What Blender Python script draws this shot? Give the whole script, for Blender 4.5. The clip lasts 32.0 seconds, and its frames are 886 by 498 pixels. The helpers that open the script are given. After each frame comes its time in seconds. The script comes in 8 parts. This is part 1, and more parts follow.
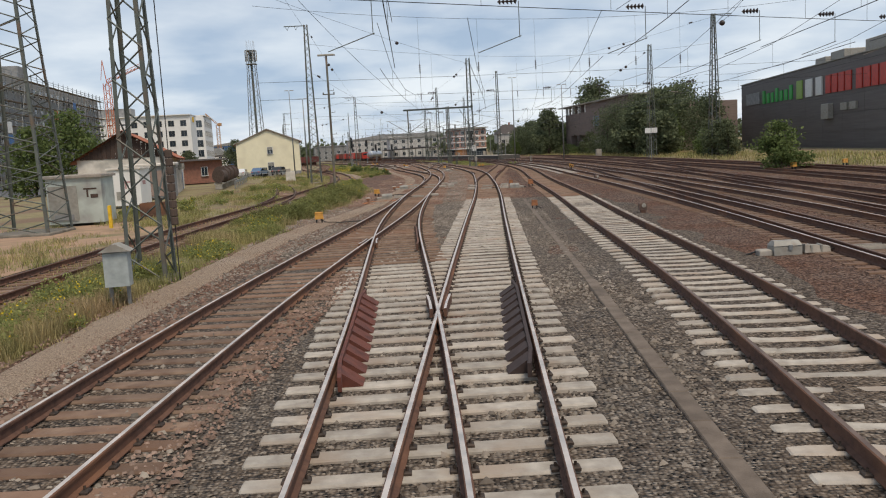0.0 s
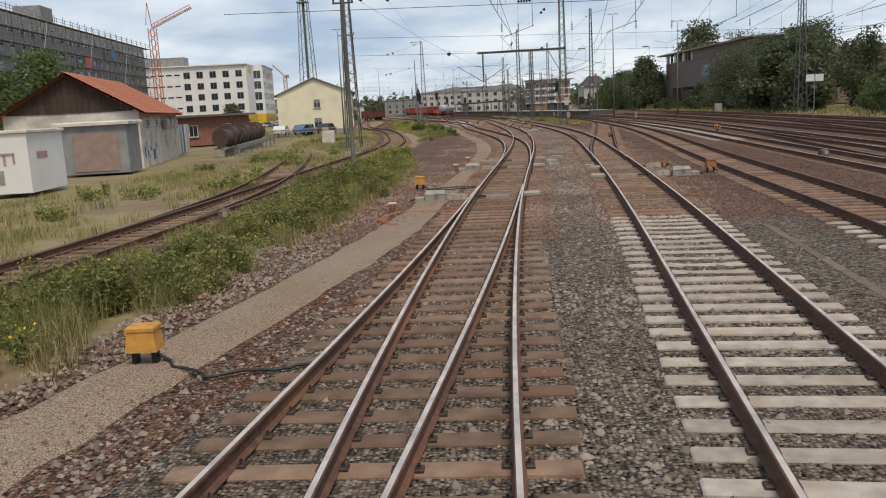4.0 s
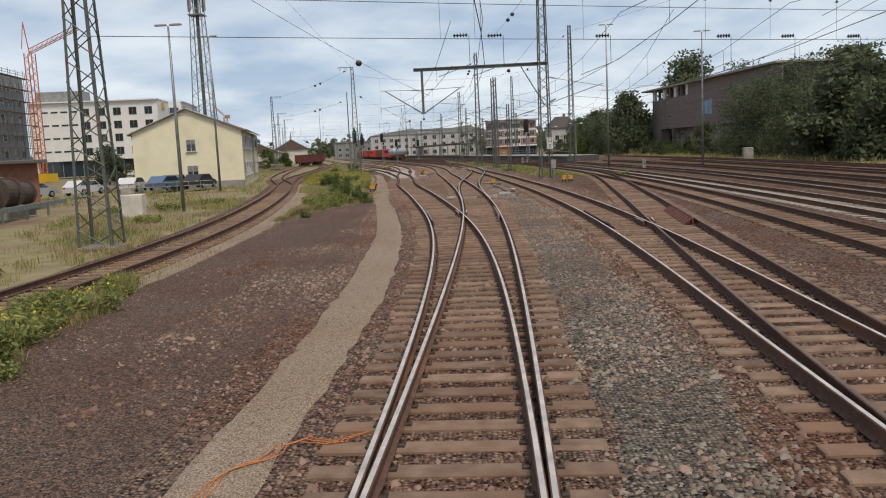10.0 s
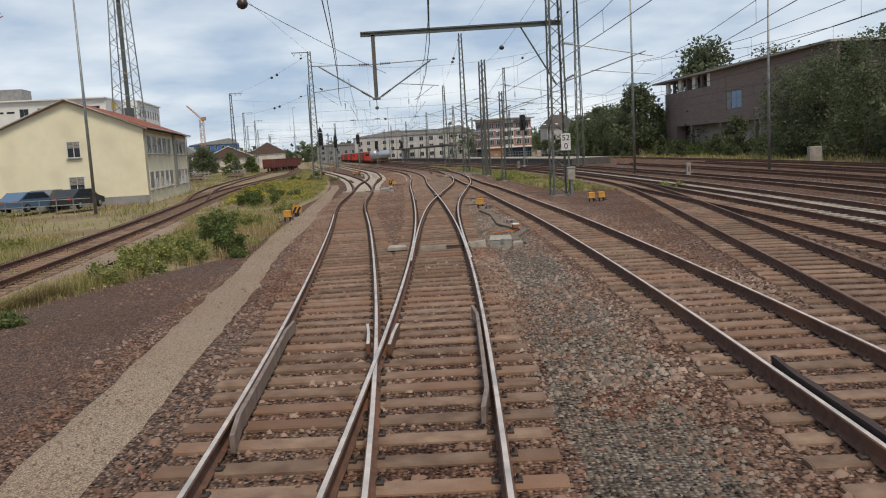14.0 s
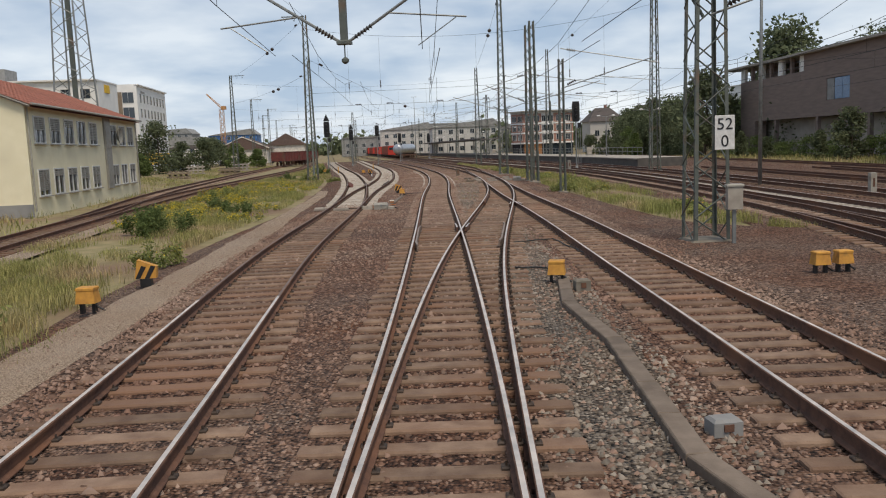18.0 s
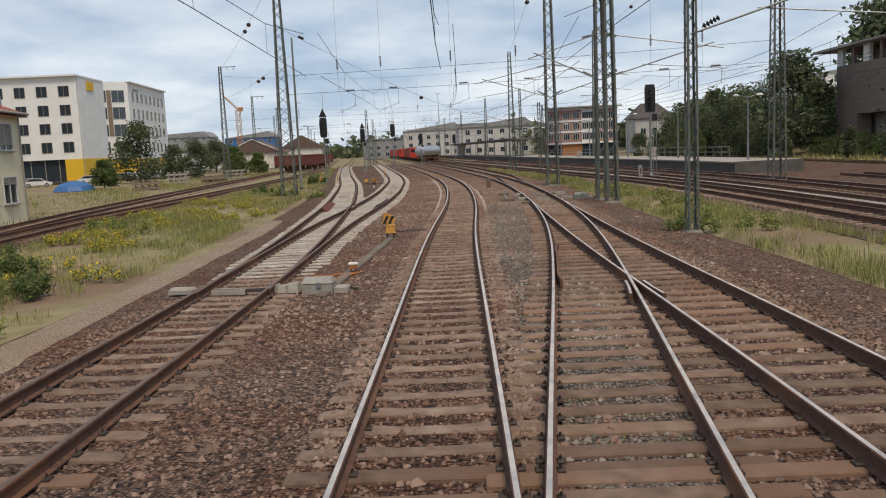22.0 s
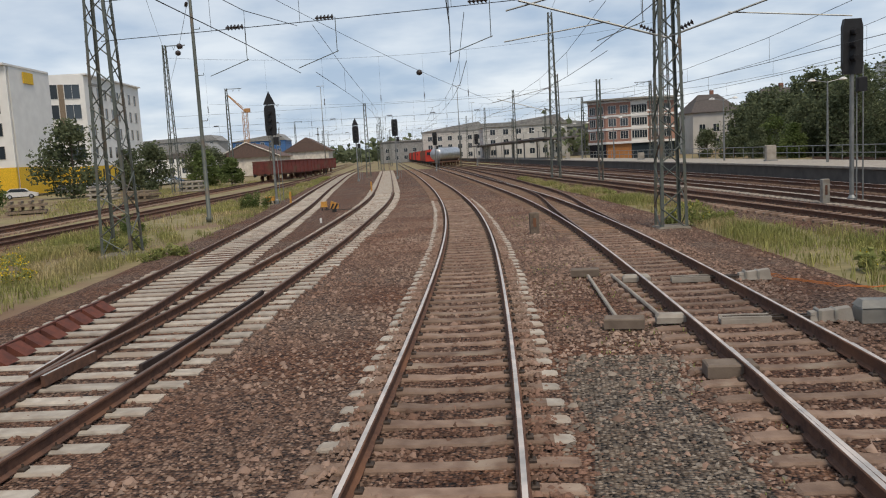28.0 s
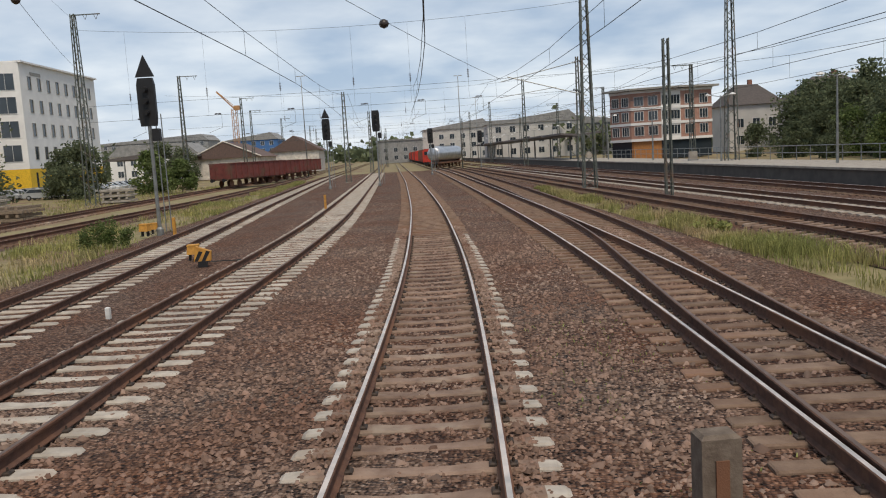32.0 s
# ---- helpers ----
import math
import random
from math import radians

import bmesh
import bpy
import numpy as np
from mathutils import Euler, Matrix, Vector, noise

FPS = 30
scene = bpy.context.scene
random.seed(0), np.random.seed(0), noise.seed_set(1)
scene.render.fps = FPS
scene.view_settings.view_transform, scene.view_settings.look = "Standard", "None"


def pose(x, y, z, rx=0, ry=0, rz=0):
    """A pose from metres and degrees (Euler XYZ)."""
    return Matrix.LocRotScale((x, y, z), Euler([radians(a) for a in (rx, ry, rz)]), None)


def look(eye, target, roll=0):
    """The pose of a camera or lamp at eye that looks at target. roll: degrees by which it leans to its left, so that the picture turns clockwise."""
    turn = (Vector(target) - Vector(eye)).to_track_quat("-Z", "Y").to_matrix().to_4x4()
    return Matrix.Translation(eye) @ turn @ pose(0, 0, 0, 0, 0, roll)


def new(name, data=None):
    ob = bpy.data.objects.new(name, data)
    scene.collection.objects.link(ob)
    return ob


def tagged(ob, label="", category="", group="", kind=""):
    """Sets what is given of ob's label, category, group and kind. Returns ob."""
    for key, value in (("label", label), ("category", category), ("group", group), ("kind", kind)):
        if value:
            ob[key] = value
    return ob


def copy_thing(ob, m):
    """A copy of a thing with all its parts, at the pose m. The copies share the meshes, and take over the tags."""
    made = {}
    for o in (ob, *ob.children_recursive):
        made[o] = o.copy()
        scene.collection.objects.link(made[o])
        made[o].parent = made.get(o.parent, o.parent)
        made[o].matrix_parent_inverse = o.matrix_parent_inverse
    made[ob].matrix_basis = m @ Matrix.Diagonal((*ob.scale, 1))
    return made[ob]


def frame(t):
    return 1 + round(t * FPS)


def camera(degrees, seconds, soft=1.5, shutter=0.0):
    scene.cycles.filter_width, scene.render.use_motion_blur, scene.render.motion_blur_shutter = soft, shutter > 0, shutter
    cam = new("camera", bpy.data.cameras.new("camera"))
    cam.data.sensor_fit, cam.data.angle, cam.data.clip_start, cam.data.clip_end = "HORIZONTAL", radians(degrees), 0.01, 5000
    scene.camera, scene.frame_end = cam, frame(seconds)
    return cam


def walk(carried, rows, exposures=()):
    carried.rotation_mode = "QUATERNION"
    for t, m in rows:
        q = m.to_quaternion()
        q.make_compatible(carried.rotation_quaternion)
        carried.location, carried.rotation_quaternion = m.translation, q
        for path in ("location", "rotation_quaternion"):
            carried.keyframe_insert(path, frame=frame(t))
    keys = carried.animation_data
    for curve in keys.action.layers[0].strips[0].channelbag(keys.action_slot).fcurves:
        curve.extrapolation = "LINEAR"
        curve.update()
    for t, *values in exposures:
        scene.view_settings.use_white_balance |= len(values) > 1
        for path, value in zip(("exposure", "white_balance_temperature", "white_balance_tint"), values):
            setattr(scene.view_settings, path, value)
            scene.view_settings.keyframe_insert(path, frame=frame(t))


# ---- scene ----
# camera and its walk
cam = camera(57, 32.0, soft=1.1)
# seconds, x, y, z, yaw, pitch, roll
ROWS = [
    (0, -0.000, 0.000, 2.860, -0.00, -6.90, 3.16),
    (0.5, -0.010, 3.312, 2.838, 0.77, -7.01, 3.17),
    (1, -0.061, 6.650, 2.835, 1.54, -6.96, 3.18),
    (1.5, -0.176, 9.997, 2.845, 1.80, -6.90, 3.20),
    (2, -0.328, 13.365, 2.853, 2.86, -6.79, 3.23),
    (2.5, -0.498, 16.742, 2.860, 3.85, -7.67, 3.24),
    (4.5, -1.178, 29.974, 2.840, 5.37, -9.89, 2.81),
    (5, -1.336, 33.296, 2.845, 5.37, -9.54, 2.70),
    (5.5, -1.466, 36.622, 2.861, 5.21, -8.85, 2.64),
    (6, -1.545, 39.917, 2.860, 5.16, -8.33, 2.64),
    (6.5, -1.582, 43.147, 2.856, 4.79, -7.75, 2.56),
    (7, -1.560, 46.358, 2.851, 4.56, -7.38, 2.55),
    (7.5, -1.496, 49.536, 2.845, 4.33, -7.23, 2.58),
    (8, -1.414, 52.661, 2.852, 4.11, -7.07, 2.62),
    (8.5, -1.294, 55.760, 2.846, 3.79, -7.09, 2.66),
    (9, -1.143, 58.831, 2.864, 3.58, -7.06, 2.72),
    (9.5, -0.994, 61.821, 2.859, 2.97, -7.01, 2.71),
    (10, -0.856, 64.747, 2.856, 2.51, -6.95, 2.70),
    (10.5, -0.726, 67.635, 2.851, 2.01, -6.97, 2.75),
    (11, -0.616, 70.502, 2.851, 1.70, -6.92, 2.83),
    (11.5, -0.521, 73.354, 2.848, 1.44, -6.91, 2.90),
    (12, -0.432, 76.200, 2.849, 1.34, -6.82, 2.98),
    (12.5, -0.354, 79.059, 2.839, 1.34, -6.84, 3.02),
    (13, -0.293, 81.956, 2.833, 1.43, -6.86, 3.06),
    (13.5, -0.251, 84.905, 2.837, 1.62, -6.86, 3.13),
    (14, -0.222, 87.892, 2.831, 1.93, -6.84, 3.17),
    (14.5, -0.198, 90.914, 2.859, 2.27, -6.84, 3.13),
    (16.5, -0.494, 102.462, 2.862, 3.45, -7.12, 2.28),
    (17, -0.636, 105.302, 2.844, 3.65, -7.07, 2.26),
    (17.5, -0.789, 108.157, 2.865, 3.88, -7.12, 2.23),
    (18, -0.944, 111.028, 2.871, 4.11, -7.12, 2.24),
    (18.5, -1.098, 113.930, 2.843, 4.36, -7.09, 2.33),
    (19, -1.251, 116.881, 2.843, 4.64, -7.05, 2.43),
    (19.5, -1.408, 119.850, 2.873, 4.92, -7.09, 2.52),
    (20, -1.569, 122.766, 2.843, 5.09, -6.98, 2.61),
    (20.5, -1.738, 125.629, 2.833, 5.42, -6.92, 2.67),
    (21, -1.926, 128.439, 2.868, 5.72, -6.97, 2.70),
    (21.5, -2.141, 131.168, 2.854, 5.76, -6.90, 2.71),
    (22, -2.359, 133.856, 2.856, 6.08, -6.92, 2.70),
    (22.5, -2.575, 136.523, 2.841, 6.30, -6.82, 2.68),
    (23, -2.783, 139.163, 2.827, 6.60, -6.77, 2.66),
    (23.5, -2.985, 141.759, 2.830, 6.92, -6.71, 2.63),
    (24, -3.185, 144.332, 2.829, 7.29, -6.64, 2.60),
    (24.5, -3.388, 146.929, 2.853, 7.37, -6.62, 2.62),
    (25, -3.602, 149.483, 2.845, 7.30, -6.55, 2.67),
    (25.5, -3.818, 152.010, 2.856, 7.44, -6.53, 2.75),
    (27.5, -4.308, 162.177, 2.839, 7.86, -6.70, 3.26),
    (28, -4.567, 164.829, 2.838, 7.87, -6.67, 3.24),
    (28.5, -4.844, 167.525, 2.848, 7.85, -6.66, 3.19),
    (29, -5.088, 170.210, 2.842, 7.83, -6.64, 3.08),
    (29.5, -5.299, 172.911, 2.860, 7.82, -6.63, 2.98),
    (30, -5.513, 175.627, 2.867, 7.79, -6.65, 2.94),
    (30.5, -5.746, 178.359, 2.873, 7.79, -6.67, 2.98),
    (31, -5.979, 181.122, 2.862, 7.87, -6.70, 3.08),
    (31.5, -6.212, 183.857, 2.860, 7.99, -6.71, 3.22),
    (32, -6.456, 186.575, 2.838, 8.21, -6.70, 3.40),
]
walk(cam, [(t, pose(x, y, z, 90 + p, r, w)) for t, x, y, z, w, p, r in ROWS])

# ---- world, sun ----
world = bpy.data.worlds.new("sky")
scene.world = world
world.use_nodes = True
wt = world.node_tree
wt.nodes.clear()


def wn(kind, **kw):
    n = wt.nodes.new(kind)
    for k, v in kw.items():
        n.inputs[k].default_value = v
    return n


sky = wt.nodes.new("ShaderNodeTexSky")
sky.sky_type = "NISHITA"
sky.sun_disc = False
sky.sun_elevation, sky.sun_rotation = radians(58), radians(152)
tc = wt.nodes.new("ShaderNodeTexCoord")
sep = wt.nodes.new("ShaderNodeSeparateXYZ")
wt.links.new(tc.outputs["Generated"], sep.inputs[0])
# a flat cloud layer: the direction divided by its height
up = wt.nodes.new("ShaderNodeMath")
up.operation, up.inputs[1].default_value = "ADD", 0.2
wt.links.new(sep.outputs["Z"], up.inputs[0])
lay = wt.nodes.new("ShaderNodeVectorMath")
lay.operation = "DIVIDE"
wt.links.new(tc.outputs["Generated"], lay.inputs[0])
wt.links.new(up.outputs[0], lay.inputs[1])
n1 = wn("ShaderNodeTexNoise", Scale=1.35, Detail=5.0, Roughness=0.5)
n2 = wn("ShaderNodeTexNoise", Scale=3.6, Detail=5.0, Roughness=0.5)
wt.links.new(lay.outputs["Vector"], n1.inputs["Vector"])
wt.links.new(lay.outputs["Vector"], n2.inputs["Vector"])
hz = wt.nodes.new("ShaderNodeValToRGB")
hz.color_ramp.elements[0].position, hz.color_ramp.elements[0].color = 0.0, (0.69, 0.73, 0.78, 1)
hz.color_ramp.elements[1].position, hz.color_ramp.elements[1].color = 0.5, (0.4, 0.44, 0.5, 1)
e = hz.color_ramp.elements.new(0.12)
e.color = (0.58, 0.635, 0.7, 1)
wt.links.new(sep.outputs["Z"], hz.inputs[0])
mixn = wt.nodes.new("ShaderNodeMix")
mixn.data_type = "FLOAT"
mixn.inputs[0].default_value = 0.3
wt.links.new(n1.outputs["Fac"], mixn.inputs[2])
wt.links.new(n2.outputs["Fac"], mixn.inputs[3])
cr = wt.nodes.new("ShaderNodeValToRGB")
cr.color_ramp.elements[0].position, cr.color_ramp.elements[0].color = 0.38, (0.58, 0.68, 0.81, 1)
cr.color_ramp.elements[1].position, cr.color_ramp.elements[1].color = 0.62, (1.16, 1.14, 1.11, 1)
wt.links.new(mixn.outputs[0], cr.inputs[0])
mul = wt.nodes.new("ShaderNodeMix")
mul.data_type, mul.blend_type = "RGBA", "MULTIPLY"
mul.inputs[0].default_value = 1.0
wt.links.new(hz.outputs[0], mul.inputs[6])
wt.links.new(cr.outputs[0], mul.inputs[7])
skys = wt.nodes.new("ShaderNodeMix")
skys.data_type, skys.blend_type = "RGBA", "MULTIPLY"
skys.inputs[0].default_value = 1.0
skys.inputs[7].default_value = (0.09, 0.09, 0.09, 1)
wt.links.new(sky.outputs[0], skys.inputs[6])
both = wt.nodes.new("ShaderNodeMix")
both.data_type = "RGBA"
both.inputs[0].default_value = 0.86
wt.links.new(skys.outputs[2], both.inputs[6])
wt.links.new(mul.outputs[2], both.inputs[7])
bg = wn("ShaderNodeBackground", Strength=1.18)
wt.links.new(both.outputs[2], bg.inputs["Color"])
wo = wt.nodes.new("ShaderNodeOutputWorld")
wt.links.new(bg.outputs[0], wo.inputs[0])

sun = new("sun", bpy.data.lights.new("sun", "SUN"))
sun.data.energy, sun.data.angle, sun.data.color = 2.55, radians(20), (1.0, 0.87, 0.71)
sun.matrix_world = look((0, 0, 50), (-14, 26, 0))
scene.view_settings.exposure = 0.05


# ---- materials ----
def material(name, color, rough=0.8, metal=0.0, color2=None, scale=6.0, bump=0.0, bscale=30.0, vary=0.0, spots=None, spot_scale=0.6, spot_at=0.58, detail=6.0, spec=0.4, stretch=None, island=0.0, through_light=0.0):
    """A surface: base colour mottled towards color2 by noise, a second, larger noise towards spots, fine relief, change from piece to piece."""
    m = bpy.data.materials.new(name)
    m.use_nodes = True
    t = m.node_tree
    b = t.nodes["Principled BSDF"]
    b.inputs["Roughness"].default_value, b.inputs["Metallic"].default_value = rough, metal
    b.inputs["Specular IOR Level"].default_value = spec
    g = t.nodes.new("ShaderNodeNewGeometry")
    vec = g.outputs["Position"]
    if stretch:
        q = t.nodes.new("ShaderNodeMapping")
        q.inputs["Scale"].default_value = stretch
        t.links.new(vec, q.inputs["Vector"])
        vec = q.outputs["Vector"]
    c2 = color2 or tuple(c * 0.72 for c in color)
    nz = t.nodes.new("ShaderNodeTexNoise")
    nz.inputs["Scale"].default_value, nz.inputs["Detail"].default_value = scale, detail
    t.links.new(vec, nz.inputs["Vector"])
    rp = t.nodes.new("ShaderNodeValToRGB")
    rp.color_ramp.elements[0].position, rp.color_ramp.elements[0].color = 0.32, (*c2, 1)
    rp.color_ramp.elements[1].position, rp.color_ramp.elements[1].color = 0.68, (*color, 1)
    t.links.new(nz.outputs["Fac"], rp.inputs[0])
    out = rp.outputs[0]
    if spots:
        ns = t.nodes.new("ShaderNodeTexNoise")
        ns.inputs["Scale"].default_value, ns.inputs["Detail"].default_value = spot_scale, 5.0
        t.links.new(vec, ns.inputs["Vector"])
        rs = t.nodes.new("ShaderNodeValToRGB")
        rs.color_ramp.elements[0].position, rs.color_ramp.elements[1].position = spot_at - 0.08, spot_at + 0.1
        t.links.new(ns.outputs["Fac"], rs.inputs[0])
        mx = t.nodes.new("ShaderNodeMix")
        mx.data_type = "RGBA"
        mx.inputs[7].default_value = (*spots, 1)
        t.links.new(rs.outputs[0], mx.inputs[0])
        t.links.new(out, mx.inputs[6])
        out = mx.outputs[2]
    if vary or island:
        hs = t.nodes.new("ShaderNodeHueSaturation")
        mr = t.nodes.new("ShaderNodeMapRange")
        k = vary or island
        mr.inputs[3].default_value, mr.inputs[4].default_value = 1 - k, 1 + k
        if island:
            t.links.new(g.outputs["Random Per Island"], mr.inputs[0])
        else:
            oi = t.nodes.new("ShaderNodeObjectInfo")
            t.links.new(oi.outputs["Random"], mr.inputs[0])
        t.links.new(mr.outputs[0], hs.inputs["Value"])
        t.links.new(out, hs.inputs["Color"])
        out = hs.outputs[0]
    t.links.new(out, b.inputs["Base Color"])
    if bump:
        nb = t.nodes.new("ShaderNodeTexNoise")
        nb.inputs["Scale"].default_value, nb.inputs["Detail"].default_value = bscale, 6.0
        t.links.new(vec, nb.inputs["Vector"])
        bp = t.nodes.new("ShaderNodeBump")
        bp.inputs["Strength"].default_value, bp.inputs["Distance"].default_value = bump, 0.02
        t.links.new(nb.outputs["Fac"], bp.inputs["Height"])
        t.links.new(bp.outputs[0], b.inputs["Normal"])
    if through_light:
        tb = t.nodes.new("ShaderNodeBsdfTranslucent")
        t.links.new(out, tb.inputs["Color"])
        ms = t.nodes.new("ShaderNodeMixShader")
        ms.inputs[0].default_value = through_light
        t.links.new(b.outputs[0], ms.inputs[1])
        t.links.new(tb.outputs[0], ms.inputs[2])
        t.links.new(ms.outputs[0], t.nodes["Material Output"].inputs["Surface"])
    return m


def stone_bed(name, light, dark, tint, size, dist, patch, facet=1.5):
    """Loose crushed stone: cells of broken colour with relief, and large dusty patches."""
    m = bpy.data.materials.new(name)
    m.use_nodes = True
    t = m.node_tree
    b = t.nodes["Principled BSDF"]
    b.inputs["Roughness"].default_value = 0.9
    b.inputs["Specular IOR Level"].default_value = 0.25
    g = t.nodes.new("ShaderNodeNewGeometry")
    v = t.nodes.new("ShaderNodeTexVoronoi")
    v.inputs["Scale"].default_value = 1 / size
    v.inputs["Randomness"].default_value = 1.0
    t.links.new(g.outputs["Position"], v.inputs["Vector"])
    sx = t.nodes.new("ShaderNodeSeparateColor")
    t.links.new(v.outputs["Color"], sx.inputs[0])
    rp = t.nodes.new("ShaderNodeValToRGB")
    el = rp.color_ramp.elements
    el[0].position, el[0].color = 0.0, (*dark, 1)
    el[1].position, el[1].color = 1.0, (*light, 1)
    q = el.new(0.5)
    q.color = (*tint, 1)
    q = el.new(0.8)
    q.color = tuple((a + c) / 2 for a, c in zip(tint, light)) + (1,)
    t.links.new(sx.outputs[0], rp.inputs[0])
    ns = t.nodes.new("ShaderNodeTexNoise")
    ns.inputs["Scale"].default_value, ns.inputs["Detail"].default_value = 0.35, 6.0
    t.links.new(g.outputs["Position"], ns.inputs["Vector"])
    rs = t.nodes.new("ShaderNodeValToRGB")
    rs.color_ramp.elements[0].position, rs.color_ramp.elements[0].color = 0.35, (1, 1, 1, 1)
    rs.color_ramp.elements[1].position, rs.color_ramp.elements[1].color = 0.68, (*patch, 1)
    t.links.new(ns.outputs["Fac"], rs.inputs[0])
    mx = t.nodes.new("ShaderNodeMix")
    mx.data_type, mx.blend_type = "RGBA", "MULTIPLY"
    mx.inputs[0].default_value = 1.0
    t.links.new(rp.outputs[0], mx.inputs[6])
    t.links.new(rs.outputs[0], mx.inputs[7])
    # the joints between stones lie deeper, and the colour darkens towards them
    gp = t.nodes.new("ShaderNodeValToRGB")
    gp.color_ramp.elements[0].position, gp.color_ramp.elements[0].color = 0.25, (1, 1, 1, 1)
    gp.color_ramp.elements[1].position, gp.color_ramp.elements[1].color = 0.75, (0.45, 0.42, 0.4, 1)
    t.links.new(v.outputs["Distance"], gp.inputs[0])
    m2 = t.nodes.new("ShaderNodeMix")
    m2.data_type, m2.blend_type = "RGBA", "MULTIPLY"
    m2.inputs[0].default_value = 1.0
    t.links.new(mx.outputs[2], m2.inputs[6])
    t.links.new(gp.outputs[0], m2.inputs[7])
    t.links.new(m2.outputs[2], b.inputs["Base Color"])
    # every stone shows a broken face of its own
    tl = t.nodes.new("ShaderNodeVectorMath")
    tl.operation = "MULTIPLY_ADD"
    tl.inputs[1].default_value, tl.inputs[2].default_value = (facet, facet, facet * 0.4), (-facet / 2, -facet / 2, -facet * 0.2)
    t.links.new(v.outputs["Color"], tl.inputs[0])
    ad = t.nodes.new("ShaderNodeVectorMath")
    ad.operation = "ADD"
    t.links.new(tl.outputs[0], ad.inputs[0])
    t.links.new(g.outputs["Normal"], ad.inputs[1])
    nn = t.nodes.new("ShaderNodeVectorMath")
    nn.operation = "NORMALIZE"
    t.links.new(ad.outputs[0], nn.inputs[0])
    bp = t.nodes.new("ShaderNodeBump")
    t.links.new(nn.outputs[0], bp.inputs["Normal"])
    bp.invert = True
    bp.inputs["Strength"].default_value, bp.inputs["Distance"].default_value = 1.0, dist
    t.links.new(v.outputs["Distance"], bp.inputs["Height"])
    t.links.new(bp.outputs[0], b.inputs["Normal"])
    return m


def glass_material(name, color, rough=0.08):
    m = bpy.data.materials.new(name)
    m.use_nodes = True
    b = m.node_tree.nodes["Principled BSDF"]
    b.inputs["Base Color"].default_value = (*color, 1)
    b.inputs["Roughness"].default_value, b.inputs["Specular IOR Level"].default_value = rough, 0.8
    return m


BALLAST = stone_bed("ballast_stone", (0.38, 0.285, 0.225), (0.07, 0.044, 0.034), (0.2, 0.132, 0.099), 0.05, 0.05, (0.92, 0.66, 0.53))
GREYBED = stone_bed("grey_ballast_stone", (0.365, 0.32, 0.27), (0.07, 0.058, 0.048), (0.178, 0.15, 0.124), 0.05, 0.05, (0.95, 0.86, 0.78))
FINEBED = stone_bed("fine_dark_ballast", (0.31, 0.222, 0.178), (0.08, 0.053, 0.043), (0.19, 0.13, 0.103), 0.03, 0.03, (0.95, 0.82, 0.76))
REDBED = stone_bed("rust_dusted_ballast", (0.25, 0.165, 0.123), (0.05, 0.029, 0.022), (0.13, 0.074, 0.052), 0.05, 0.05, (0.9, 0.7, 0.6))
REDSTONE = material("rust_dusted_stone", (0.21, 0.135, 0.1), 0.9, 0, (0.115, 0.064, 0.046), 0.4, island=0.4, spec=0.2)
STONE = material("loose_stone", (0.28, 0.206, 0.164), 0.9, 0, (0.165, 0.092, 0.066), 0.32, island=0.42, spec=0.2)
GREYSTONE = material("loose_grey_stone", (0.275, 0.24, 0.2), 0.9, 0, (0.165, 0.137, 0.113), 0.32, island=0.45, spec=0.2)
PATH = stone_bed("path_gravel", (0.52, 0.42, 0.325), (0.31, 0.245, 0.185), (0.43, 0.345, 0.262), 0.02, 0.012, (0.88, 0.82, 0.76), 0.6)
SOIL = material("dry_soil_and_grass", (0.29, 0.235, 0.125), 0.95, 0, (0.185, 0.165, 0.075), 1.7, 0.6, 14.0, spots=(0.19, 0.125, 0.08), spot_scale=0.16, spot_at=0.55, detail=9)
ASPHALT = material("asphalt", (0.12, 0.12, 0.125), 0.9, 0, (0.08, 0.08, 0.085), 3, 0.3, 60)
RUST = material("rusted_rail_steel", (0.15, 0.078, 0.052), 0.9, 0.0, (0.085, 0.045, 0.033), 9, 0.3, 80, spots=(0.19, 0.09, 0.05), spot_scale=0.5)
STEEL = material("polished_rail_head", (0.74, 0.65, 0.58), 0.42, 0.35, (0.42, 0.4, 0.38), 3)
DULL = material("dull_rail_head", (0.2, 0.14, 0.11), 0.6, 0.3, (0.12, 0.085, 0.07), 3)
CONCRETE = material("pale_concrete_sleeper", (0.48, 0.435, 0.375), 0.9, 0, (0.31, 0.275, 0.235), 5, 0.3, 50, vary=0.16, spots=(0.36, 0.29, 0.23), spot_scale=1.1)
BROWNC = material("rust_stained_sleeper", (0.255, 0.177, 0.125), 0.92, 0, (0.14, 0.088, 0.062), 3.5, 0.4, 40, vary=0.25, spots=(0.2, 0.115, 0.074), spot_scale=0.45, spot_at=0.56)
DARKB = material("dark_brown_sleeper", (0.27, 0.19, 0.142), 0.92, 0, (0.16, 0.105, 0.078), 4, 0.4, 40, vary=0.22, spots=(0.33, 0.27, 0.21), spot_scale=1.6, spot_at=0.64)
CLIP = material("fastening_steel", (0.1, 0.075, 0.06), 0.7, 0.5, (0.05, 0.04, 0.035), 20)
MASTG = material("grey_green_mast_paint", (0.135, 0.15, 0.133), 0.6, 0.3, (0.1, 0.115, 0.105), 4, 0.1, 40, spots=(0.17, 0.12, 0.085), spot_scale=1.2, spot_at=0.62)
POLEG = material("galvanised_steel", (0.3, 0.315, 0.31), 0.5, 0.6, (0.2, 0.21, 0.21), 3)
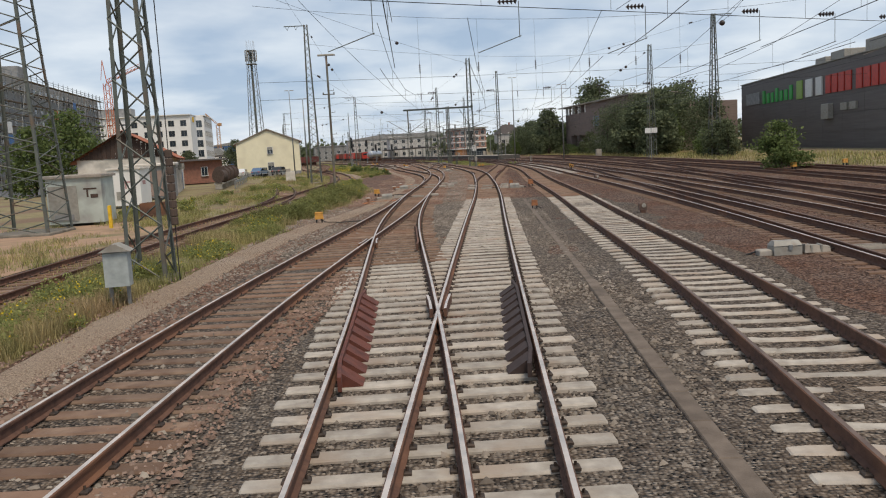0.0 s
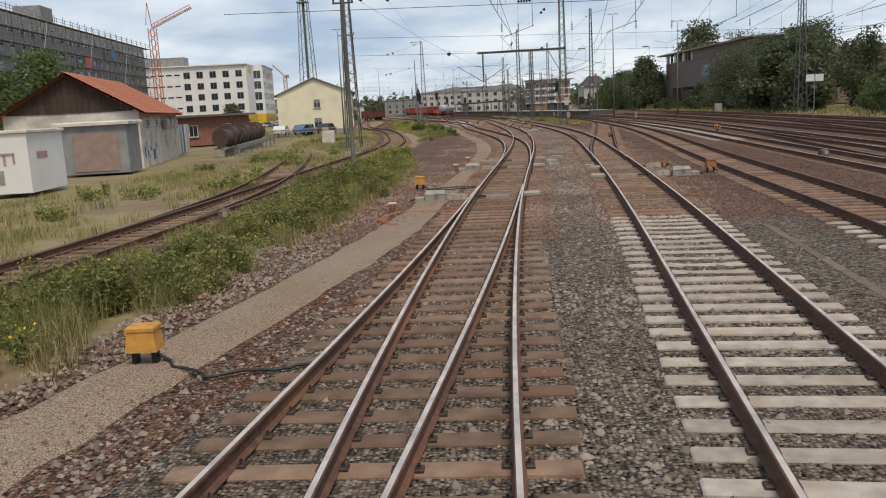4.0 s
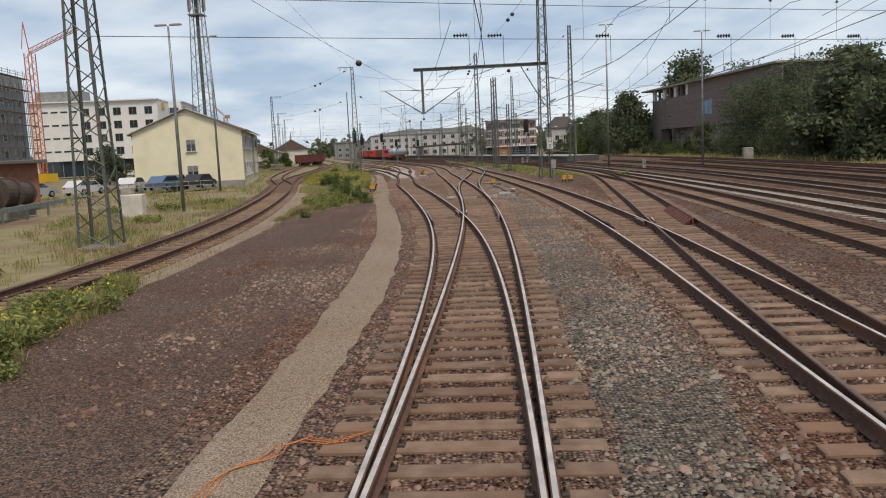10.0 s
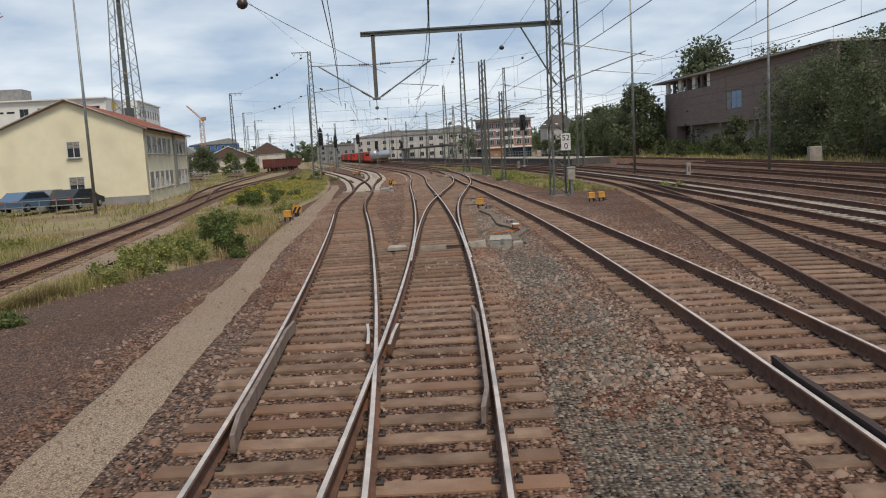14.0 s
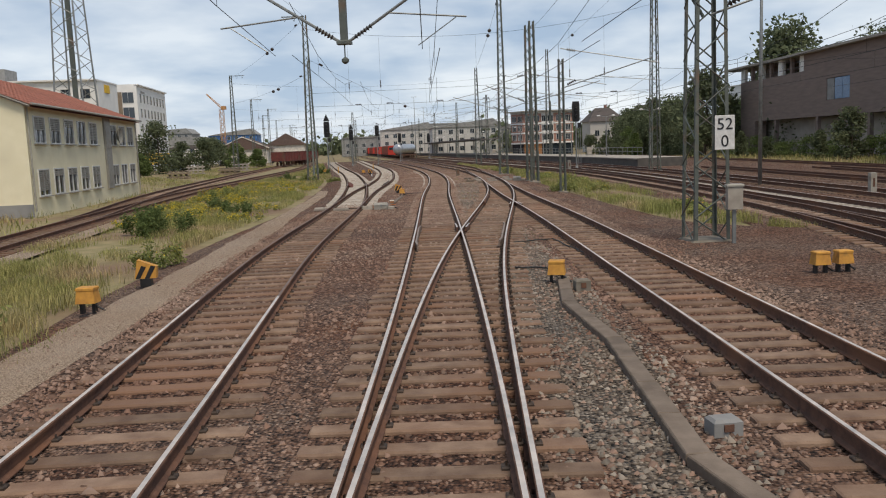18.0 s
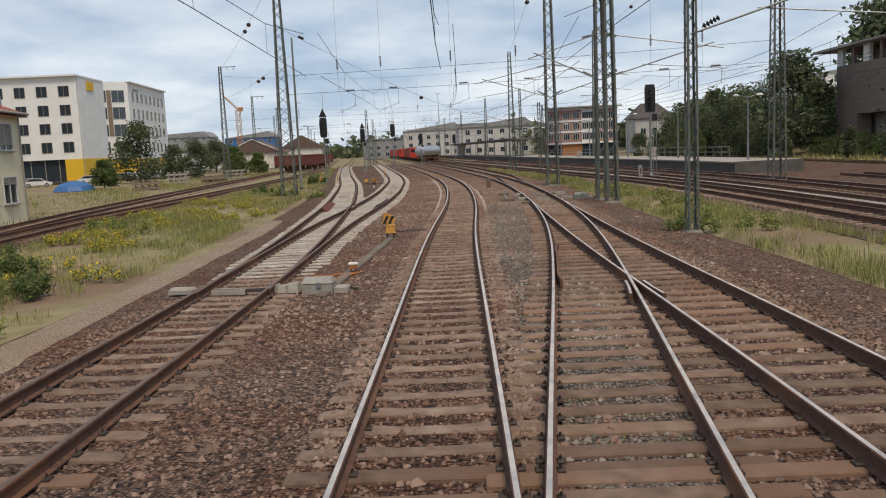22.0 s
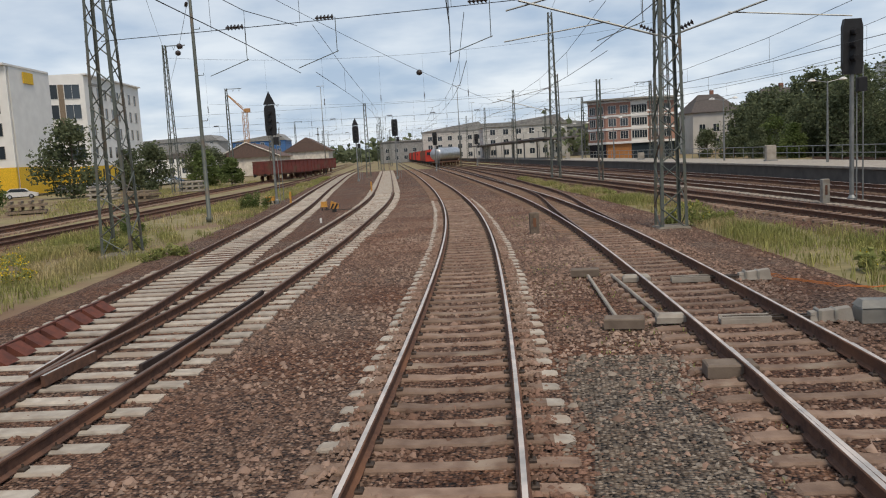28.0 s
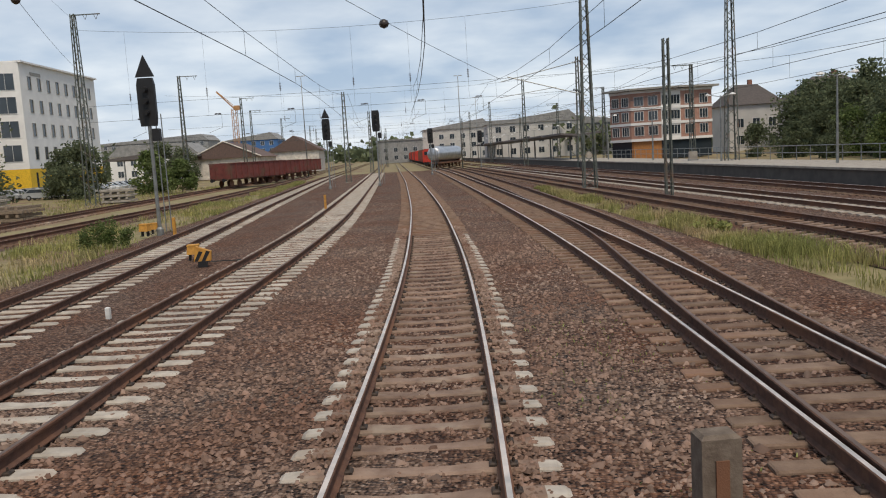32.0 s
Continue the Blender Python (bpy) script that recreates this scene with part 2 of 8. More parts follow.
WIRE = material("dark_copper_wire", (0.05, 0.05, 0.05), 0.6, 0.6)
INSUL = material("brown_insulator", (0.06, 0.045, 0.04), 0.35)
CREAM = material("cream_plaster", (0.8, 0.74, 0.54), 0.9, 0, (0.75, 0.69, 0.49), 2, 0.1, 60, spots=(0.7, 0.64, 0.46), spot_scale=0.5)
REDTILE = material("brown_red_clay_tile", (0.34, 0.125, 0.08), 0.8, 0, (0.23, 0.09, 0.062), 6, 0.2, 30, island=0.2, vary=0.1)
TILE = material("orange_clay_tile", (0.46, 0.17, 0.09), 0.8, 0, (0.3, 0.115, 0.07), 6, 0.2, 30, island=0.2, vary=0.1)
WHITE = material("white_plaster", (0.78, 0.77, 0.74), 0.9, 0, (0.7, 0.69, 0.665), 0.6, 0.05, 60)
OLDWALL = material("weathered_white_wall", (0.7, 0.66, 0.59), 0.92, 0, (0.55, 0.5, 0.44), 1.5, 0.2, 30, spots=(0.4, 0.38, 0.34), spot_scale=0.6, spot_at=0.6)
GREYW = material("grey_concrete_wall", (0.3, 0.3, 0.29), 0.9, 0, (0.2, 0.2, 0.2), 1.2, 0.2, 30)
DARKC = material("dark_brown_cladding", (0.14, 0.125, 0.12), 0.6, 0.1, (0.105, 0.093, 0.09), 0.7, stretch=(0.2, 0.2, 6))
PANE = glass_material("window_glass", (0.03, 0.04, 0.05))
FRAMEW = material("white_window_frame", (0.75, 0.75, 0.73), 0.5)
YELLOW = material("signal_yellow_paint", (0.6, 0.31, 0.055), 0.65, 0, (0.44, 0.21, 0.045), 9, spots=(0.3, 0.17, 0.05), spot_scale=5, spot_at=0.66)
BYELLOW = material("bright_yellow_panel", (0.8, 0.5, 0.03), 0.7)
BLACK = material("black_paint", (0.02, 0.02, 0.022), 0.5)
GREYP = material("grey_painted_metal", (0.345, 0.33, 0.29), 0.6, 0.05, (0.26, 0.248, 0.218), 5, spots=(0.24, 0.2, 0.16), spot_scale=2, spot_at=0.64)
DARKFOOT = material("mossy_dark_concrete", (0.24, 0.215, 0.18), 0.95, 0, (0.14, 0.125, 0.1), 3, 0.4, 30)
POLED = material("brown_green_pole_paint", (0.13, 0.125, 0.1), 0.65, 0.2, (0.085, 0.08, 0.065), 3, spots=(0.15, 0.1, 0.07), spot_scale=1.0)
PALEC = material("pale_concrete", (0.39, 0.355, 0.305), 0.9, 0, (0.27, 0.24, 0.205), 3, 0.3, 40)
REDB = material("brown_red_guard_paint", (0.17, 0.055, 0.035), 0.75, 0.15, (0.09, 0.035, 0.028), 6, 0.2, 40)
RED = material("bright_red_paint", (0.55, 0.05, 0.03), 0.5, 0, (0.4, 0.04, 0.03), 2)
WAGON = material("faded_wagon_red", (0.2, 0.055, 0.045), 0.7, 0.1, (0.13, 0.04, 0.035), 2, spots=(0.13, 0.075, 0.05), spot_scale=0.6)
SILVER = material("brushed_tank_steel", (0.55, 0.57, 0.6), 0.35, 0.7, (0.4, 0.42, 0.45), 1.2)
BRICK = material("red_brick_wall", (0.29, 0.135, 0.095), 0.9, 0, (0.2, 0.1, 0.073), 3, 0.2, 40)
LEAF = material("broad_leaf", (0.165, 0.205, 0.08), 0.8, 0, (0.1, 0.14, 0.045), 0.8, island=0.4, spec=0.12, through_light=0.4)
LEAFD = material("dark_tree_leaf", (0.16, 0.185, 0.105), 0.85, 0, (0.1, 0.12, 0.067), 0.35, island=0.4, spec=0.1, through_light=0.4)
WEED = material("weed_leaf", (0.33, 0.34, 0.125), 0.8, 0, (0.2, 0.23, 0.08), 0.7, island=0.4, spec=0.15, through_light=0.4)
GRASS = material("long_grass", (0.42, 0.37, 0.16), 0.8, 0, (0.22, 0.235, 0.085), 0.45, island=0.4, spec=0.15, spots=(0.44, 0.33, 0.19), spot_scale=0.22, spot_at=0.56, through_light=0.4)
MEADOW = material("meadow_grass", (0.37, 0.345, 0.13), 0.8, 0, (0.21, 0.235, 0.08), 0.45, island=0.4, spec=0.15, spots=(0.46, 0.36, 0.21), spot_scale=0.22, spot_at=0.57, through_light=0.4)
BUSHY = material("deep_green_weed_leaf", (0.29, 0.285, 0.11), 0.8, 0, (0.165, 0.18, 0.065), 0.7, island=0.5, spec=0.12, through_light=0.35)
FLOWER = material("yellow_flower", (0.75, 0.55, 0.02), 0.7, island=0.2)
BARK = material("bark", (0.12, 0.095, 0.07), 0.95, 0, (0.06, 0.05, 0.04), 12, 0.6, 30)
WOOD = material("weathered_timber", (0.27, 0.21, 0.15), 0.9, 0, (0.16, 0.125, 0.09), 8, 0.3, 40)
CABLE = material("orange_cable", (0.6, 0.2, 0.05), 0.6)
BCABLE = material("black_cable", (0.03, 0.03, 0.03), 0.6)
BLUE = material("blue_paint", (0.06, 0.16, 0.38), 0.6)
GREEN = material("green_sign_paint", (0.05, 0.4, 0.08), 0.5)


# ---- mesh helpers ----
class Geo:
    """Collects corners and faces for one mesh."""

    def __init__(self):
        self.v, self.f, self.s = [], [], []

    def add(self, vs, fs, slot=0):
        n = len(self.v)
        self.v.extend(vs)
        self.f.extend(tuple(i + n for i in q) for q in fs)
        self.s.extend([slot] * len(fs))
        return self

    def box(self, c, size, rz=0.0, slot=0, cut=0.0):
        """A box centred on c; cut: bevel on its upper edges."""
        x, y, z = (a / 2 for a in size)
        ca, sa = math.cos(rz), math.sin(rz)

        def at(a, b, d):
            return (c[0] + a * ca - b * sa, c[1] + a * sa + b * ca, c[2] + d)

        if cut:
            k = min(cut, x * 0.9, y * 0.9, z * 0.9)
            rings = [(x, y, -z), (x, y, z - k), (x - k, y - k, z)]
        else:
            rings = [(x, y, -z), (x, y, z)]
        vs, fs = [], []
        for a, b, d in rings:
            vs += [at(-a, -b, d), at(a, -b, d), at(a, b, d), at(-a, b, d)]
        for r in range(len(rings) - 1):
            o = 4 * r
            fs += [(o + i, o + (i + 1) % 4, o + 4 + (i + 1) % 4, o + 4 + i) for i in range(4)]
        o = 4 * (len(rings) - 1)
        fs += [(3, 2, 1, 0), (o, o + 1, o + 2, o + 3)]
        return self.add(vs, fs, slot)

    def tube(self, p, q, r0, r1=None, n=6, slot=0, caps=True):
        p, q = Vector(p), Vector(q)
        d = q - p
        if d.length < 1e-6:
            return self
        d.normalize()
        a = d.cross(Vector((0, 0, 1)) if abs(d.z) < 0.9 else Vector((1, 0, 0))).normalized()
        b = d.cross(a)
        r1 = r0 if r1 is None else r1
        vs = []
        for o, r in ((p, r0), (q, r1)):
            vs += [tuple(o + (a * math.cos(2 * math.pi * i / n) + b * math.sin(2 * math.pi * i / n)) * r) for i in range(n)]
        fs = [(i, (i + 1) % n, n + (i + 1) % n, n + i) for i in range(n)]
        if caps:
            fs += [tuple(range(n - 1, -1, -1)), tuple(range(n, 2 * n))]
        return self.add(vs, fs, slot)

    def line(self, pts, r, n=4, slot=0):
        """One unbroken wire or pipe through the points."""
        p = [Vector(q) for q in pts]
        vs, fs = [], []
        for i, o in enumerate(p):
            d = (p[min(i + 1, len(p) - 1)] - p[max(i - 1, 0)]).normalized()
            a = d.cross(Vector((0, 0, 1)) if abs(d.z) < 0.9 else Vector((1, 0, 0))).normalized()
            b = d.cross(a)
            vs += [tuple(o + (a * math.cos(2 * math.pi * k / n) + b * math.sin(2 * math.pi * k / n)) * r) for k in range(n)]
        for i in range(len(p) - 1):
            fs += [(i * n + k, i * n + (k + 1) % n, (i + 1) * n + (k + 1) % n, (i + 1) * n + k) for k in range(n)]
        return self.add(vs, fs, slot)

    def turn(self, c, profile, n=12, slot=0, axis="z"):
        """A turned body: profile of (radius, height) about an upright or lying axis through c."""
        vs = []
        for r, h in profile:
            for i in range(n):
                a = 2 * math.pi * i / n
                u, w = r * math.cos(a), r * math.sin(a)
                vs.append((c[0] + u, c[1] + w, c[2] + h) if axis == "z" else (c[0] + u, c[1] + h, c[2] + w) if axis == "y" else (c[0] + h, c[1] + u, c[2] + w))
        fs = []
        for k in range(len(profile) - 1):
            fs += [(k * n + i, k * n + (i + 1) % n, (k + 1) * n + (i + 1) % n, (k + 1) * n + i) for i in range(n)]
        fs += [tuple(range(n - 1, -1, -1)), tuple((len(profile) - 1) * n + i for i in range(n))]
        return self.add(vs, fs, slot)

    def quad(self, a, b, c, d, slot=0):
        return self.add([a, b, c, d], [(0, 1, 2, 3)], slot)

    def prism(self, outline, y0, y1, slot=0):
        """An outline in x and z, run from y0 to y1."""
        n = len(outline)
        vs = [(x, y0, z) for x, z in outline] + [(x, y1, z) for x, z in outline]
        fs = [(i, (i + 1) % n, n + (i + 1) % n, n + i) for i in range(n)] + [tuple(range(n - 1, -1, -1)), tuple(range(n, 2 * n))]
        return self.add(vs, fs, slot)

    def mesh(self, name, mats, smooth=False):
        me = bpy.data.meshes.new(name)
        me.from_pydata(self.v, [], self.f)
        for m in mats if isinstance(mats, (list, tuple)) else [mats]:
            me.materials.append(m)
        if any(self.s):
            me.polygons.foreach_set("material_index", self.s)
        if smooth:
            me.polygons.foreach_set("use_smooth", [True] * len(me.polygons))
        me.update()
        return me


def part(name, geo, mats, parent=None, label="", smooth=False, place=None):
    ob = new(name, geo if isinstance(geo, bpy.types.Mesh) else geo.mesh(name, mats, smooth))
    if parent is not None:
        ob.parent = parent
    if place is not None:
        ob.matrix_basis = place
    if label:
        ob["label"] = label
    return ob


def thing(name, label, category, group="", kind="", at=None):
    ob = new(name)
    ob.empty_display_size = 0.1
    if at is not None:
        ob.matrix_basis = at
    return tagged(ob, label, category, group, kind)


# ---- lines of the tracks: x over y ----
class Way:
    def __init__(self, text, soft=5.0):
        pts = [tuple(float(a) for a in q.split(":")) for q in text.split()]
        self.y0, self.y1 = pts[0][0], pts[-1][0]
        ys = np.arange(self.y0 - 30, self.y1 + 30.5, 0.5)
        py, px = np.array([p[0] for p in pts]), np.array([p[1] for p in pts])
        s0, s1 = (px[1] - px[0]) / (py[1] - py[0]), (px[-1] - px[-2]) / (py[-1] - py[-2])
        py = np.concatenate([[py[0] - 40], py, [py[-1] + 40]])
        px = np.concatenate([[px[0] - 40 * s0], px, [px[-1] + 40 * s1]])
        xs = np.interp(ys, py, px)
        k = np.exp(-0.5 * (np.arange(-40, 41) * 0.5 / soft) ** 2)
        self.ys, self.xs = ys, np.convolve(np.pad(xs, 40, mode="reflect", reflect_type="odd"), k / k.sum(), "valid")

    def x(self, y):
        return float(np.interp(y, self.ys, self.xs))

    def slope(self, y):
        return (self.x(y + 0.5) - self.x(y - 0.5))

    def off(self, y, d):
        """The point d metres to the right of the line, abreast of y."""
        s = self.slope(y)
        n = math.hypot(1, s)
        return self.x(y) + d / n, y - d * s / n


WAY = {
    "B": Way("-25:-0.25 0:-0.5 6.3:-0.66 9:-0.75 13:-0.93 18:-1.19 23:-1.48 28:-1.78 33:-1.96 39:-1.93 44:-1.9 48:-1.86 55.5:-1.66 59:-1.55 63:-1.4 72.5:-1.05 77:-0.93 84:-0.8 91:-0.75 97:-0.8 103:-0.92 110:-1.18 118:-1.62 125.6:-2.15 129:-2.42 137.7:-3.11 145:-3.73 151:-4.26 157.5:-4.82 163.3:-5.23 171:-5.61 175:-5.93 180:-6.37 190:-7.34 197:-8.25 206:-9.55 220:-12.0 230:-13.85 267:-21.2 400:-49 620:-95"),
    "A": Way("-25:-4.6 0:-4.35 8:-4.2 12:-4.12 17.4:-3.88 23:-3.45 28:-3.1 35:-2.55 42:-2.15 52:-1.8 56:-1.66"),
    "C": Way("-25:-1.2 0:-0.15 6.2:0.12 13:0.5 18:0.72 23:1.03 33:1.58 39:1.95 45:2.35 57.6:2.95 69:3.42 75:3.5 83:3.85 89:3.9 95:3.93 102:3.78 109:3.44 115.5:3.15 123:2.62 129:2.05 135.5:1.66 146:0.8 153:-0.03 157:-0.36 164:-0.9 171:-1.42 178:-1.9 186:-2.6 193:-3.3 202:-4.5 207:-5.2 211:-5.85 221:-7.6 246:-12.2 300:-22.5 620:-88"),
    "D": Way("-25:1.0 0:3.55 6:4.1 10:4.65 14:5.0 22:5.55 28:5.7 33:6.1 46:6.95 57:7.4 65:7.75 83:8.95 92:9.5 105:10.0 118:10.2 130:10.0 141:9.9"),
    "F": Way("66:-1.3 73.7:-1.12 84:-1.24 91:-1.63 97:-2.15 103:-2.87 109:-3.66 116:-4.56 125.5:-5.92 131:-6.87 136:-7.42 141.6:-7.82 146:-8.2 153:-8.95 161:-9.85 169:-10.65 175:-10.75 181:-11.4 191:-12.35 201:-13.8 209:-14.8 222:-17.0 238:-20.2 300:-33 620:-100"),
    "H": Way("66:3.2 75.5:3.75 84:4.75 91.5:5.4 100:6.42 107:7.04 116:7.95 125:8.85 132:9.4 141:10.0 150:9.65 162:8.75 171:8.0 185:6.6 195:4.75 205:2.5 220:-0.6 237:-4.2 300:-17.2 620:-83"),
    "J": Way("108:-1.1 112:-1.3 121:-1.63 129:-1.81 133:-1.76 138:-1.63 147:-1.33 152:-1.15 158:-1.05 164:-1.08 171:-1.45 176:-1.75"),
    "M": Way("150:-8.6 155:-9.25 161:-10.1 169:-11.5 177:-12.75 183:-13.95 190:-15.4 197:-16.8 202:-17.9 209:-19.4 218:-21.5 235:-25.6 300:-40.5 620:-108"),
    "G": Way("-25:-10.8 20:-11.0 35:-11.3 48:-10.8 60:-10.9 72:-11.1 88:-11.0 100:-12.0 112:-13.8 117:-14.7 131:-17.2 150:-21.3 165:-24.2 176:-26.2 186:-27.4 208:-30.2 248:-35.5 286:-42.5 400:-68 620:-118"),
    "N": Way("146:-20.4 150:-21.4 165:-26.0 180:-29.8 196:-33.0 206:-35.0 225:-38.5 285:-49.3 360:-63.2 620:-122"),
    "K": Way("186:-2.6 193:-3.2 202:-4.2 211:-4.6 221:-6.1 246:-10.2 300:-20 620:-85"),
    "E": Way("-25:5.5 0:8.2 16:9.65 30:10.8 52:11.7 76:12.4 100:13.2 125:13.0 145:12.2 160:11.3 177:10.2 195:8.1 212:5.4 237:0.2 300:-13 620:-79"),
    "E2": Way("-25:9.0 0:11.6 30:14.5 60:15.8 106:17.0 130:17.2 156:15.6 187:13.0 204:10.6 222:7.8 240:4.4 300:-8 620:-74"),
    "E3": Way("-25:12.2 0:14.8 33:18.0 70:20.0 114:21.3 140:21.3 165:20.3 190:18.5"),
    "E4": Way("-25:16.2 0:18.8 45:23.2 80:25.0 120:25.6 150:25.6 180:25.0"),
    "E5": Way("-25:21 0:23 60:28.5 126:29.6 170:29.4 260:24"),
}


# ---- ground ----
def sheet(name, xl, xr, y0, y1, step, z, mat, label, category, cols=2, edge=0.0, rough=0.0):
    """A strip of ground between two lines, rough: unevenness in metres, edge: how far its rims dip."""
    ys = np.arange(y0, y1 + step / 2, step)
    g = Geo()
    for y in ys:
        a, b = xl(y), xr(y)
        for i in range(cols + 1):
            x = a + (b - a) * i / cols
            dz = rough * noise.noise(Vector((x * 0.35, y * 0.35, 3.1))) + rough * 0.5 * noise.noise(Vector((x * 1.3, y * 1.3, 7.7))) if rough else 0.0
            g.v.append((x, float(y), z + dz - (edge if i in (0, cols) else 0.0)))
    n = cols + 1
    for r in range(len(ys) - 1):
        g.f += [(r * n + i, r * n + i + 1, (r + 1) * n + i + 1, (r + 1) * n + i) for i in range(cols)]
    g.s = [0] * len(g.f)
    return tagged(part(name, g, mat, smooth=True), label, category, kind="structure")


g = Geo()
R = 3200
g.quad((-R, -R, -0.16), (R, -R, -0.16), (R, R, -0.16), (-R, R, -0.16))
tagged(part("ground", g, SOIL), "dry grass and bare earth beside the tracks", "ground", kind="structure")

LEFTB = Way("-30:-6.9 20:-7.1 40:-7.0 50:-6.6 58:-6.5 64:-6.9 70:-9.3 78:-9.4 100:-10.6 107:-10.6 112.5:-7.7 120:-8.4 126:-9.6 131:-10.3 140:-11.2 152:-12.0 170:-14.6 186:-17.3 200:-20.2 230:-27 300:-43 640:-115", 2.5)
RIGHTB = Way("-30:27 0:29 60:33 120:34.5 160:33 200:30 260:20 330:6 640:-60", 6)
RB2 = Way("-30:27 60:33 120:34.4 131:34 136:8.0 141:5.4 150:4.2 165:2.6 185:0.9 200:-0.6 215:-3 235:-6.8 250:-9 262:-5 300:0 640:-60", 2.0)
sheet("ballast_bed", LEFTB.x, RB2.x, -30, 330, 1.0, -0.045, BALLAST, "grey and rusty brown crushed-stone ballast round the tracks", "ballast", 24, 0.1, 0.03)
sheet("main_line_ballast", lambda y: WAY["H"].x(max(y, 112)) - 2.4, RIGHTB.x, 112, 330, 2.0, -0.06, BALLAST, "brown ballast under the running lines", "ballast", 8, 0.08, 0.02)
sheet("siding_ballast", lambda y: WAY["G"].x(y) - 2.0, lambda y: WAY["G"].x(y) + 1.7, -25, 330, 1.0, -0.075, BALLAST, "weathered brown ballast under the siding", "ballast", 4, 0.06, 0.03)
PATHW = Way("-30:-6.7 12:-6.7 16:-7.0 24:-6.9 32:-6.7 40:-5.4 47:-4.66 51:-4.4 56.5:-4.28 61.5:-3.8 77:-3.8 83:-3.97 94:-4.7 104:-6.0 110:-6.8 116:-7.6 120:-8.3 129:-9.2 143:-10.9 149:-11.6 165:-13.6 185:-17.4 200:-20.8", 2.5)
PATHR = Way("-30:-5.8 12:-5.85 16:-6.0 24:-5.95 32:-5.4 40:-4.1 47:-3.3 51:-3.4 56.5:-3.1 61.5:-3.0 77:-2.82 83:-2.85 94:-3.65 104:-4.9 110:-5.8 116:-6.75 120:-7.05 129:-7.95 143:-9.7 149:-10.7 165:-12.7 185:-16.7 200:-20.1", 2.5)
sheet("gravel_path", lambda y: PATHW.x(y) + 0.1 * noise.noise(Vector((y * 2.1, 1.7, 0))), lambda y: PATHR.x(y) + 0.1 * noise.noise(Vector((y * 1.9, 8.2, 0))),
      -30, 170, 0.5, -0.005, PATH, "pale trodden gravel path beside the track", "path", 6, 0.06, 0.03)
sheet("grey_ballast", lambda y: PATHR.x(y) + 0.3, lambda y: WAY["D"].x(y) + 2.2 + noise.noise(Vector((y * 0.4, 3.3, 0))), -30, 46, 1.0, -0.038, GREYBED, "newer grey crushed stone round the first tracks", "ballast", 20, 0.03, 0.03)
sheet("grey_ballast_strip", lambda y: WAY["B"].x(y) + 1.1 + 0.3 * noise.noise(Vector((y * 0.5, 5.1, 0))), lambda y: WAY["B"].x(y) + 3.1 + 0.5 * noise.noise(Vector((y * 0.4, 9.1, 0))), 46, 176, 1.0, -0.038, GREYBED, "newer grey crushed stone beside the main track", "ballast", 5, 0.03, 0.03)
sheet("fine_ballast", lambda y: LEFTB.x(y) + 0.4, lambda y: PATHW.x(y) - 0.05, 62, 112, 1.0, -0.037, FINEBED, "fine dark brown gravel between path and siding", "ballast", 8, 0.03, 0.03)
for key, ya, yb in (("B", 24, 216), ("C", 48, 216), ("F", 104, 150), ("A", -20, 22), ("H", 100, 216)):
    sheet("rusty_bed", lambda y: WAY[key].x(y) - 0.7, lambda y: WAY[key].x(y) + 0.7, ya, yb, 0.75, -0.042, REDBED, "rust-dusted ballast between the rails", "ballast", 4, 0.025, 0.02)
sheet("gravel_strip", lambda y: WAY["G"].x(y) + 1.35, lambda y: WAY["G"].x(y) + 2.35, 72, 150, 1.0, -0.03, PATH, "pale gravel strip along the siding", "path", 2, 0.03, 0.01)
sheet("earth_yard", lambda y: -60.0, lambda y: WAY["G"].x(y) - 2.0, -25, 45, 5.0, -0.13, material("bare_brown_earth", (0.42, 0.27, 0.175), 0.95, 0, (0.3, 0.2, 0.13), 1.1, 0.5, 12, spots=(0.16, 0.15, 0.07), spot_scale=0.2), "bare reddish earth yard with tyre marks", "ground", 6, 0.0, 0.05)
sheet("car_park", lambda y: -95.0, lambda y: -33.0 - 0.22 * (y - 80), 110, 152, 6.0, -0.12, ASPHALT, "worn asphalt car park beside the cream house", "asphalt", 2)

# ---- rails and sleepers ----
PROFILE = [(-0.062, 0.0), (-0.062, 0.012), (-0.012, 0.035), (-0.009, 0.125), (-0.034, 0.142), (-0.036, 0.17), (-0.024, 0.18), (0.024, 0.18), (0.036, 0.17), (0.034, 0.142), (0.009, 0.125), (0.012, 0.035), (0.062, 0.012), (0.062, 0.0)]


def rail_geo(way, d, y0, y1, step, z=0.0, shine=(0, 0)):
    g = Geo()
    ys = np.arange(y0, y1 + step * 0.5, step)
    n = len(PROFILE)
    for y in ys:
        s = way.slope(y)
        k = math.hypot(1, s)
        cx, cy = way.off(y, d)
        for a, h in PROFILE:
            g.v.append((cx + a / k, cy - a * s / k, h + z))
    for r in range(len(ys) - 1):
        for i in range(n):
            g.f.append((r * n + i, r * n + (i + 1) % n, (r + 1) * n + (i + 1) % n, (r + 1) * n + i))
            g.s.append((2 if shine[0] <= ys[r] < shine[1] else 1) if i == 6 else 0)
    last = (len(ys) - 1) * n
    g.f += [tuple(range(n - 1, -1, -1)), tuple(last + i for i in range(n))]
    g.s += [0, 0]
    return g


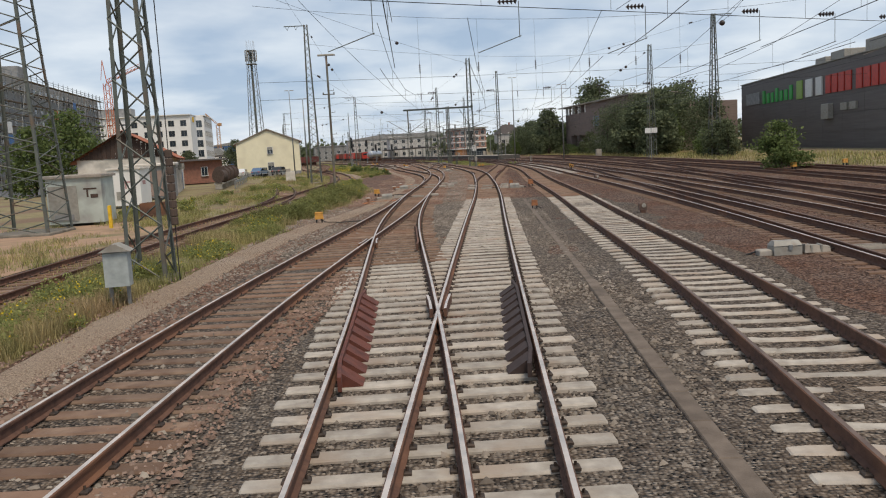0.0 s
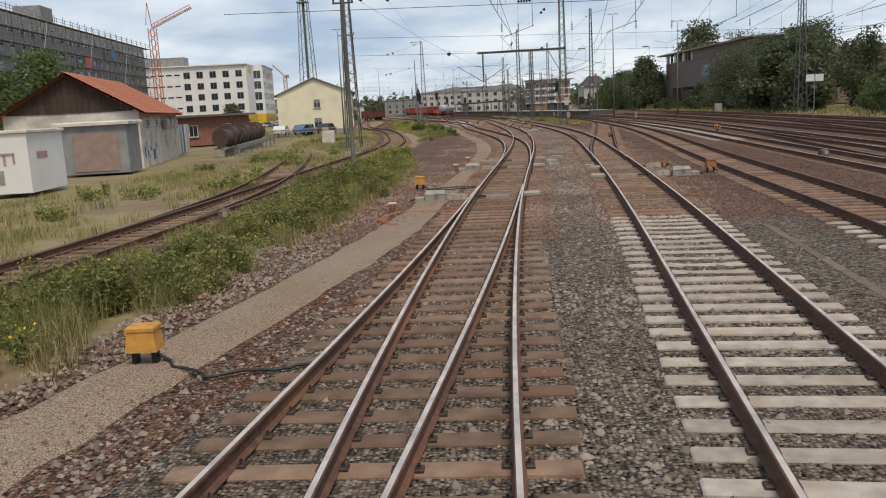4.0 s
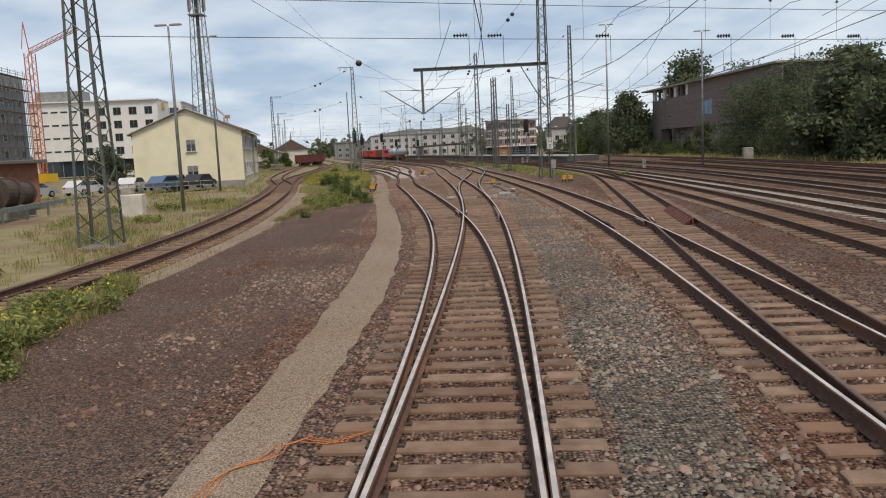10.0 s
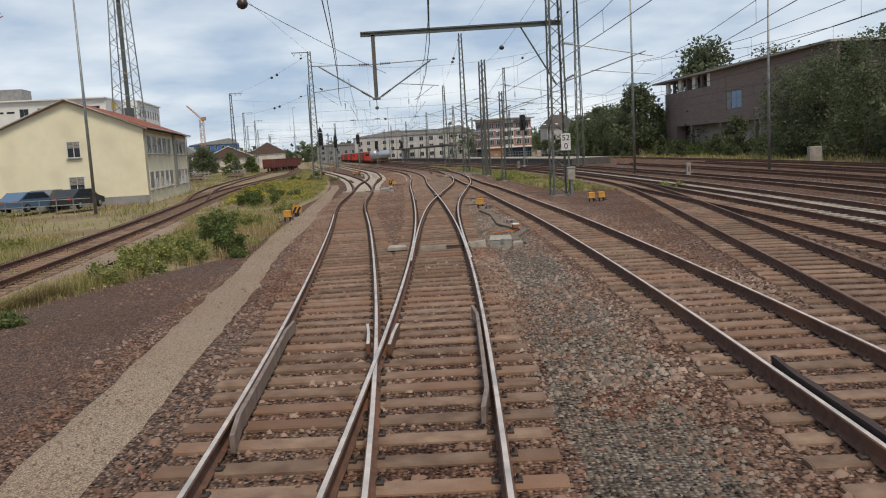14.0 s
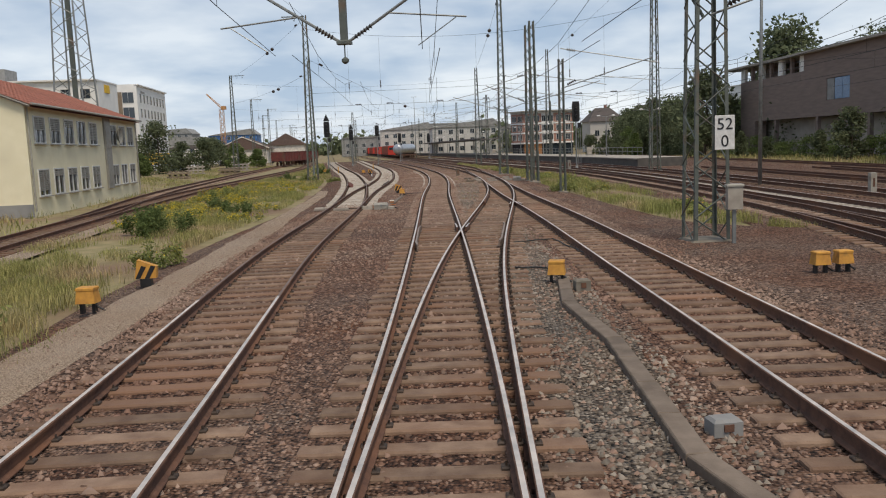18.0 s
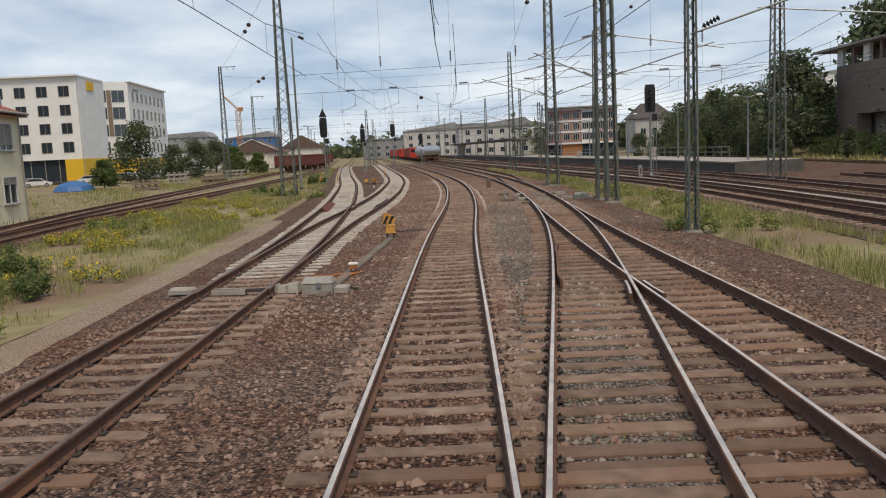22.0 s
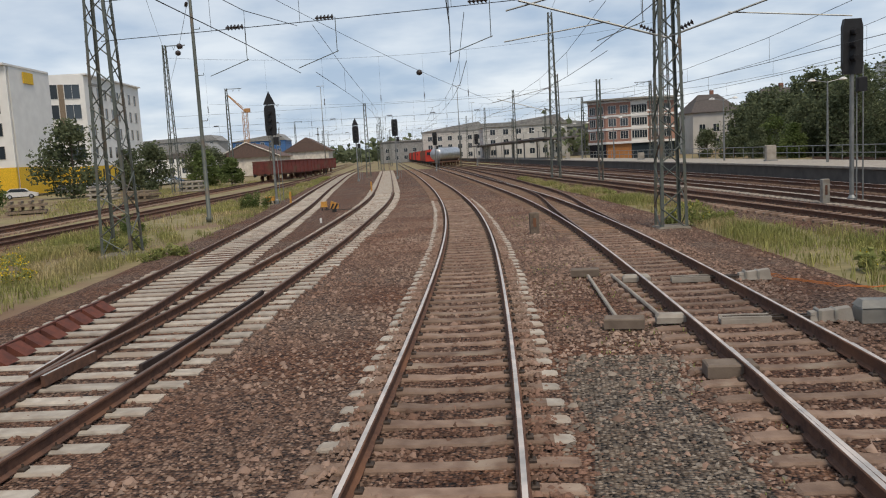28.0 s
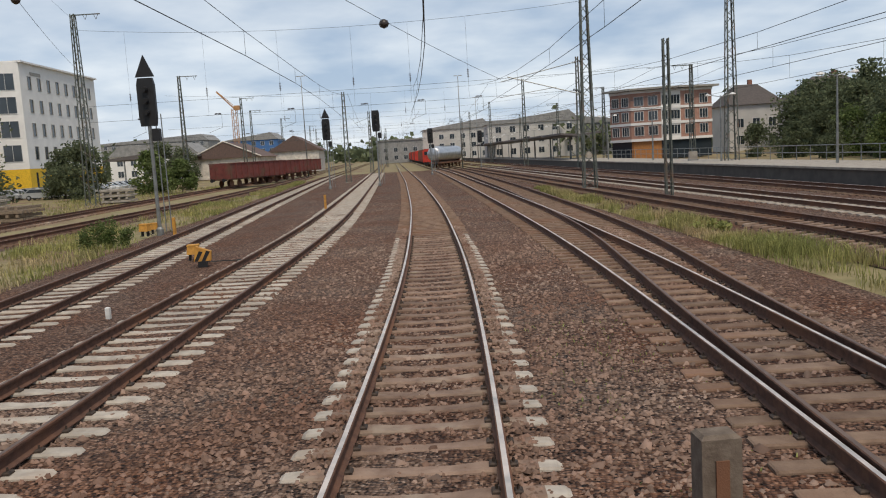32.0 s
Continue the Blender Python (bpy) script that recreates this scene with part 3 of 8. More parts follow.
def sleeper_mesh(length, mat, hollow, end):
    """A concrete sleeper lying along x: trapezoid section, bevelled top, lower in the middle where hollow."""
    g = Geo()
    h = length / 2
    if hollow:
        st = [(-h, -0.045, 0.085), (-h + 0.05, -0.012, 0.105), (-1.08, -0.004, 0.115), (-0.55, 0.0, 0.118), (-0.3, -0.016, 0.1), (0.3, -0.016, 0.1), (0.55, 0.0, 0.118), (1.08, -0.004, 0.115), (h - 0.05, -0.012, 0.105), (h, -0.045, 0.085)]
    else:
        st = [(-h, -0.012, 0.118), (-h + 0.02, 0.0, 0.128), (h - 0.02, 0.0, 0.128), (h, -0.012, 0.118)]
    for x, z, w in st:
        g.v += [(x, -w - 0.02, -0.16), (x, -w, z - 0.02), (x, -w + 0.02, z), (x, w - 0.02, z), (x, w, z - 0.02), (x, w + 0.02, -0.16)]
    for r in range(len(st) - 1):
        g.f += [(r * 6 + i, r * 6 + i + 1, r * 6 + 7 + i, r * 6 + 6 + i) for i in range(5)]
    m = (len(st) - 1) * 6
    g.f += [(5, 4, 3, 2, 1, 0), tuple(m + i for i in range(6))]
    if hollow:
        g.s = [1 if r in (0, 1, 7, 8) else 0 for r in range(9) for i in range(5)] + [1, 1]
    else:
        g.s = [0] * len(g.f)
    return g.mesh("sleeper", [mat, end])


SLEEPERS = {}


def sleeper_for(length, mat, hollow, end=None):
    end = end or mat
    k = (round(length / 0.2), mat.name, hollow, end.name)
    if k not in SLEEPERS:
        SLEEPERS[k] = sleeper_mesh(k[0] * 0.2, mat, hollow, end)
    return SLEEPERS[k]


def track(name, way, y0, y1, label, sleepers, top, zones=(), skip=(), near=(0, 0), pale=(), step=1.5, z=0.0, spacing=0.6, shine=(0, 0)):
    """A track: two rails, and sleepers every 0.6 m, long ones in the zones where a second track joins.
    near: the stretch whose sleepers are parts of their own; pale: stretches with clean concrete."""
    tr = thing(name, label, "railway track", kind="structure")
    for d in (-0.752, 0.752):
        part("rail", rail_geo(way, d, y0, y1, step, z, shine), [RUST, top, STEEL], tr)
    rest, clips = Geo(), Geo()
    rng = random.Random(name)
    for i in range(int((min(y1, sleepers[1]) - max(y0, sleepers[0])) / spacing)):
        y = max(y0, sleepers[0]) + i * spacing
        if any(a <= y < b for a, b in skip):
            continue
        lo, hi, ends = -1.3, 1.3, [(way, -0.752), (way, 0.752)]
        for a, b, other in zones:
            if a <= y < b:
                gap = (other.x(y) - way.x(y))
                lo, hi = min(lo, gap - 1.3), max(hi, gap + 1.3)
                ends += [(other, -0.752), (other, 0.752)]
        mat, hollow = (CONCRETE, hi - lo < 2.7 and y > 40 or name == "track_second_right") if any(a <= y < b for a, b in pale) else (DARKB if hi - lo < 2.7 and y > 141 else BROWNC, hi - lo < 2.7 and y > 141)
        cx, cy = way.off(y, (lo + hi) / 2)
        turn = math.atan2(-way.slope(y), 1) + rng.gauss(0, 0.006)
        pz = rng.uniform(-0.006, 0.004) + z
        at = Matrix.Translation((cx + rng.gauss(0, 0.015), cy, pz)) @ Matrix.Rotation(turn, 4, "Z")
        if near[0] <= y < near[1]:
            part("sleeper", sleeper_for(hi - lo, mat, hollow, CONCRETE if y > 172 and name == "track_main" else None), None, tr, place=at)
            for w, d in ends:
                ex, ey = w.off(y, d)
                for sgn in (-1, 1):
                    clips.box((ex + sgn * 0.095, ey, pz + 0.014), (0.075, 0.11, 0.035), turn, cut=0.012)
                    clips.tube((ex + sgn * 0.09, ey, pz + 0.02), (ex + sgn * 0.09, ey, pz + 0.065), 0.014, n=4, caps=False)
        else:
            u, q = (hi - lo) / 2, 0.125
            vs = [Vector(c) for c in ((-u, -q, -0.1), (u, -q, -0.1), (u, q, -0.1), (-u, q, -0.1), (-u, -q + 0.02, 0), (u, -q + 0.02, 0), (u, q - 0.02, 0), (-u, q - 0.02, 0))]
            rest.add([tuple(at @ c) for c in vs], [(0, 1, 5, 4), (1, 2, 6, 5), (2, 3, 7, 6), (3, 0, 4, 7), (4, 5, 6, 7)], 1 if mat is CONCRETE else 0)
    if rest.v:
        tagged(part("far_sleepers", rest, [BROWNC, CONCRETE], tr), kind="stuff")
    if clips.v:
        tagged(part("rail_fastenings", clips, CLIP, tr), kind="stuff")
    return tr


W = WAY
track("track_main", W["B"], -25, 620, "main track with shiny rails on rust-stained concrete sleepers", (-20, 330), STEEL,
      zones=[(-20, 21, W["C"]), (21, 54, W["A"]), (60, 104, W["F"]), (110, 141, W["J"])], near=(3, 215), pale=[(-20, 21)])
track("track_merging", W["A"], -25, 55, "rusty joining track with brown sleepers on the path side", (-20, 21), STEEL, near=(2, 21), z=-0.004)
track("track_right", W["C"], -25, 620, "parallel track with shiny rails and pale then brown sleepers", (21, 330), STEEL,
      zones=[(68, 101, W["H"]), (141, 174, W["J"]), (184, 224, W["K"])], near=(21, 205), pale=[(21, 47)], z=-0.002)
track("track_second_right", W["D"], -25, 140, "track on hollow pale concrete sleepers with dull rails", (-20, 117), DULL, near=(2, 110), pale=[(-20, 45)])
track("track_left_branch", W["F"], 66, 620, "branch track curving away on brown and pale sleepers", (104, 330), DULL, shine=(60, 126),
      zones=[(153, 187, W["M"])], near=(104, 228), z=-0.004, pale=[(153, 330)])
track("track_right_branch", W["H"], 66, 620, "long connecting track with dull rails and brown sleepers", (101, 330), DULL, zones=[(116, 140, W["D"])], near=(101, 215), z=-0.006)
track("track_crossover", W["J"], 108, 176, "crossover track linking two lines with shiny rails", (0, 0), STEEL, z=-0.004)
track("track_far_left_branch", W["M"], 150, 620, "outer left branch on hollow pale sleepers", (187, 330), DULL, near=(187, 240), z=-0.006, pale=[(187, 330)])
track("siding_left", W["G"], -25, 620, "rusty siding half sunk in weeds", (-20, 330), DULL, zones=[(148, 172, W["N"])], near=(15, 130), z=-0.03)
track("siding_outer_left", W["N"], 146, 620, "rusty outer siding with standing wagons", (172, 330), DULL, near=(172, 240), z=-0.034)
track("track_far_right_branch", W["K"], 186, 620, "track forking right towards the platforms", (224, 330), DULL, z=-0.008)
for nm, key, y1 in (("running_line_near", "E", 620), ("running_line_middle", "E2", 620), ("running_line_third", "E3", 190), ("running_line_fourth", "E4", 180), ("running_line_outer", "E5", 260)):
    track(nm, W[key], -25, y1, "running line on brown ballast towards the station", (-20, min(y1, 330)), STEEL if key in ("E", "E2") else DULL, pale=[(80, 330)] if key == "E" else (), step=2.5, z=-0.02)


def connector(name, a, b, label):
    """A slanting link between two running lines."""
    track(name, Way(a, 6), *b, label, b, DULL, step=2.5, z=-0.024, spacing=0.65)


track("siding_stub", Way("44:-10.85 56:-11.2 64:-12.4 75:-14.6 88:-17.6"), 46, 86, "short rusty stub track ending in weeds", (66, 85), DULL, near=(66, 85), z=-0.034)
connector("ladder_link_near", "0:8.4 30:11.2 60:13.8 90:16.6 110:17.0", (5, 108), "slanting link between running lines")
connector("ladder_link_far", "10:12.8 45:17.6 80:22.0 110:25.4 130:25.6", (15, 128), "slanting link between outer running lines")


# ---- loose stones near the line ----
def stones(name, way, y0, y1, half, count, seed, size=(0.02, 0.043), zb=-0.05, keep_off=True, label="loose crushed stones lying proud of the ballast", mat=STONE):
    rs = np.random.RandomState(seed)
    ys = rs.uniform(y0, y1, count)
    ds = rs.uniform(-half, half, count)
    xs = np.interp(ys, way.ys, way.xs) + ds
    if keep_off:
        ok = (xs > np.interp(ys, PATHR.ys, PATHR.xs)) | ((xs > np.interp(ys, LEFTB.ys, LEFTB.xs)) & (xs < np.interp(ys, PATHW.ys, PATHW.xs)))
        xs, ys = xs[ok], ys[ok]
        count = len(xs)
    base = np.array([(1, 0, 0), (-0.5, 0.86, 0), (-0.5, -0.86, 0), (0.4, 0.12, 0.72), (-0.5, -0.1, 0.66)])
    fac = np.array([(0, 1, 3), (1, 4, 3), (1, 2, 4), (2, 3, 4), (2, 0, 3)])
    r = rs.uniform(*size, count) * (1 + (rs.rand(count) > 0.93) * 0.6)
    an = rs.uniform(0, 6.28, count)
    jit = base[None] * (1 + rs.uniform(-0.35, 0.35, (count, 5, 3)))
    ca, sa = np.cos(an)[:, None], np.sin(an)[:, None]
    vx = (jit[:, :, 0] * ca - jit[:, :, 1] * sa) * r[:, None] * rs.uniform(0.8, 1.5, (count, 1)) + xs[:, None]
    vy = (jit[:, :, 0] * sa + jit[:, :, 1] * ca) * r[:, None] + ys[:, None]
    vz = jit[:, :, 2] * r[:, None] * 1.2 + zb + rs.uniform(-0.012, 0.006, (count, 1))
    verts = np.stack([vx, vy, vz], 2).reshape(-1, 3)
    faces = (fac[None] + 5 * np.arange(count)[:, None, None]).reshape(-1, 3)
    me = bpy.data.meshes.new(name)
    me.vertices.add(len(verts))
    me.vertices.foreach_set("co", verts.ravel())
    me.loops.add(faces.size)
    me.loops.foreach_set("vertex_index", faces.ravel())
    me.polygons.add(len(faces))
    me.polygons.foreach_set("loop_start", np.arange(0, faces.size, 3))
    me.materials.append(mat)
    me.update(calc_edges=True)
    return tagged(new(name, me), label, "ballast stones", kind="stuff")


stones("ballast_stones", WAY["B"], 4, 46, 5.2, 34000, 1, zb=-0.052, mat=GREYSTONE)
stones("ballast_stones", WAY["B"], 46, 70, 5.2, 16000, 13)
stones("ballast_stones", WAY["B"], 70, 130, 5.5, 38000, 2)
stones("ballast_stones", WAY["B"], 130, 200, 5.2, 46000, 3)
stones("ballast_stones", WAY["B"], 185, 216, 6.0, 13000, 7)
stones("ballast_stones", WAY["B"], 200, 236, 6.5, 7000, 8)
stones("ballast_stones", WAY["C"], 130, 215, 3.0, 12000, 9)
stones("ballast_stones", Way("-10:-6.4 40:-6.4 58:-5.6 70:-6.5"), 5, 70, 1.3, 8000, 10)
stones("ballast_stones", WAY["C"], 15, 46, 2.6, 6000, 4, zb=-0.052, mat=GREYSTONE)
stones("ballast_stones", WAY["C"], 46, 130, 2.6, 14000, 14)


class Beside:
    """A line that runs d metres beside a track."""

    def __init__(self, way, d):
        self.ys, self.xs = way.ys, way.xs + d


stones("grey_stones", Beside(WAY["B"], 2.1), 46, 176, 0.95, 19000, 15, keep_off=False, mat=GREYSTONE)
stones("fine_stones", Way("64:-6.5 80:-6.6 110:-8"), 66, 112, 2.6, 11000, 5, (0.014, 0.03), label="fine dark stones on the gravel")
for sd, (dd, ya, yb) in enumerate(((0.98, 141, 218), (-0.98, 141, 218), (1.28, 44, 62), (-1.28, 56, 66), (1.2, 100, 112))):
    stones("shoulder_stones", Beside(WAY["B"], dd), ya, yb, 0.4 if dd > 1.1 or dd < -1.1 else 0.16, int((yb - ya) * (110 if abs(dd) > 1.1 else 75)), 60 + sd, (0.018, 0.036), -0.012 if dd else -0.02, False, "crushed stones spilling over the sleepers")
stones("shoulder_stones", Beside(WAY["C"], 1.28), 48, 68, 0.4, 1800, 70, (0.018, 0.036), -0.012, False, "crushed stones spilling over the sleepers")
stones("shoulder_stones", Beside(WAY["C"], 1.28), 102, 215, 0.4, 10000, 71, (0.018, 0.036), -0.012, False, "crushed stones spilling over the sleepers")
stones("shoulder_stones", Beside(WAY["F"], -1.28), 104, 150, 0.4, 5000, 72, (0.018, 0.036), -0.012, False, "crushed stones spilling over the sleepers")
stones("shoulder_stones", Beside(WAY["A"], 1.25), 4, 20, 0.35, 1600, 73, (0.018, 0.036), -0.012, False, "crushed stones spilling over the sleepers")
stones("shoulder_stones", WAY["B"], 141, 218, 0.42, 1500, 79, (0.018, 0.034), -0.035, False, "crushed stones lying in the hollow of the sleepers", REDSTONE)
for key, ya, yb, sd in (("B", 24, 216, 80), ("C", 48, 216, 81), ("F", 104, 150, 82)):
    stones("rusty_stones", WAY[key], ya, yb, 0.66, int((yb - ya) * 55), sd, (0.018, 0.034), -0.042, False, "rust-dusted stones between the rails", REDSTONE)
stones("path_pebbles", Way("4:-6.3 32:-6.0 47:-4.0 57:-3.7 77:-3.3 98:-4.7 116:-7.2 129:-8.6 149:-11.1"), 5, 145, 0.55, 7000, 6, (0.008, 0.02), -0.004, False, "small pebbles on the gravel path")


# ---- masts ----
def lattice(g, h, w0, w1, leg, brace, n):
    """Four corner legs and zigzag bracing on the four sides."""
    cs = [(-1, -1), (1, -1), (1, 1), (-1, 1)]

    def at(i, k):
        w = w0 + (w1 - w0) * k
        return (cs[i][0] * w / 2, cs[i][1] * w / 2, h * k)

    for i in range(4):
        j = (i + 1) % 4
        for s in range(n):
            a, b = (i, j) if s % 2 else (j, i)
            g.tube(at(a, s / n), at(b, (s + 1) / n), brace, n=4, caps=False)
    return at


MASTS = {}


def mast_at(x, y, h, w0=0.8, w1=0.32, rz=0.0, z=-0.1, arm=0.0, label="tall grey-green lattice overhead line mast", top=True, name="catenary_mast"):
    """A lattice mast on a concrete foot, built once for each size."""
    key = (round(h), w0, w1, arm, name)
    m = Matrix.Translation((x, y, z)) @ Matrix.Rotation(rz, 4, "Z")
    if key in MASTS:
        return copy_thing(MASTS[key], m)
    th = thing(name, label, "mast", "overhead line masts", at=m)
    g = Geo()
    leg = 0.07 if w0 > 1.3 else 0.05 if w0 > 0.5 else 0.033
    at = lattice(g, h, w0, w1, leg, leg * 0.45, max(8, int(h / (0.72 if w0 > 0.5 else 0.5))))
    tagged(part("bracing", g, MASTG, th), kind="stuff")
    for i in range(4):
        p, q = Vector(at(i, 0)), Vector(at(i, 1))
        lg = Geo()
        sx, sy = (1 if p.x < 0 else -1), (1 if p.y < 0 else -1)
        vs = []
        for o in (p, q):
            vs += [(o.x, o.y, o.z), (o.x + sx * leg * 2, o.y, o.z), (o.x + sx * leg * 2, o.y + sy * 0.012, o.z), (o.x + sx * 0.012, o.y + sy * 0.012, o.z), (o.x + sx * 0.012, o.y + sy * leg * 2, o.z), (o.x, o.y + sy * leg * 2, o.z)]
        lg.add(vs, [(a, (a + 1) % 6, 6 + (a + 1) % 6, 6 + a) for a in range(6)] + [tuple(range(6, 12))])
        part("leg", lg, MASTG, th)
    part("footing", Geo().box((0, 0, -0.04), (w0 + 0.16, w0 + 0.16, 0.3), cut=0.06), DARKFOOT, th, "weathered concrete foot")
    if arm:
        a = Geo()
        a.box((arm / 2, 0, h - 0.1), (abs(arm), 0.09, 0.09))
        for k in (0.45, 0.85):
            a.tube((arm * k - 0.18, 0, h - 0.14), (arm * k, 0, h - 0.55), 0.02, n=4)
            a.tube((arm * k + 0.18, 0, h - 0.14), (arm * k, 0, h - 0.55), 0.02, n=4)
        part("crossarm", a, MASTG, th)
    MASTS[key] = th
    return th


def round_pole(x, y, h, r0=0.16, r1=0.09, z=-0.1, label="round grey steel pole with climbing pegs", pegs=True, name="steel_pole", mat=POLEG):
    th = thing(name, label, "pole", at=Matrix.Translation((x, y, z)))
    part("shaft", Geo().turn((0, 0, 0), [(r0 * 1.5, 0), (r0 * 1.5, 0.25), (r0, 0.3), (r0 * 0.8, h * 0.5), (r1, h), (r1 * 0.6, h + 0.04)], 10), mat, th, smooth=True)
    if pegs:
        for k in range(4):
            zz = 3 + k * (h - 4) / 4
            part("peg", Geo().tube((r0 * 0.6, 0, zz), (r0 + 0.28, 0, zz), 0.018, n=5).tube((r0 + 0.28, 0, zz), (r0 + 0.28, 0, zz + 0.12), 0.018, n=5), mat, th)
    return th


def yard_lamp(x, y, h, z=0.0, wide=1.6, double=True):
    th = thing("yard_lamp", "tall slim grey yard lamp post with flat heads", "lamp post", "yard lamps", at=Matrix.Translation((x, y, z)))
    part("shaft", Geo().turn((0, 0, -0.1), [(0.12, 0), (0.1, h * 0.5), (0.055, h)], 8), POLEG, th, smooth=True)
    for s in ((-1, 1) if double else (1,)):
        hd = Geo().box((s * wide * 0.28, 0, h - 0.02), (wide * 0.42, 0.26, 0.1), cut=0.03)
        part("lamp_head", hd, GREYP, th)
    return th


# large lattice masts: x, y, height, foot width, top width, arm
for x, y, h, w0, w1, arm in ((-7.75, 21.1, 15.5, 1.0, 0.45, 0.0), (-20.5, 40, 21, 3.0, 1.0, 0.0), (-14.6, 93.5, 17.7, 1.25, 0.42, -2.4), (4.75, 134.6, 17.5, 1.02, 0.6, 0.0), (-19.8, 191.5, 16.2, 1.1, 0.4, -2.2),
                             (-0.85, 193.0, 17.5, 0.9, 0.42, 0.0), (38, 115, 19.5, 1.5, 0.5, 2.6), (1.25, 176.5, 12.1, 0.62, 0.4, 0.0), (2.6, 160, 7.8, 0.36, 0.3, 0.0), (34, 134, 18, 1.3, 0.5, 0.0),
                             (-48.5, 255, 17, 1.0, 0.4, 2.4), (-4.7, 241, 15, 0.9, 0.4, 0.0), (-1.3, 228, 8.5, 0.36, 0.3, 0.0), (7.2, 256, 19, 1.0, 0.4, 0.0), (12.9, 187, 20, 0.9, 0.42, 0.0)):
    mast_at(x, y, h, w0, w1, math.atan(0.06 if y < 120 else 0.14), arm=arm)
# the second mast of the pair beside the junction
mast_at(1.5, 174.3, 12.1, 0.62, 0.4, 0.14)
# masts far down the line, in rows
rng = random.Random(5)
for i in range(7):
    y = 285 + i * 42
    for base, hh, arm in ((-56 - 0.21 * (y - 285), 15, 2.4), (-5 - 0.2 * (y - 285), 14, 0.0), (9 - 0.2 * (y - 285), 12, -2.4), (-31 - 0.21 * (y - 285), 11, 0.0)):
        mast_at(base + rng.uniform(-1.5, 1.5), y + rng.uniform(-9, 9), hh, 0.7, 0.35, 0.2, arm=arm)
lamp_pole = round_pole(-8.35, 62.3, 10.5, 0.105, 0.075, label="slim brown-green lamp pole with climbing pegs among weeds", mat=POLED)
part("lamp_head", Geo().box((0, 0, 10.5), (1.3, 0.3, 0.12), cut=0.04), GREYP, lamp_pole, "flat grey lamp head")
part("crossbar", Geo().box((0, 0, 7.6), (0.9, 0.06, 0.07)).box((-0.4, 0, 7.68), (0.08, 0.08, 0.14)).box((0.4, 0, 7.68), (0.08, 0.08, 0.14)), POLED, lamp_pole)
round_pole(-23.2, 206.5, 13.5, 0.12, 0.08, mat=MASTG)
for x, y, h in ((-25.9, 142.5, 14.5), (-18.8, 113.2, 10.9), (-52, 330, 18), (-25, 340, 17), (14, 160, 16), (22, 150, 13.5), (-30, 420, 18)):
    yard_lamp(x, y, h)

# the gantry with a drop post beside the kilometre board
gn = thing("gantry_beam", "grey steel gantry beam with a drop post and two arms", "gantry", at=Matrix.Translation((5.15, 135.2, 0)))
part("beam", Geo().box((-5.6, 0, 9.75), (11.4, 0.2, 0.08)).box((-5.6, 0, 9.55), (11.4, 0.2, 0.08)).box((-5.6, 0, 9.65), (11.4, 0.04, 0.2)), MASTG, gn)
part("drop_post", Geo().box((-10.6, 0.0, 7.85), (0.2, 0.2, 3.6)).box((-10.6, 0, 6.02), (0.42, 0.32, 0.12), cut=0.04), MASTG, gn)
part("yoke", Geo().tube((-10.6, 0, 6.05), (-10.6, 0, 5.55), 0.02, n=5).turn((-10.6, 0, 5.5), [(0.03, 0.1), (0.11, 0.04), (0.11, -0.04), (0.03, -0.1)], 10), MASTG, gn)
for s in (-1, 1):
    arm_end = -10.6 + s * 3.2
    part("arm", Geo().tube((-10.6 + s * 0.15, 0, 6.05), (arm_end, 0, 8.0), 0.045, n=7), POLEG, gn, "slanting grey bracket tube")
    part("top_tube", Geo().tube((-10.6, 0, 7.95), (arm_end + s * 0.4, 0, 8.05), 0.03, n=6), POLEG, gn)
    part("register_tube", Geo().tube((-10.6 + s * 1.3, 0, 6.8), (-10.6 + s * 3.6, -0.2, 6.55), 0.025, n=6).tube((-10.6 + s * 3.3, -0.2, 6.55), (-10.6 + s * 2.2, -0.3, 5.8), 0.016, n=5), POLEG, gn)
    for k0, zz, dx, dz in ((0.35, 6.17, 0.52, 0.32), (0.35, 7.96, 0.6, 0.02)):
        g = Geo()
        p0 = Vector((-10.6 + s * k0, 0, zz))
        for q_ in range(6):
            c = p0 + Vector((s * dx, 0, dz)) * (q_ / 6)
            e = Vector((s * dx, 0, dz)).normalized() * 0.025
            g.tube(c - e, c + e, 0.04, 0.085, n=8)
        part("insulator", g, INSUL, gn)
strut = Geo().tube((-2.2, 0, 9.5), (-0.3, 0, 6.2), 0.05, n=6)
part("strut", strut, MASTG, gn)

# tension weights hanging beside the first mast
tws = thing("tension_weights", "stack of dark cast round tension weights on a rod", "weights", at=Matrix.Translation((-6.85, 20.5, 0.75)))
for i in range(9):
    part("weight", Geo().turn((0, 0, 0.62 + i * 0.21), [(0.08, 0), (0.095, 0.02), (0.095, 0.18), (0.08, 0.2)], 12), material("dark_cast_weight", (0.1, 0.07, 0.055), 0.85) if i == 0 else bpy.data.materials["dark_cast_weight"], tws)
part("rod", Geo().tube((0, 0, -0.85), (0, 0, 9.0), 0.014, n=5), WIRE, tws)

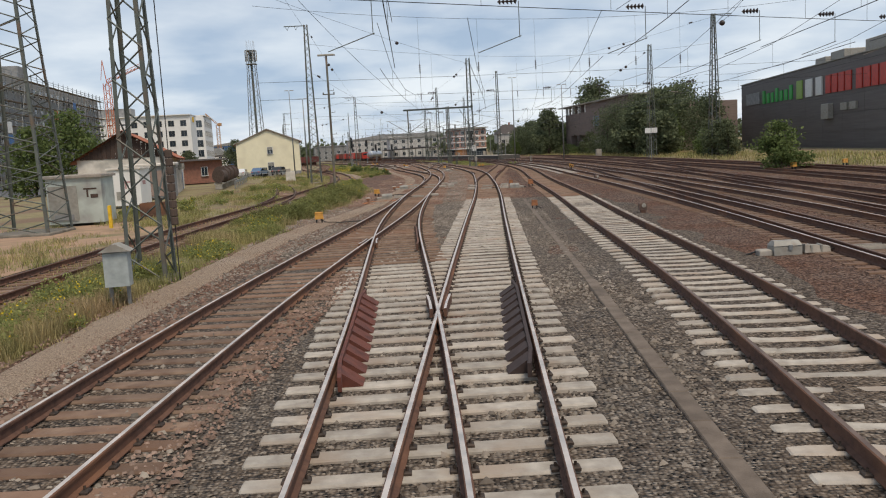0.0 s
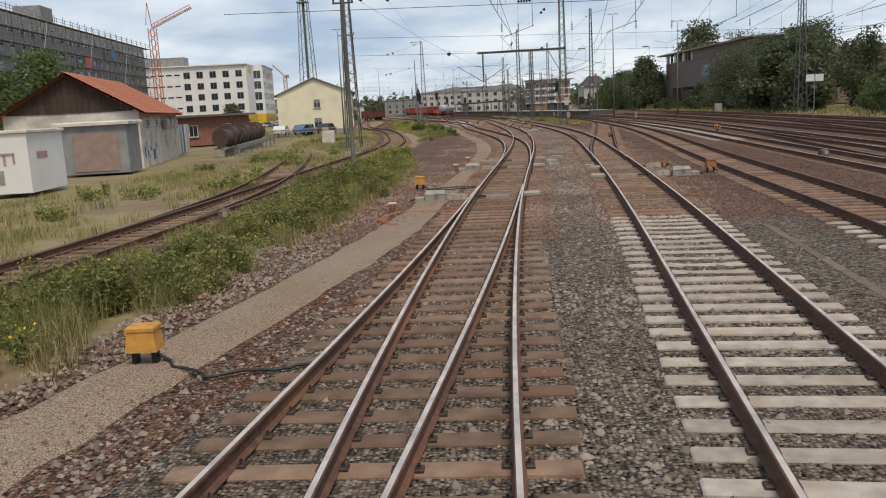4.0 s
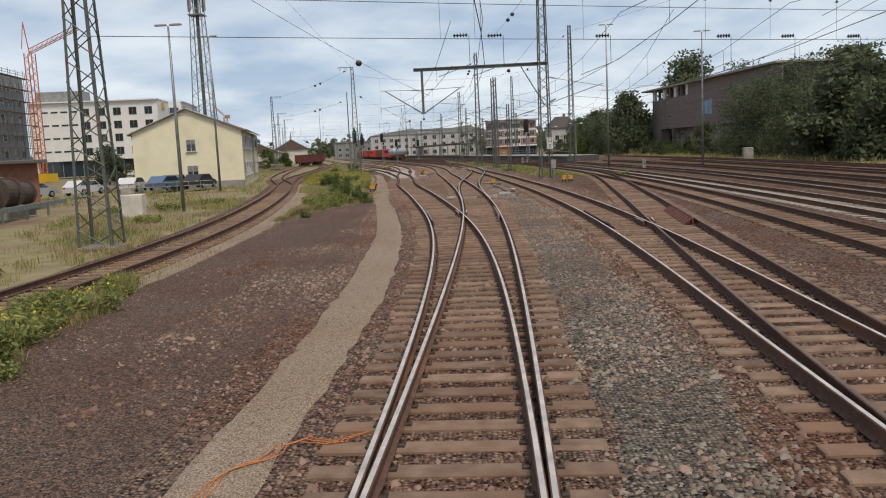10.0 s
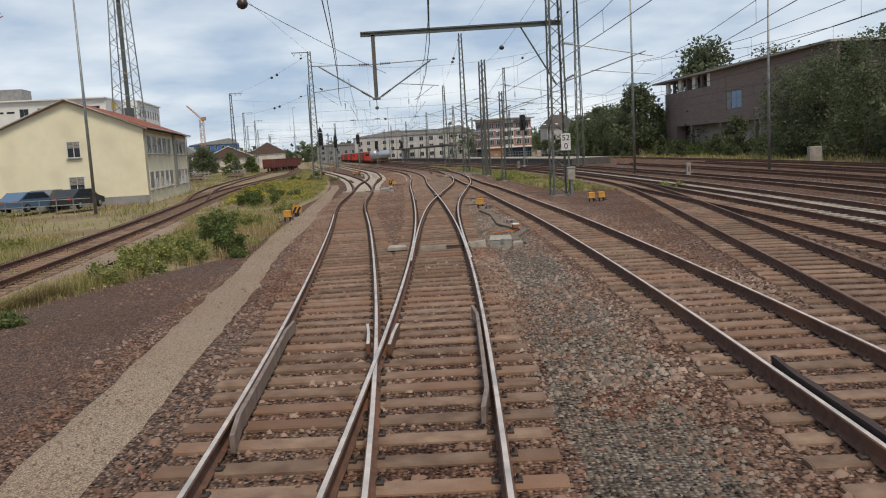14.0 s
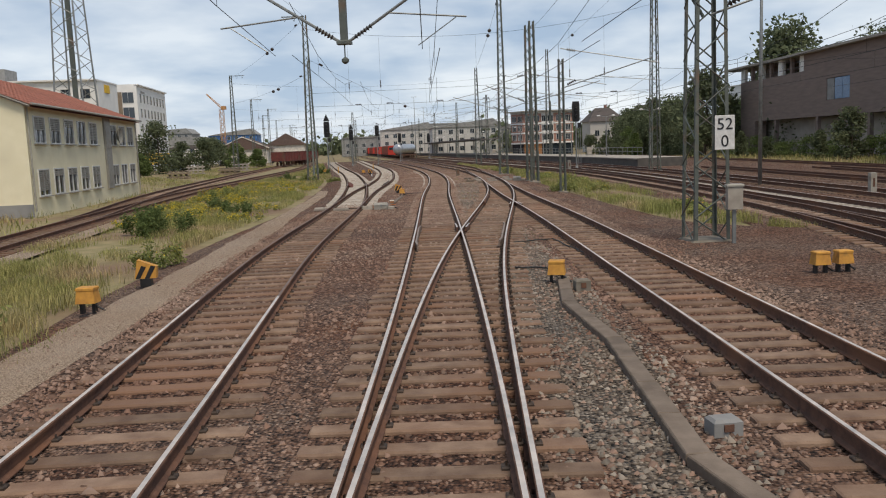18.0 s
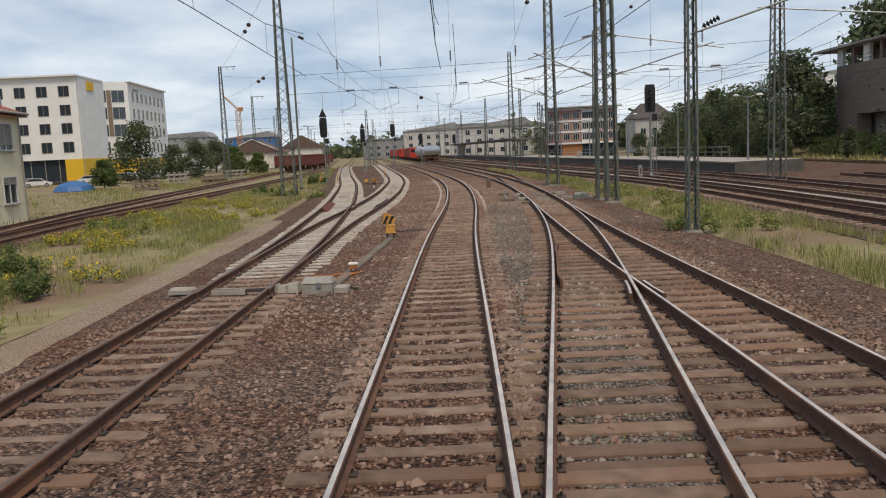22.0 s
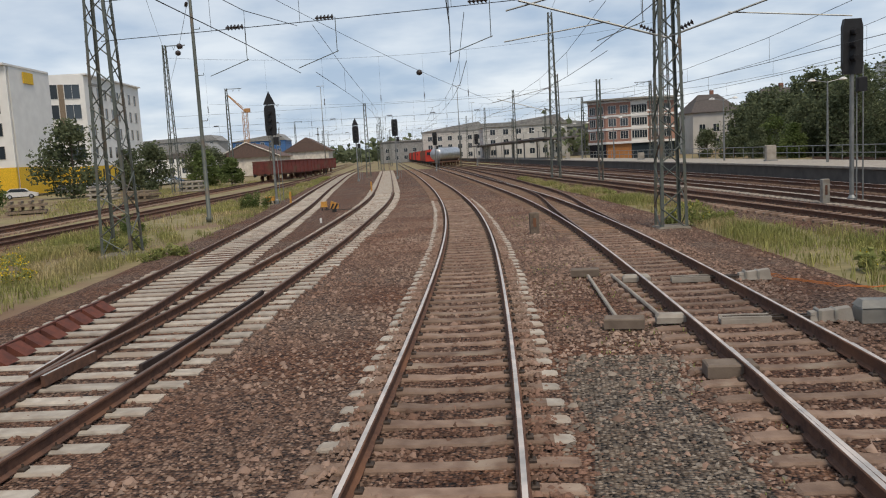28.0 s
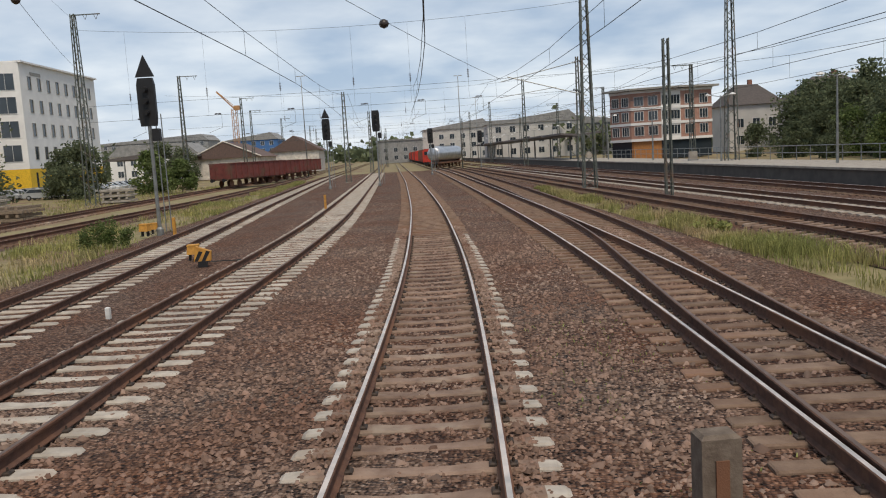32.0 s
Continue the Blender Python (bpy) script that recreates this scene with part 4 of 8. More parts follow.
# kilometre board on the mast
kb = thing("kilometre_board", "white kilometre board with black figures on the lattice mast", "sign", at=pose(5.08, 133.85, 2.97))
part("board", Geo().box((0, 0, 0), (0.52, 0.03, 0.92), cut=0.01), FRAMEW, kb)
part("bracket", Geo().box((-0.1, 0.16, 0.25), (0.06, 0.3, 0.05)).box((-0.1, 0.16, -0.25), (0.06, 0.3, 0.05)), MASTG, kb)
for txt, zz in (("52", 0.08), ("0", -0.38)):
    cu = bpy.data.curves.new("figures", "FONT")
    cu.body, cu.size, cu.align_x, cu.extrude = txt, 0.44, "CENTER", 0.004
    cu.materials.append(BLACK)
    o = new("figures", cu)
    o.parent = kb
    o.matrix_basis = pose(0, -0.022, zz, 90, 0, 0)
mc = thing("mast_cabinet", "small grey cabinet on a post beside the mast", "cabinet", at=pose(5.3, 133.7, -0.1))
part("body", Geo().box((0, 0, 1.3), (0.4, 0.26, 0.62), cut=0.02), PALEC, mc)
part("lid", Geo().box((0, 0, 1.64), (0.46, 0.32, 0.07), cut=0.03), GREYP, mc)
part("post", Geo().box((0, 0, 0.5), (0.09, 0.09, 1.0)), POLEG, mc)

# telecom tower behind the house
tw = thing("telecom_tower", "tall grey lattice radio tower with antennas at its head", "tower", at=Matrix.Translation((-42.5, 189.6, 0.3)))
g = Geo()
tat = lattice(g, 27.5, 3.4, 1.5, 0.08, 0.04, 20)
tagged(part("bracing", g, POLEG, tw), kind="stuff")
for i in range(4):
    part("leg", Geo().tube(tat(i, 0), tat(i, 1), 0.09, 0.07, n=6), POLEG, tw)
part("head_platform", Geo().box((0, 0, 24.4), (2.2, 2.2, 0.14)).box((0, 0, 27.4), (2.2, 2.2, 0.14)), POLEG, tw)
part("cable_ladder", Geo().box((0, 0, 13.6), (0.5, 0.12, 27.0)), MASTG, tw)
for i in range(6):
    a = i * 1.05
    part("antenna", Geo().box((math.cos(a) * 1.25, math.sin(a) * 1.25, 26.2), (0.22, 0.16, 2.4), a, cut=0.03), GREYP, tw)
    part("aerial", Geo().tube((math.cos(a + 0.5) * 0.9, math.sin(a + 0.5) * 0.9, 27.4), (math.cos(a + 0.5) * 0.9, math.sin(a + 0.5) * 0.9, 29.6), 0.03, n=5), GREYP, tw)


# ---- overhead wires ----
def sag(p, q, drop, n=8):
    p, q = Vector(p), Vector(q)
    return [p.lerp(q, i / n) - Vector((0, 0, 4 * drop * (i / n) * (1 - i / n))) for i in range(n + 1)]


def contact_line(way, ys, d=0.0, zc=5.7, zm=7.2, label="overhead contact line with droppers above the track"):
    th = thing("contact_line", label, "overhead line", "overhead wires", kind="structure")
    for a, b in zip(ys, ys[1:]):
        side = 0.25 if int(a) % 2 else -0.25
        n = max(4, int((b - a) / 8))
        cw, mw, dr = [], [], Geo()
        for i in range(n + 1):
            k = i / n
            y = a + (b - a) * k
            x = way.x(y) + d + side * (1 - 2 * k)
            cw.append(Vector((x, y, zc)))
            mw.append(Vector((x, y, zm - 4 * 0.95 * k * (1 - k))))
            if 0 < i < n:
                dr.tube(cw[-1], mw[-1], 0.006, n=3, caps=False)
        part("contact_wire", Geo().line(cw, 0.011, 4), WIRE, th)
        part("catenary_wire", Geo().line(mw, 0.010, 4), WIRE, th)
        part("dropper", dr, WIRE, th)
    return th


def insulator(g, p, q):
    """A short string of discs between two points."""
    p, q = Vector(p), Vector(q)
    for i in range(5):
        c = p.lerp(q, (i + 0.5) / 5)
        e = (q - p).normalized() * 0.03
        g.tube(c - e, c + e, 0.035, 0.1, n=7)
    g.tube(p, q, 0.025, n=5)


SUP = [-20, 28, 62, 93.5, 135, 163, 191, 241, 290, 340, 400, 470, 560]
contact_line(WAY["B"], SUP)
contact_line(WAY["C"], SUP[1:])
contact_line(WAY["F"], [93.5, 135, 163, 191, 241, 290, 340, 400])
contact_line(WAY["D"], [-20, 28, 62, 93.5, 135])
contact_line(WAY["H"], [93.5, 135, 163, 191, 241, 290, 340, 400])
for k in ("E", "E2", "E3"):
    contact_line(WAY[k], [-20, 28, 62, 93.5, 135, 165] + ([191, 241, 290, 340, 400] if k != "E3" else []), zm=7.4)


def cross_span(y0, xl, xr, y1, top, low, feet):
    """Wires across the yard from mast to mast, with insulators over each track."""
    th = thing("cross_span", "cross-span wires with brown insulators over the tracks", "overhead line", "overhead wires", kind="structure")
    part("upper_wire", Geo().line(sag((xl, y0, top), (xr, y1, top), 1.6, 16), 0.012, 4), WIRE, th)
    for z in low:
        part("lower_wire", Geo().line(sag((xl, y0, z), (xr, y1, z), 0.12, 8), 0.012, 4), WIRE, th)
    for x in feet:
        k = (x - xl) / (xr - xl)
        y = y0 + (y1 - y0) * k
        zt = top - 4 * 1.6 * k * (1 - k)
        part("hanger", Geo().tube((x, y, zt), (x, y, low[-1] - 0.1), 0.008, n=3), WIRE, th)
        g = Geo()
        insulator(g, (x, y, low[0] + 0.9), (x, y, low[0] + 0.2))
        part("insulator", g, INSUL, th)
        g = Geo()
        insulator(g, (x + 0.5, y, low[-1]), (x + 1.1, y, low[-1]))
        part("insulator", g, INSUL, th)
        part("steady_arm", Geo().tube((x + 1.15, y, low[-1]), (x + 1.15, y, 6.2), 0.012, n=4).tube((x + 1.2, y, 6.25), (x - 0.15, y, 5.8), 0.014, n=5), MASTG, th)


def xs(y, keys):
    return [WAY[k].x(y) for k in keys]


cross_span(21.1, -7.75, 38, 45, 14.5, (8.6, 7.3), xs(30, ("A", "C", "D", "E", "E2", "E3")))
cross_span(62, -13.5, 36, 70, 14.2, (8.6, 7.3), xs(62, ("B", "C", "D", "E", "E2", "E3")))
cross_span(93.5, -14.6, 38, 115, 15.5, (8.8, 7.4), xs(97, ("F", "B", "C", "D", "E", "E2", "E3")))
cross_span(191.5, -19.8, 12.9, 187, 14.8, (8.6, 7.3), xs(191, ("M", "F", "B", "C", "H", "E")))
cross_span(255, -48.5, 7.2, 256, 15.5, (8.8, 7.4), xs(255, ("N", "G", "M", "F", "B", "C")))
for yy in (300, 350, 410, 480):
    cross_span(yy, -60 - 0.21 * (yy - 285), 8 - 0.2 * (yy - 285), yy + 4, 13.5, (8.6, 7.3), xs(yy, ("N", "G", "M", "F", "B", "C")))

# slanting feeder and anchor wires with round weights
FEED = [((-7.75, 21.1, 14.9), (-14.6, 93.5, 17.0)), ((-7.75, 21.1, 12.2), (-3.5, 62, 7.4)), ((-20.5, 40, 16), (4.9, 134.6, 16.5)), ((-14.6, 93.5, 17.2), (-19.8, 191.5, 16)), ((-14.6, 93.5, 12.5), (-4.8, 135, 7.4)),
        ]
FEED += [((4.9, 134.6, 17), (-0.85, 193.0, 17)), ((4.9, 134.6, 12.5), (1.7, 176.5, 11.8)), ((-19.8, 191.5, 15.8), (-48.5, 255, 16.4)), ((-19.8, 191.5, 12), (-10.2, 241, 7.4)), ((38, 115, 19), (12.9, 187, 19)),
        ((38, 115, 18.4), (11.0, 30, 7.6)), ((34, 134, 17), (13.5, 100, 7.6)), ((12.9, 187, 19), (7.2, 256, 18)), ((-0.85, 193.0, 17.2), (-4.7, 241, 14.8)), 
        ((-7.75, 21.1, 15), (-14, -30, 15)), ((-23.2, 206.5, 12), (-48.5, 255, 12))]
for i, (p, q) in enumerate(FEED):
    th = thing("feeder_wire", "slanting feeder wire with dark round weights", "overhead line", "overhead wires", kind="structure")
    pts = sag(p, q, 0.5, 10)
    part("wire", Geo().line(pts, 0.013, 4), WIRE, th)
    for k in ((0.3, 0.36) if i % 2 else (0.62,)):
        c = Vector(p).lerp(Vector(q), k) - Vector((0, 0, 4 * 0.5 * k * (1 - k) + 0.12))
        part("weight", Geo().turn(c, [(0.04, -0.2), (0.17, -0.13), (0.23, 0), (0.17, 0.13), (0.04, 0.2)], 10), INSUL, th, smooth=True)
    g = Geo()
    insulator(g, Vector(p).lerp(Vector(q), 0.06), Vector(p).lerp(Vector(q), 0.06) + (Vector(q) - Vector(p)).normalized() * 0.8)
    part("insulator", g, INSUL, th)
# cantilevers from single masts
for x, y, h, s, L in ((-0.85, 193.0, 7.6, -1, 5.2), (-0.85, 193.0, 7.6, 1, 5.5), (1.25, 176.5, 7.4, 1, 6.0), (1.25, 176.5, 7.4, -1, 3.6), (2.6, 160, 7.4, 1, 5.6), (-4.7, 241, 7.4, -1, 5.5), (4.9, 134.6, 7.6, 1, 5.2)):
    th = thing("cantilever", "grey tubular cantilever bracket holding a contact wire", "bracket", "cantilevers")
    part("top_tube", Geo().tube((x, y, h + 0.9), (x + s * L, y - 0.4, h - 0.2), 0.03, n=6), POLEG, th)
    part("brace_tube", Geo().tube((x, y, h - 1.4), (x + s * L * 0.92, y - 0.4, h + 0.1), 0.035, n=6), POLEG, th)
    part("register_tube", Geo().tube((x + s * L * 0.35, y - 0.1, h - 0.75), (x + s * L * 1.02, y - 0.4, h - 1.2), 0.022, n=6), POLEG, th)
    g = Geo()
    insulator(g, (x + s * 0.35, y, h - 1.2), (x + s * 0.85, y, h - 0.95))
    part("insulator", g, INSUL, th)
    g = Geo()
    insulator(g, (x + s * 0.35, y, h + 0.83), (x + s * 0.85, y, h + 0.73))
    part("insulator", g, INSUL, th)


# ---- buildings ----
def wall_frame(p, q):
    """Matrix whose x runs along the wall from p to q, y into the house, z up."""
    d = Vector((q[0] - p[0], q[1] - p[1], 0))
    return Matrix.Translation((p[0], p[1], 0)) @ Matrix.Rotation(math.atan2(d.y, d.x), 4, "Z"), d.length


def window(parent, m, x, z, w, h, glass=PANE, frame_mat=FRAMEW, bars=1, sill=True, blind=None):
    """A window set into the wall: sunk pane, frame, mullion and sill. m: the wall's frame, outside at y < 0."""
    d = 0.06
    win = part("window", Geo().box((x, 0.03, z), (w, 0.02, h)), glass, parent, place=m)
    f = Geo()
    for sx in (-1, 1):
        f.box((x + sx * w / 2, -0.02, z), (d, 0.1, h + d))
    for sz in (-1, 1):
        f.box((x, -0.02, z + sz * h / 2), (w - d, 0.1, d))
    for i in range(bars):
        f.box((x - w / 2 + w * (i + 1) / (bars + 1), -0.01, z), (d * 0.8, 0.08, h - d))
    part("frame", f, frame_mat, win)
    if sill:
        part("sill", Geo().box((x, -0.09, z - h / 2 - 0.06), (w + 0.2, 0.2, 0.05)), GREYP, win)
    if blind:
        b = Geo()
        n = max(4, int(h * blind / 0.12))
        for i in range(n):
            b.box((x, -0.05, z + h / 2 - 0.06 - i * 0.11), (w - 0.08, 0.02, 0.085))
        tagged(part("blind", b, GREYP, win, "grey slatted outside blind"), kind="stuff")
    return win


def wall_with_holes(m, length, z0, z1, holes, thick=0.3):
    """A wall slab with rectangular openings cut right through: holes are (x, z, w, h)."""
    xs_ = sorted({0.0, length, *[h[0] - h[2] / 2 for h in holes], *[h[0] + h[2] / 2 for h in holes]})
    zs_ = sorted({z0, z1, *[h[1] - h[3] / 2 for h in holes], *[h[1] + h[3] / 2 for h in holes]})
    g = Geo()

    def solid(i, j):
        if not (0 <= i < len(xs_) - 1 and 0 <= j < len(zs_) - 1):
            return False
        cx, cz = (xs_[i] + xs_[i + 1]) / 2, (zs_[j] + zs_[j + 1]) / 2
        return not any(abs(cx - h[0]) < h[2] / 2 and abs(cz - h[1]) < h[3] / 2 for h in holes)

    for i in range(len(xs_) - 1):
        for j in range(len(zs_) - 1):
            if not solid(i, j):
                continue
            a, b, c, d = xs_[i], xs_[i + 1], zs_[j], zs_[j + 1]
            for y, flip in ((0.0, False), (thick, True)):
                q = [(a, y, c), (b, y, c), (b, y, d), (a, y, d)]
                g.quad(*(q[::-1] if flip else q))
            if not solid(i - 1, j):
                g.quad((a, 0, c), (a, 0, d), (a, thick, d), (a, thick, c))
            if not solid(i + 1, j):
                g.quad((b, 0, d), (b, 0, c), (b, thick, c), (b, thick, d))
            if not solid(i, j + 1):
                g.quad((a, 0, d), (b, 0, d), (b, thick, d), (a, thick, d))
            if not solid(i, j - 1):
                g.quad((b, 0, c), (a, 0, c), (a, thick, c), (b, thick, c))
    return g


def facade(house, p, q, z0, z1, cols, rows, size, mat, bars=1, blind=None, margin=None, skip=(), glass=PANE, sill=True, frame_mat=FRAMEW):
    """A wall from p to q with a grid of windows. rows: heights of the window centres."""
    m, ln = wall_frame(p, q)
    mg = margin if margin is not None else ln / (cols + 1) * 0.8
    spots = [(mg + (ln - 2 * mg) * (i / max(1, cols - 1) if cols > 1 else 0.5), z, i, j) for j, z in enumerate(rows) for i in range(cols) if (i, j) not in skip]
    part("wall", wall_with_holes(m, ln, z0, z1, [(x, z, *size) for x, z, _, _ in spots]), mat, house, place=m)
    rg = random.Random(int(ln * 100))
    for x, z, i, j in spots:
        window(house, m, x, z, *size, bars=bars, blind=(rg.choice((0.3, 0.6, 0.95)) if blind and rg.random() < blind else None), glass=glass, sill=sill, frame_mat=frame_mat)
    return m, ln


def solid_behind(house, p, q, depth, z0, z1, mat, name="rear_body", inset=0.35):
    m, ln = wall_frame(p, q)
    part(name, Geo().box((ln / 2, depth / 2 + inset, (z0 + z1) / 2), (ln - 0.02, depth, z1 - z0 - 0.01)), mat, house, place=m)


def roof_tiles(house, m, x0, x1, ya, za, yb, zb, mat, rows=16, name="tile_course"):
    """A pitched roof side in courses of tiles, from the eaves to the ridge, along the wall's x."""
    for r in range(rows):
        a, b = r / rows, (r + 1.25) / rows
        g = Geo()
        y0, z0, y1, z1 = ya + (yb - ya) * a, za + (zb - za) * a + 0.05, ya + (yb - ya) * b, za + (zb - za) * min(b, 1.06) + 0.01
        n = int((x1 - x0) / 0.6)
        for i in range(n):
            u = x0 + (x1 - x0) * i / n
            v = x0 + (x1 - x0) * (i + 0.93) / n
            c = (u + v) / 2
            vs = [(u, y0, z0), (c, y0, z0 + 0.05), (v, y0, z0), (u, y1, z1), (c, y1, z1 + 0.05), (v, y1, z1), (u, y0, z0 - 0.05), (c, y0, z0), (v, y0, z0 - 0.05)]
            g.add(vs, [(0, 1, 4, 3), (1, 2, 5, 4), (6, 7, 1, 0), (7, 8, 2, 1)])
        tagged(part(name, g, mat, house, place=m), kind="stuff")


# the cream gabled house
ch = thing("cream_house", "cream plastered gabled house with brown-red tile roof and grey blinds", "house")
PA, PB, PC = (-38.2, 152.0), (-26.9, 154.4), (-32.1, 179.2)
Z0, ZE, ZR = 0.3, 6.1, 8.55
mg_, lg_ = wall_frame(PA, PB)
holes = [(6.1, 4.6, 1.0, 1.3), (6.1, 1.65, 1.15, 1.5)]
gw = wall_with_holes(mg_, lg_, Z0 - 0.6, ZE, holes)
gw.add([(0, 0, ZE), (lg_, 0, ZE), (lg_ / 2, 0, ZR), (0, 0.3, ZE), (lg_, 0.3, ZE), (lg_ / 2, 0.3, ZR)], [(0, 1, 2), (5, 4, 3), (0, 2, 5, 3), (1, 4, 5, 2)])
part("wall", gw, CREAM, ch, place=mg_)
for x, z, w, h in holes:
    window(ch, mg_, x, z, w, h, blind=0.55)
part("base_course", Geo().box((lg_ / 2, -0.02, 0.25), (lg_ + 0.04, 0.06, 0.7)), GREYW, ch, place=mg_)
mr_, lr_ = facade(ch, PB, PC, Z0 - 0.6, ZE, 9, (1.75, 4.75), (1.75, 1.5), CREAM, blind=0.9, skip=[(5, 0), (5, 1)])
part("stair_shutter", Geo().box((16.2, -0.06, 3.4), (1.6, 0.12, 5.2)).box((16.2, -0.13, 4.6), (1.3, 0.04, 1.7)).box((16.2, -0.13, 1.9), (1.3, 0.04, 1.5)), GREYP, ch, "tall grey shuttered stair window", place=mr_)
part("dish", Geo().turn((18.2, -0.5, 4.7), [(0.06, 0.25), (0.3, 0.2), (0.55, 0.06), (0.62, -0.04), (0.5, 0.03), (0.2, 0.16)], 16, axis="y"), GREYP, ch, "grey satellite dish", place=mr_)
solid_behind(ch, PB, PC, 10.6, Z0 - 0.5, ZE - 0.02, CREAM)
for x in (0.15, lr_ - 0.15):
    part("rain_pipe", Geo().tube((x, -0.1, 0.2), (x, -0.1, ZE), 0.05, n=8), GREYP, ch, place=mr_)
part("gutter", Geo().tube((-0.3, -0.5, ZE - 0.02), (lr_ + 0.3, -0.5, ZE - 0.02), 0.08, n=8), GREYP, ch, place=mr_)
for s in (0, 1):
    ya, za, yb, zb = (-0.55, ZE - 0.1, 5.75, ZR) if s == 0 else (12.05, ZE - 0.1, 5.75, ZR)
    part("roof", Geo().quad((-0.35, ya, za), (lr_ + 0.35, ya, za), (lr_ + 0.35, yb, zb + 0.02), (-0.35, yb, zb + 0.02)).quad((-0.35, yb, zb - 0.1), (lr_ + 0.35, yb, zb - 0.1), (lr_ + 0.35, ya, za - 0.12), (-0.35, ya, za - 0.12)), REDTILE, ch, place=mr_)
roof_tiles(ch, mr_, -0.35, lr_ + 0.35, -0.55, ZE - 0.1, 5.75, ZR, REDTILE, 14)
vg = Geo()
for s in (-1, 1):
    a, b = Vector((lg_ / 2 + s * (lg_ / 2 + 0.4), -0.28, ZE - 0.12)), Vector((lg_ / 2, -0.28, ZR + 0.04))
    vg.tube(a, b, 0.09, n=4)
part("verge_board", vg, GREYP, ch, "grey verge board", place=mg_)

# the old gabled shed with the orange roof
hs = thing("old_shed", "old white gabled shed with brown boarded gable and orange tiles", "shed")
GABLE = material("brown_gable_board", (0.07, 0.045, 0.035), 0.85, 0, (0.045, 0.03, 0.025), 5, vary=0.2)
OLDTILE = material("brown_old_tile", (0.15, 0.1, 0.085), 0.9, 0, (0.1, 0.07, 0.06), 4)
PA, PB, PC = (-35.0, 78.4), (-26.7, 80.7), (-31.3, 97.6)
m1, l1 = wall_frame(PA, PB)
part("front_wall", wall_with_holes(m1, l1, -0.2, 3.8, [(6.9, 1.5, 1.0, 2.2)]), OLDWALL, hs, place=m1)
part("door", Geo().box((6.9, 0.12, 1.5), (0.98, 0.06, 2.18)), GREYP, hs, place=m1)
for i in range(22):
    x = 0.1 + (l1 - 0.2) * i / 21
    h = 3.8 + (6.3 - 3.8) * (1 - abs(x - l1 / 2) / (l1 / 2))
    if h - 3.8 > 0.08:
        part("board", Geo().box((x, -0.04, (3.8 + h) / 2 - 0.02), ((l1 - 0.2) / 21 - 0.015, 0.05, h - 3.8)), GABLE, hs, place=m1)
m2, l2 = facade(hs, PB, PC, -0.2, 3.7, 4, (2.9,), (1.1, 0.5), OLDWALL, bars=0)
for x in (9.2, 11.4, 13.4):
    part("air_unit", Geo().box((x, -0.35, 2.7), (0.9, 0.45, 0.7), cut=0.03).turn((x, -0.6, 2.7), [(0.26, 0), (0.26, 0.04)], 12, axis="y"), GREYP, hs, "boxy outdoor air unit", place=m2)
for i in range(7):
    part("panel_joint", Geo().box((1.2 + i * 2.4, -0.03, 1.75), (0.12, 0.06, 3.8)), OLDWALL, hs, place=m2)
solid_behind(hs, PB, PC, 7.9, -0.2, 3.65, OLDWALL)
for s in (0, 1):
    ya, yb = (-0.6, 4.3) if s == 0 else (9.2, 4.3)
    part("roof", Geo().quad((-0.6, ya, 3.55), (l2 + 0.4, ya, 3.55), (l2 + 0.4, yb, 6.42), (-0.6, yb, 6.42)).quad((-0.6, yb, 6.3), (l2 + 0.4, yb, 6.3), (l2 + 0.4, ya, 3.42), (-0.6, ya, 3.42)), TILE, hs, place=m2)
roof_tiles(hs, m2, -0.6, l2 + 0.4, -0.6, 3.55, 4.3, 6.42, TILE, 12)
gr = Geo()
for i in range(9):
    gr.box((1.0 + i * 0.55, -0.012, 0.9 + 0.4 * math.sin(i * 1.7)), (0.42, 0.01, 0.5 + 0.3 * math.cos(i)), 0)
part("painted_scrawl", gr, BLUE, hs, "faded blue scrawl", place=m2)
pfence = thing("panel_fence", "tall fence of painted white and blue sheet panels", "fence", at=m2)
for i in range(9):
    part("panel", Geo().box((l2 + 0.5 + i * 0.82, 0.05 + 0.04 * (i % 2), 1.25), (0.8, 0.06, 2.7), cut=0.01), (OLDWALL, OLDWALL, GREYP, OLDWALL, BLUE)[i % 5], pfence)
    part("post", Geo().box((l2 + 0.1 + i * 0.82, 0.15, 1.2), (0.07, 0.07, 2.6)), POLEG, pfence)
ax = thing("garage_annex", "low grey plastered annex with a flat overhanging roof", "shed", at=pose(-26.9, 75.6, 0.2, 0, 0, 12))
part("wall_block", Geo().box((0, 0, 1.25), (3.9, 3.0, 2.9)), GREYW, ax)
part("roof_slab", Geo().box((0, 0, 2.82), (4.4, 3.5, 0.24), cut=0.08), OLDWALL, ax)
part("gate", Geo().box((0.1, -1.52, 1.1), (2.6, 0.06, 2.3)), material("faded_brown_gate", (0.33, 0.24, 0.2), 0.85, 0, (0.26, 0.19, 0.16), 2), ax)
OFFPINK = material("faded_pink_scrawl", (0.5, 0.3, 0.29), 0.9)
wb = thing("switch_house", "white concrete switch house with scrawled paint on its side", "shed", at=pose(-24.3, 63.2, 0.2, 0, 0, 10))
part("wall_block", Geo().box((0, 0, 1.2), (2.3, 4.2, 2.7), cut=0.05), WHITE, wb)
part("roof_slab", Geo().box((0, 0, 2.6), (2.5, 4.4, 0.14), cut=0.04), OLDWALL, wb)
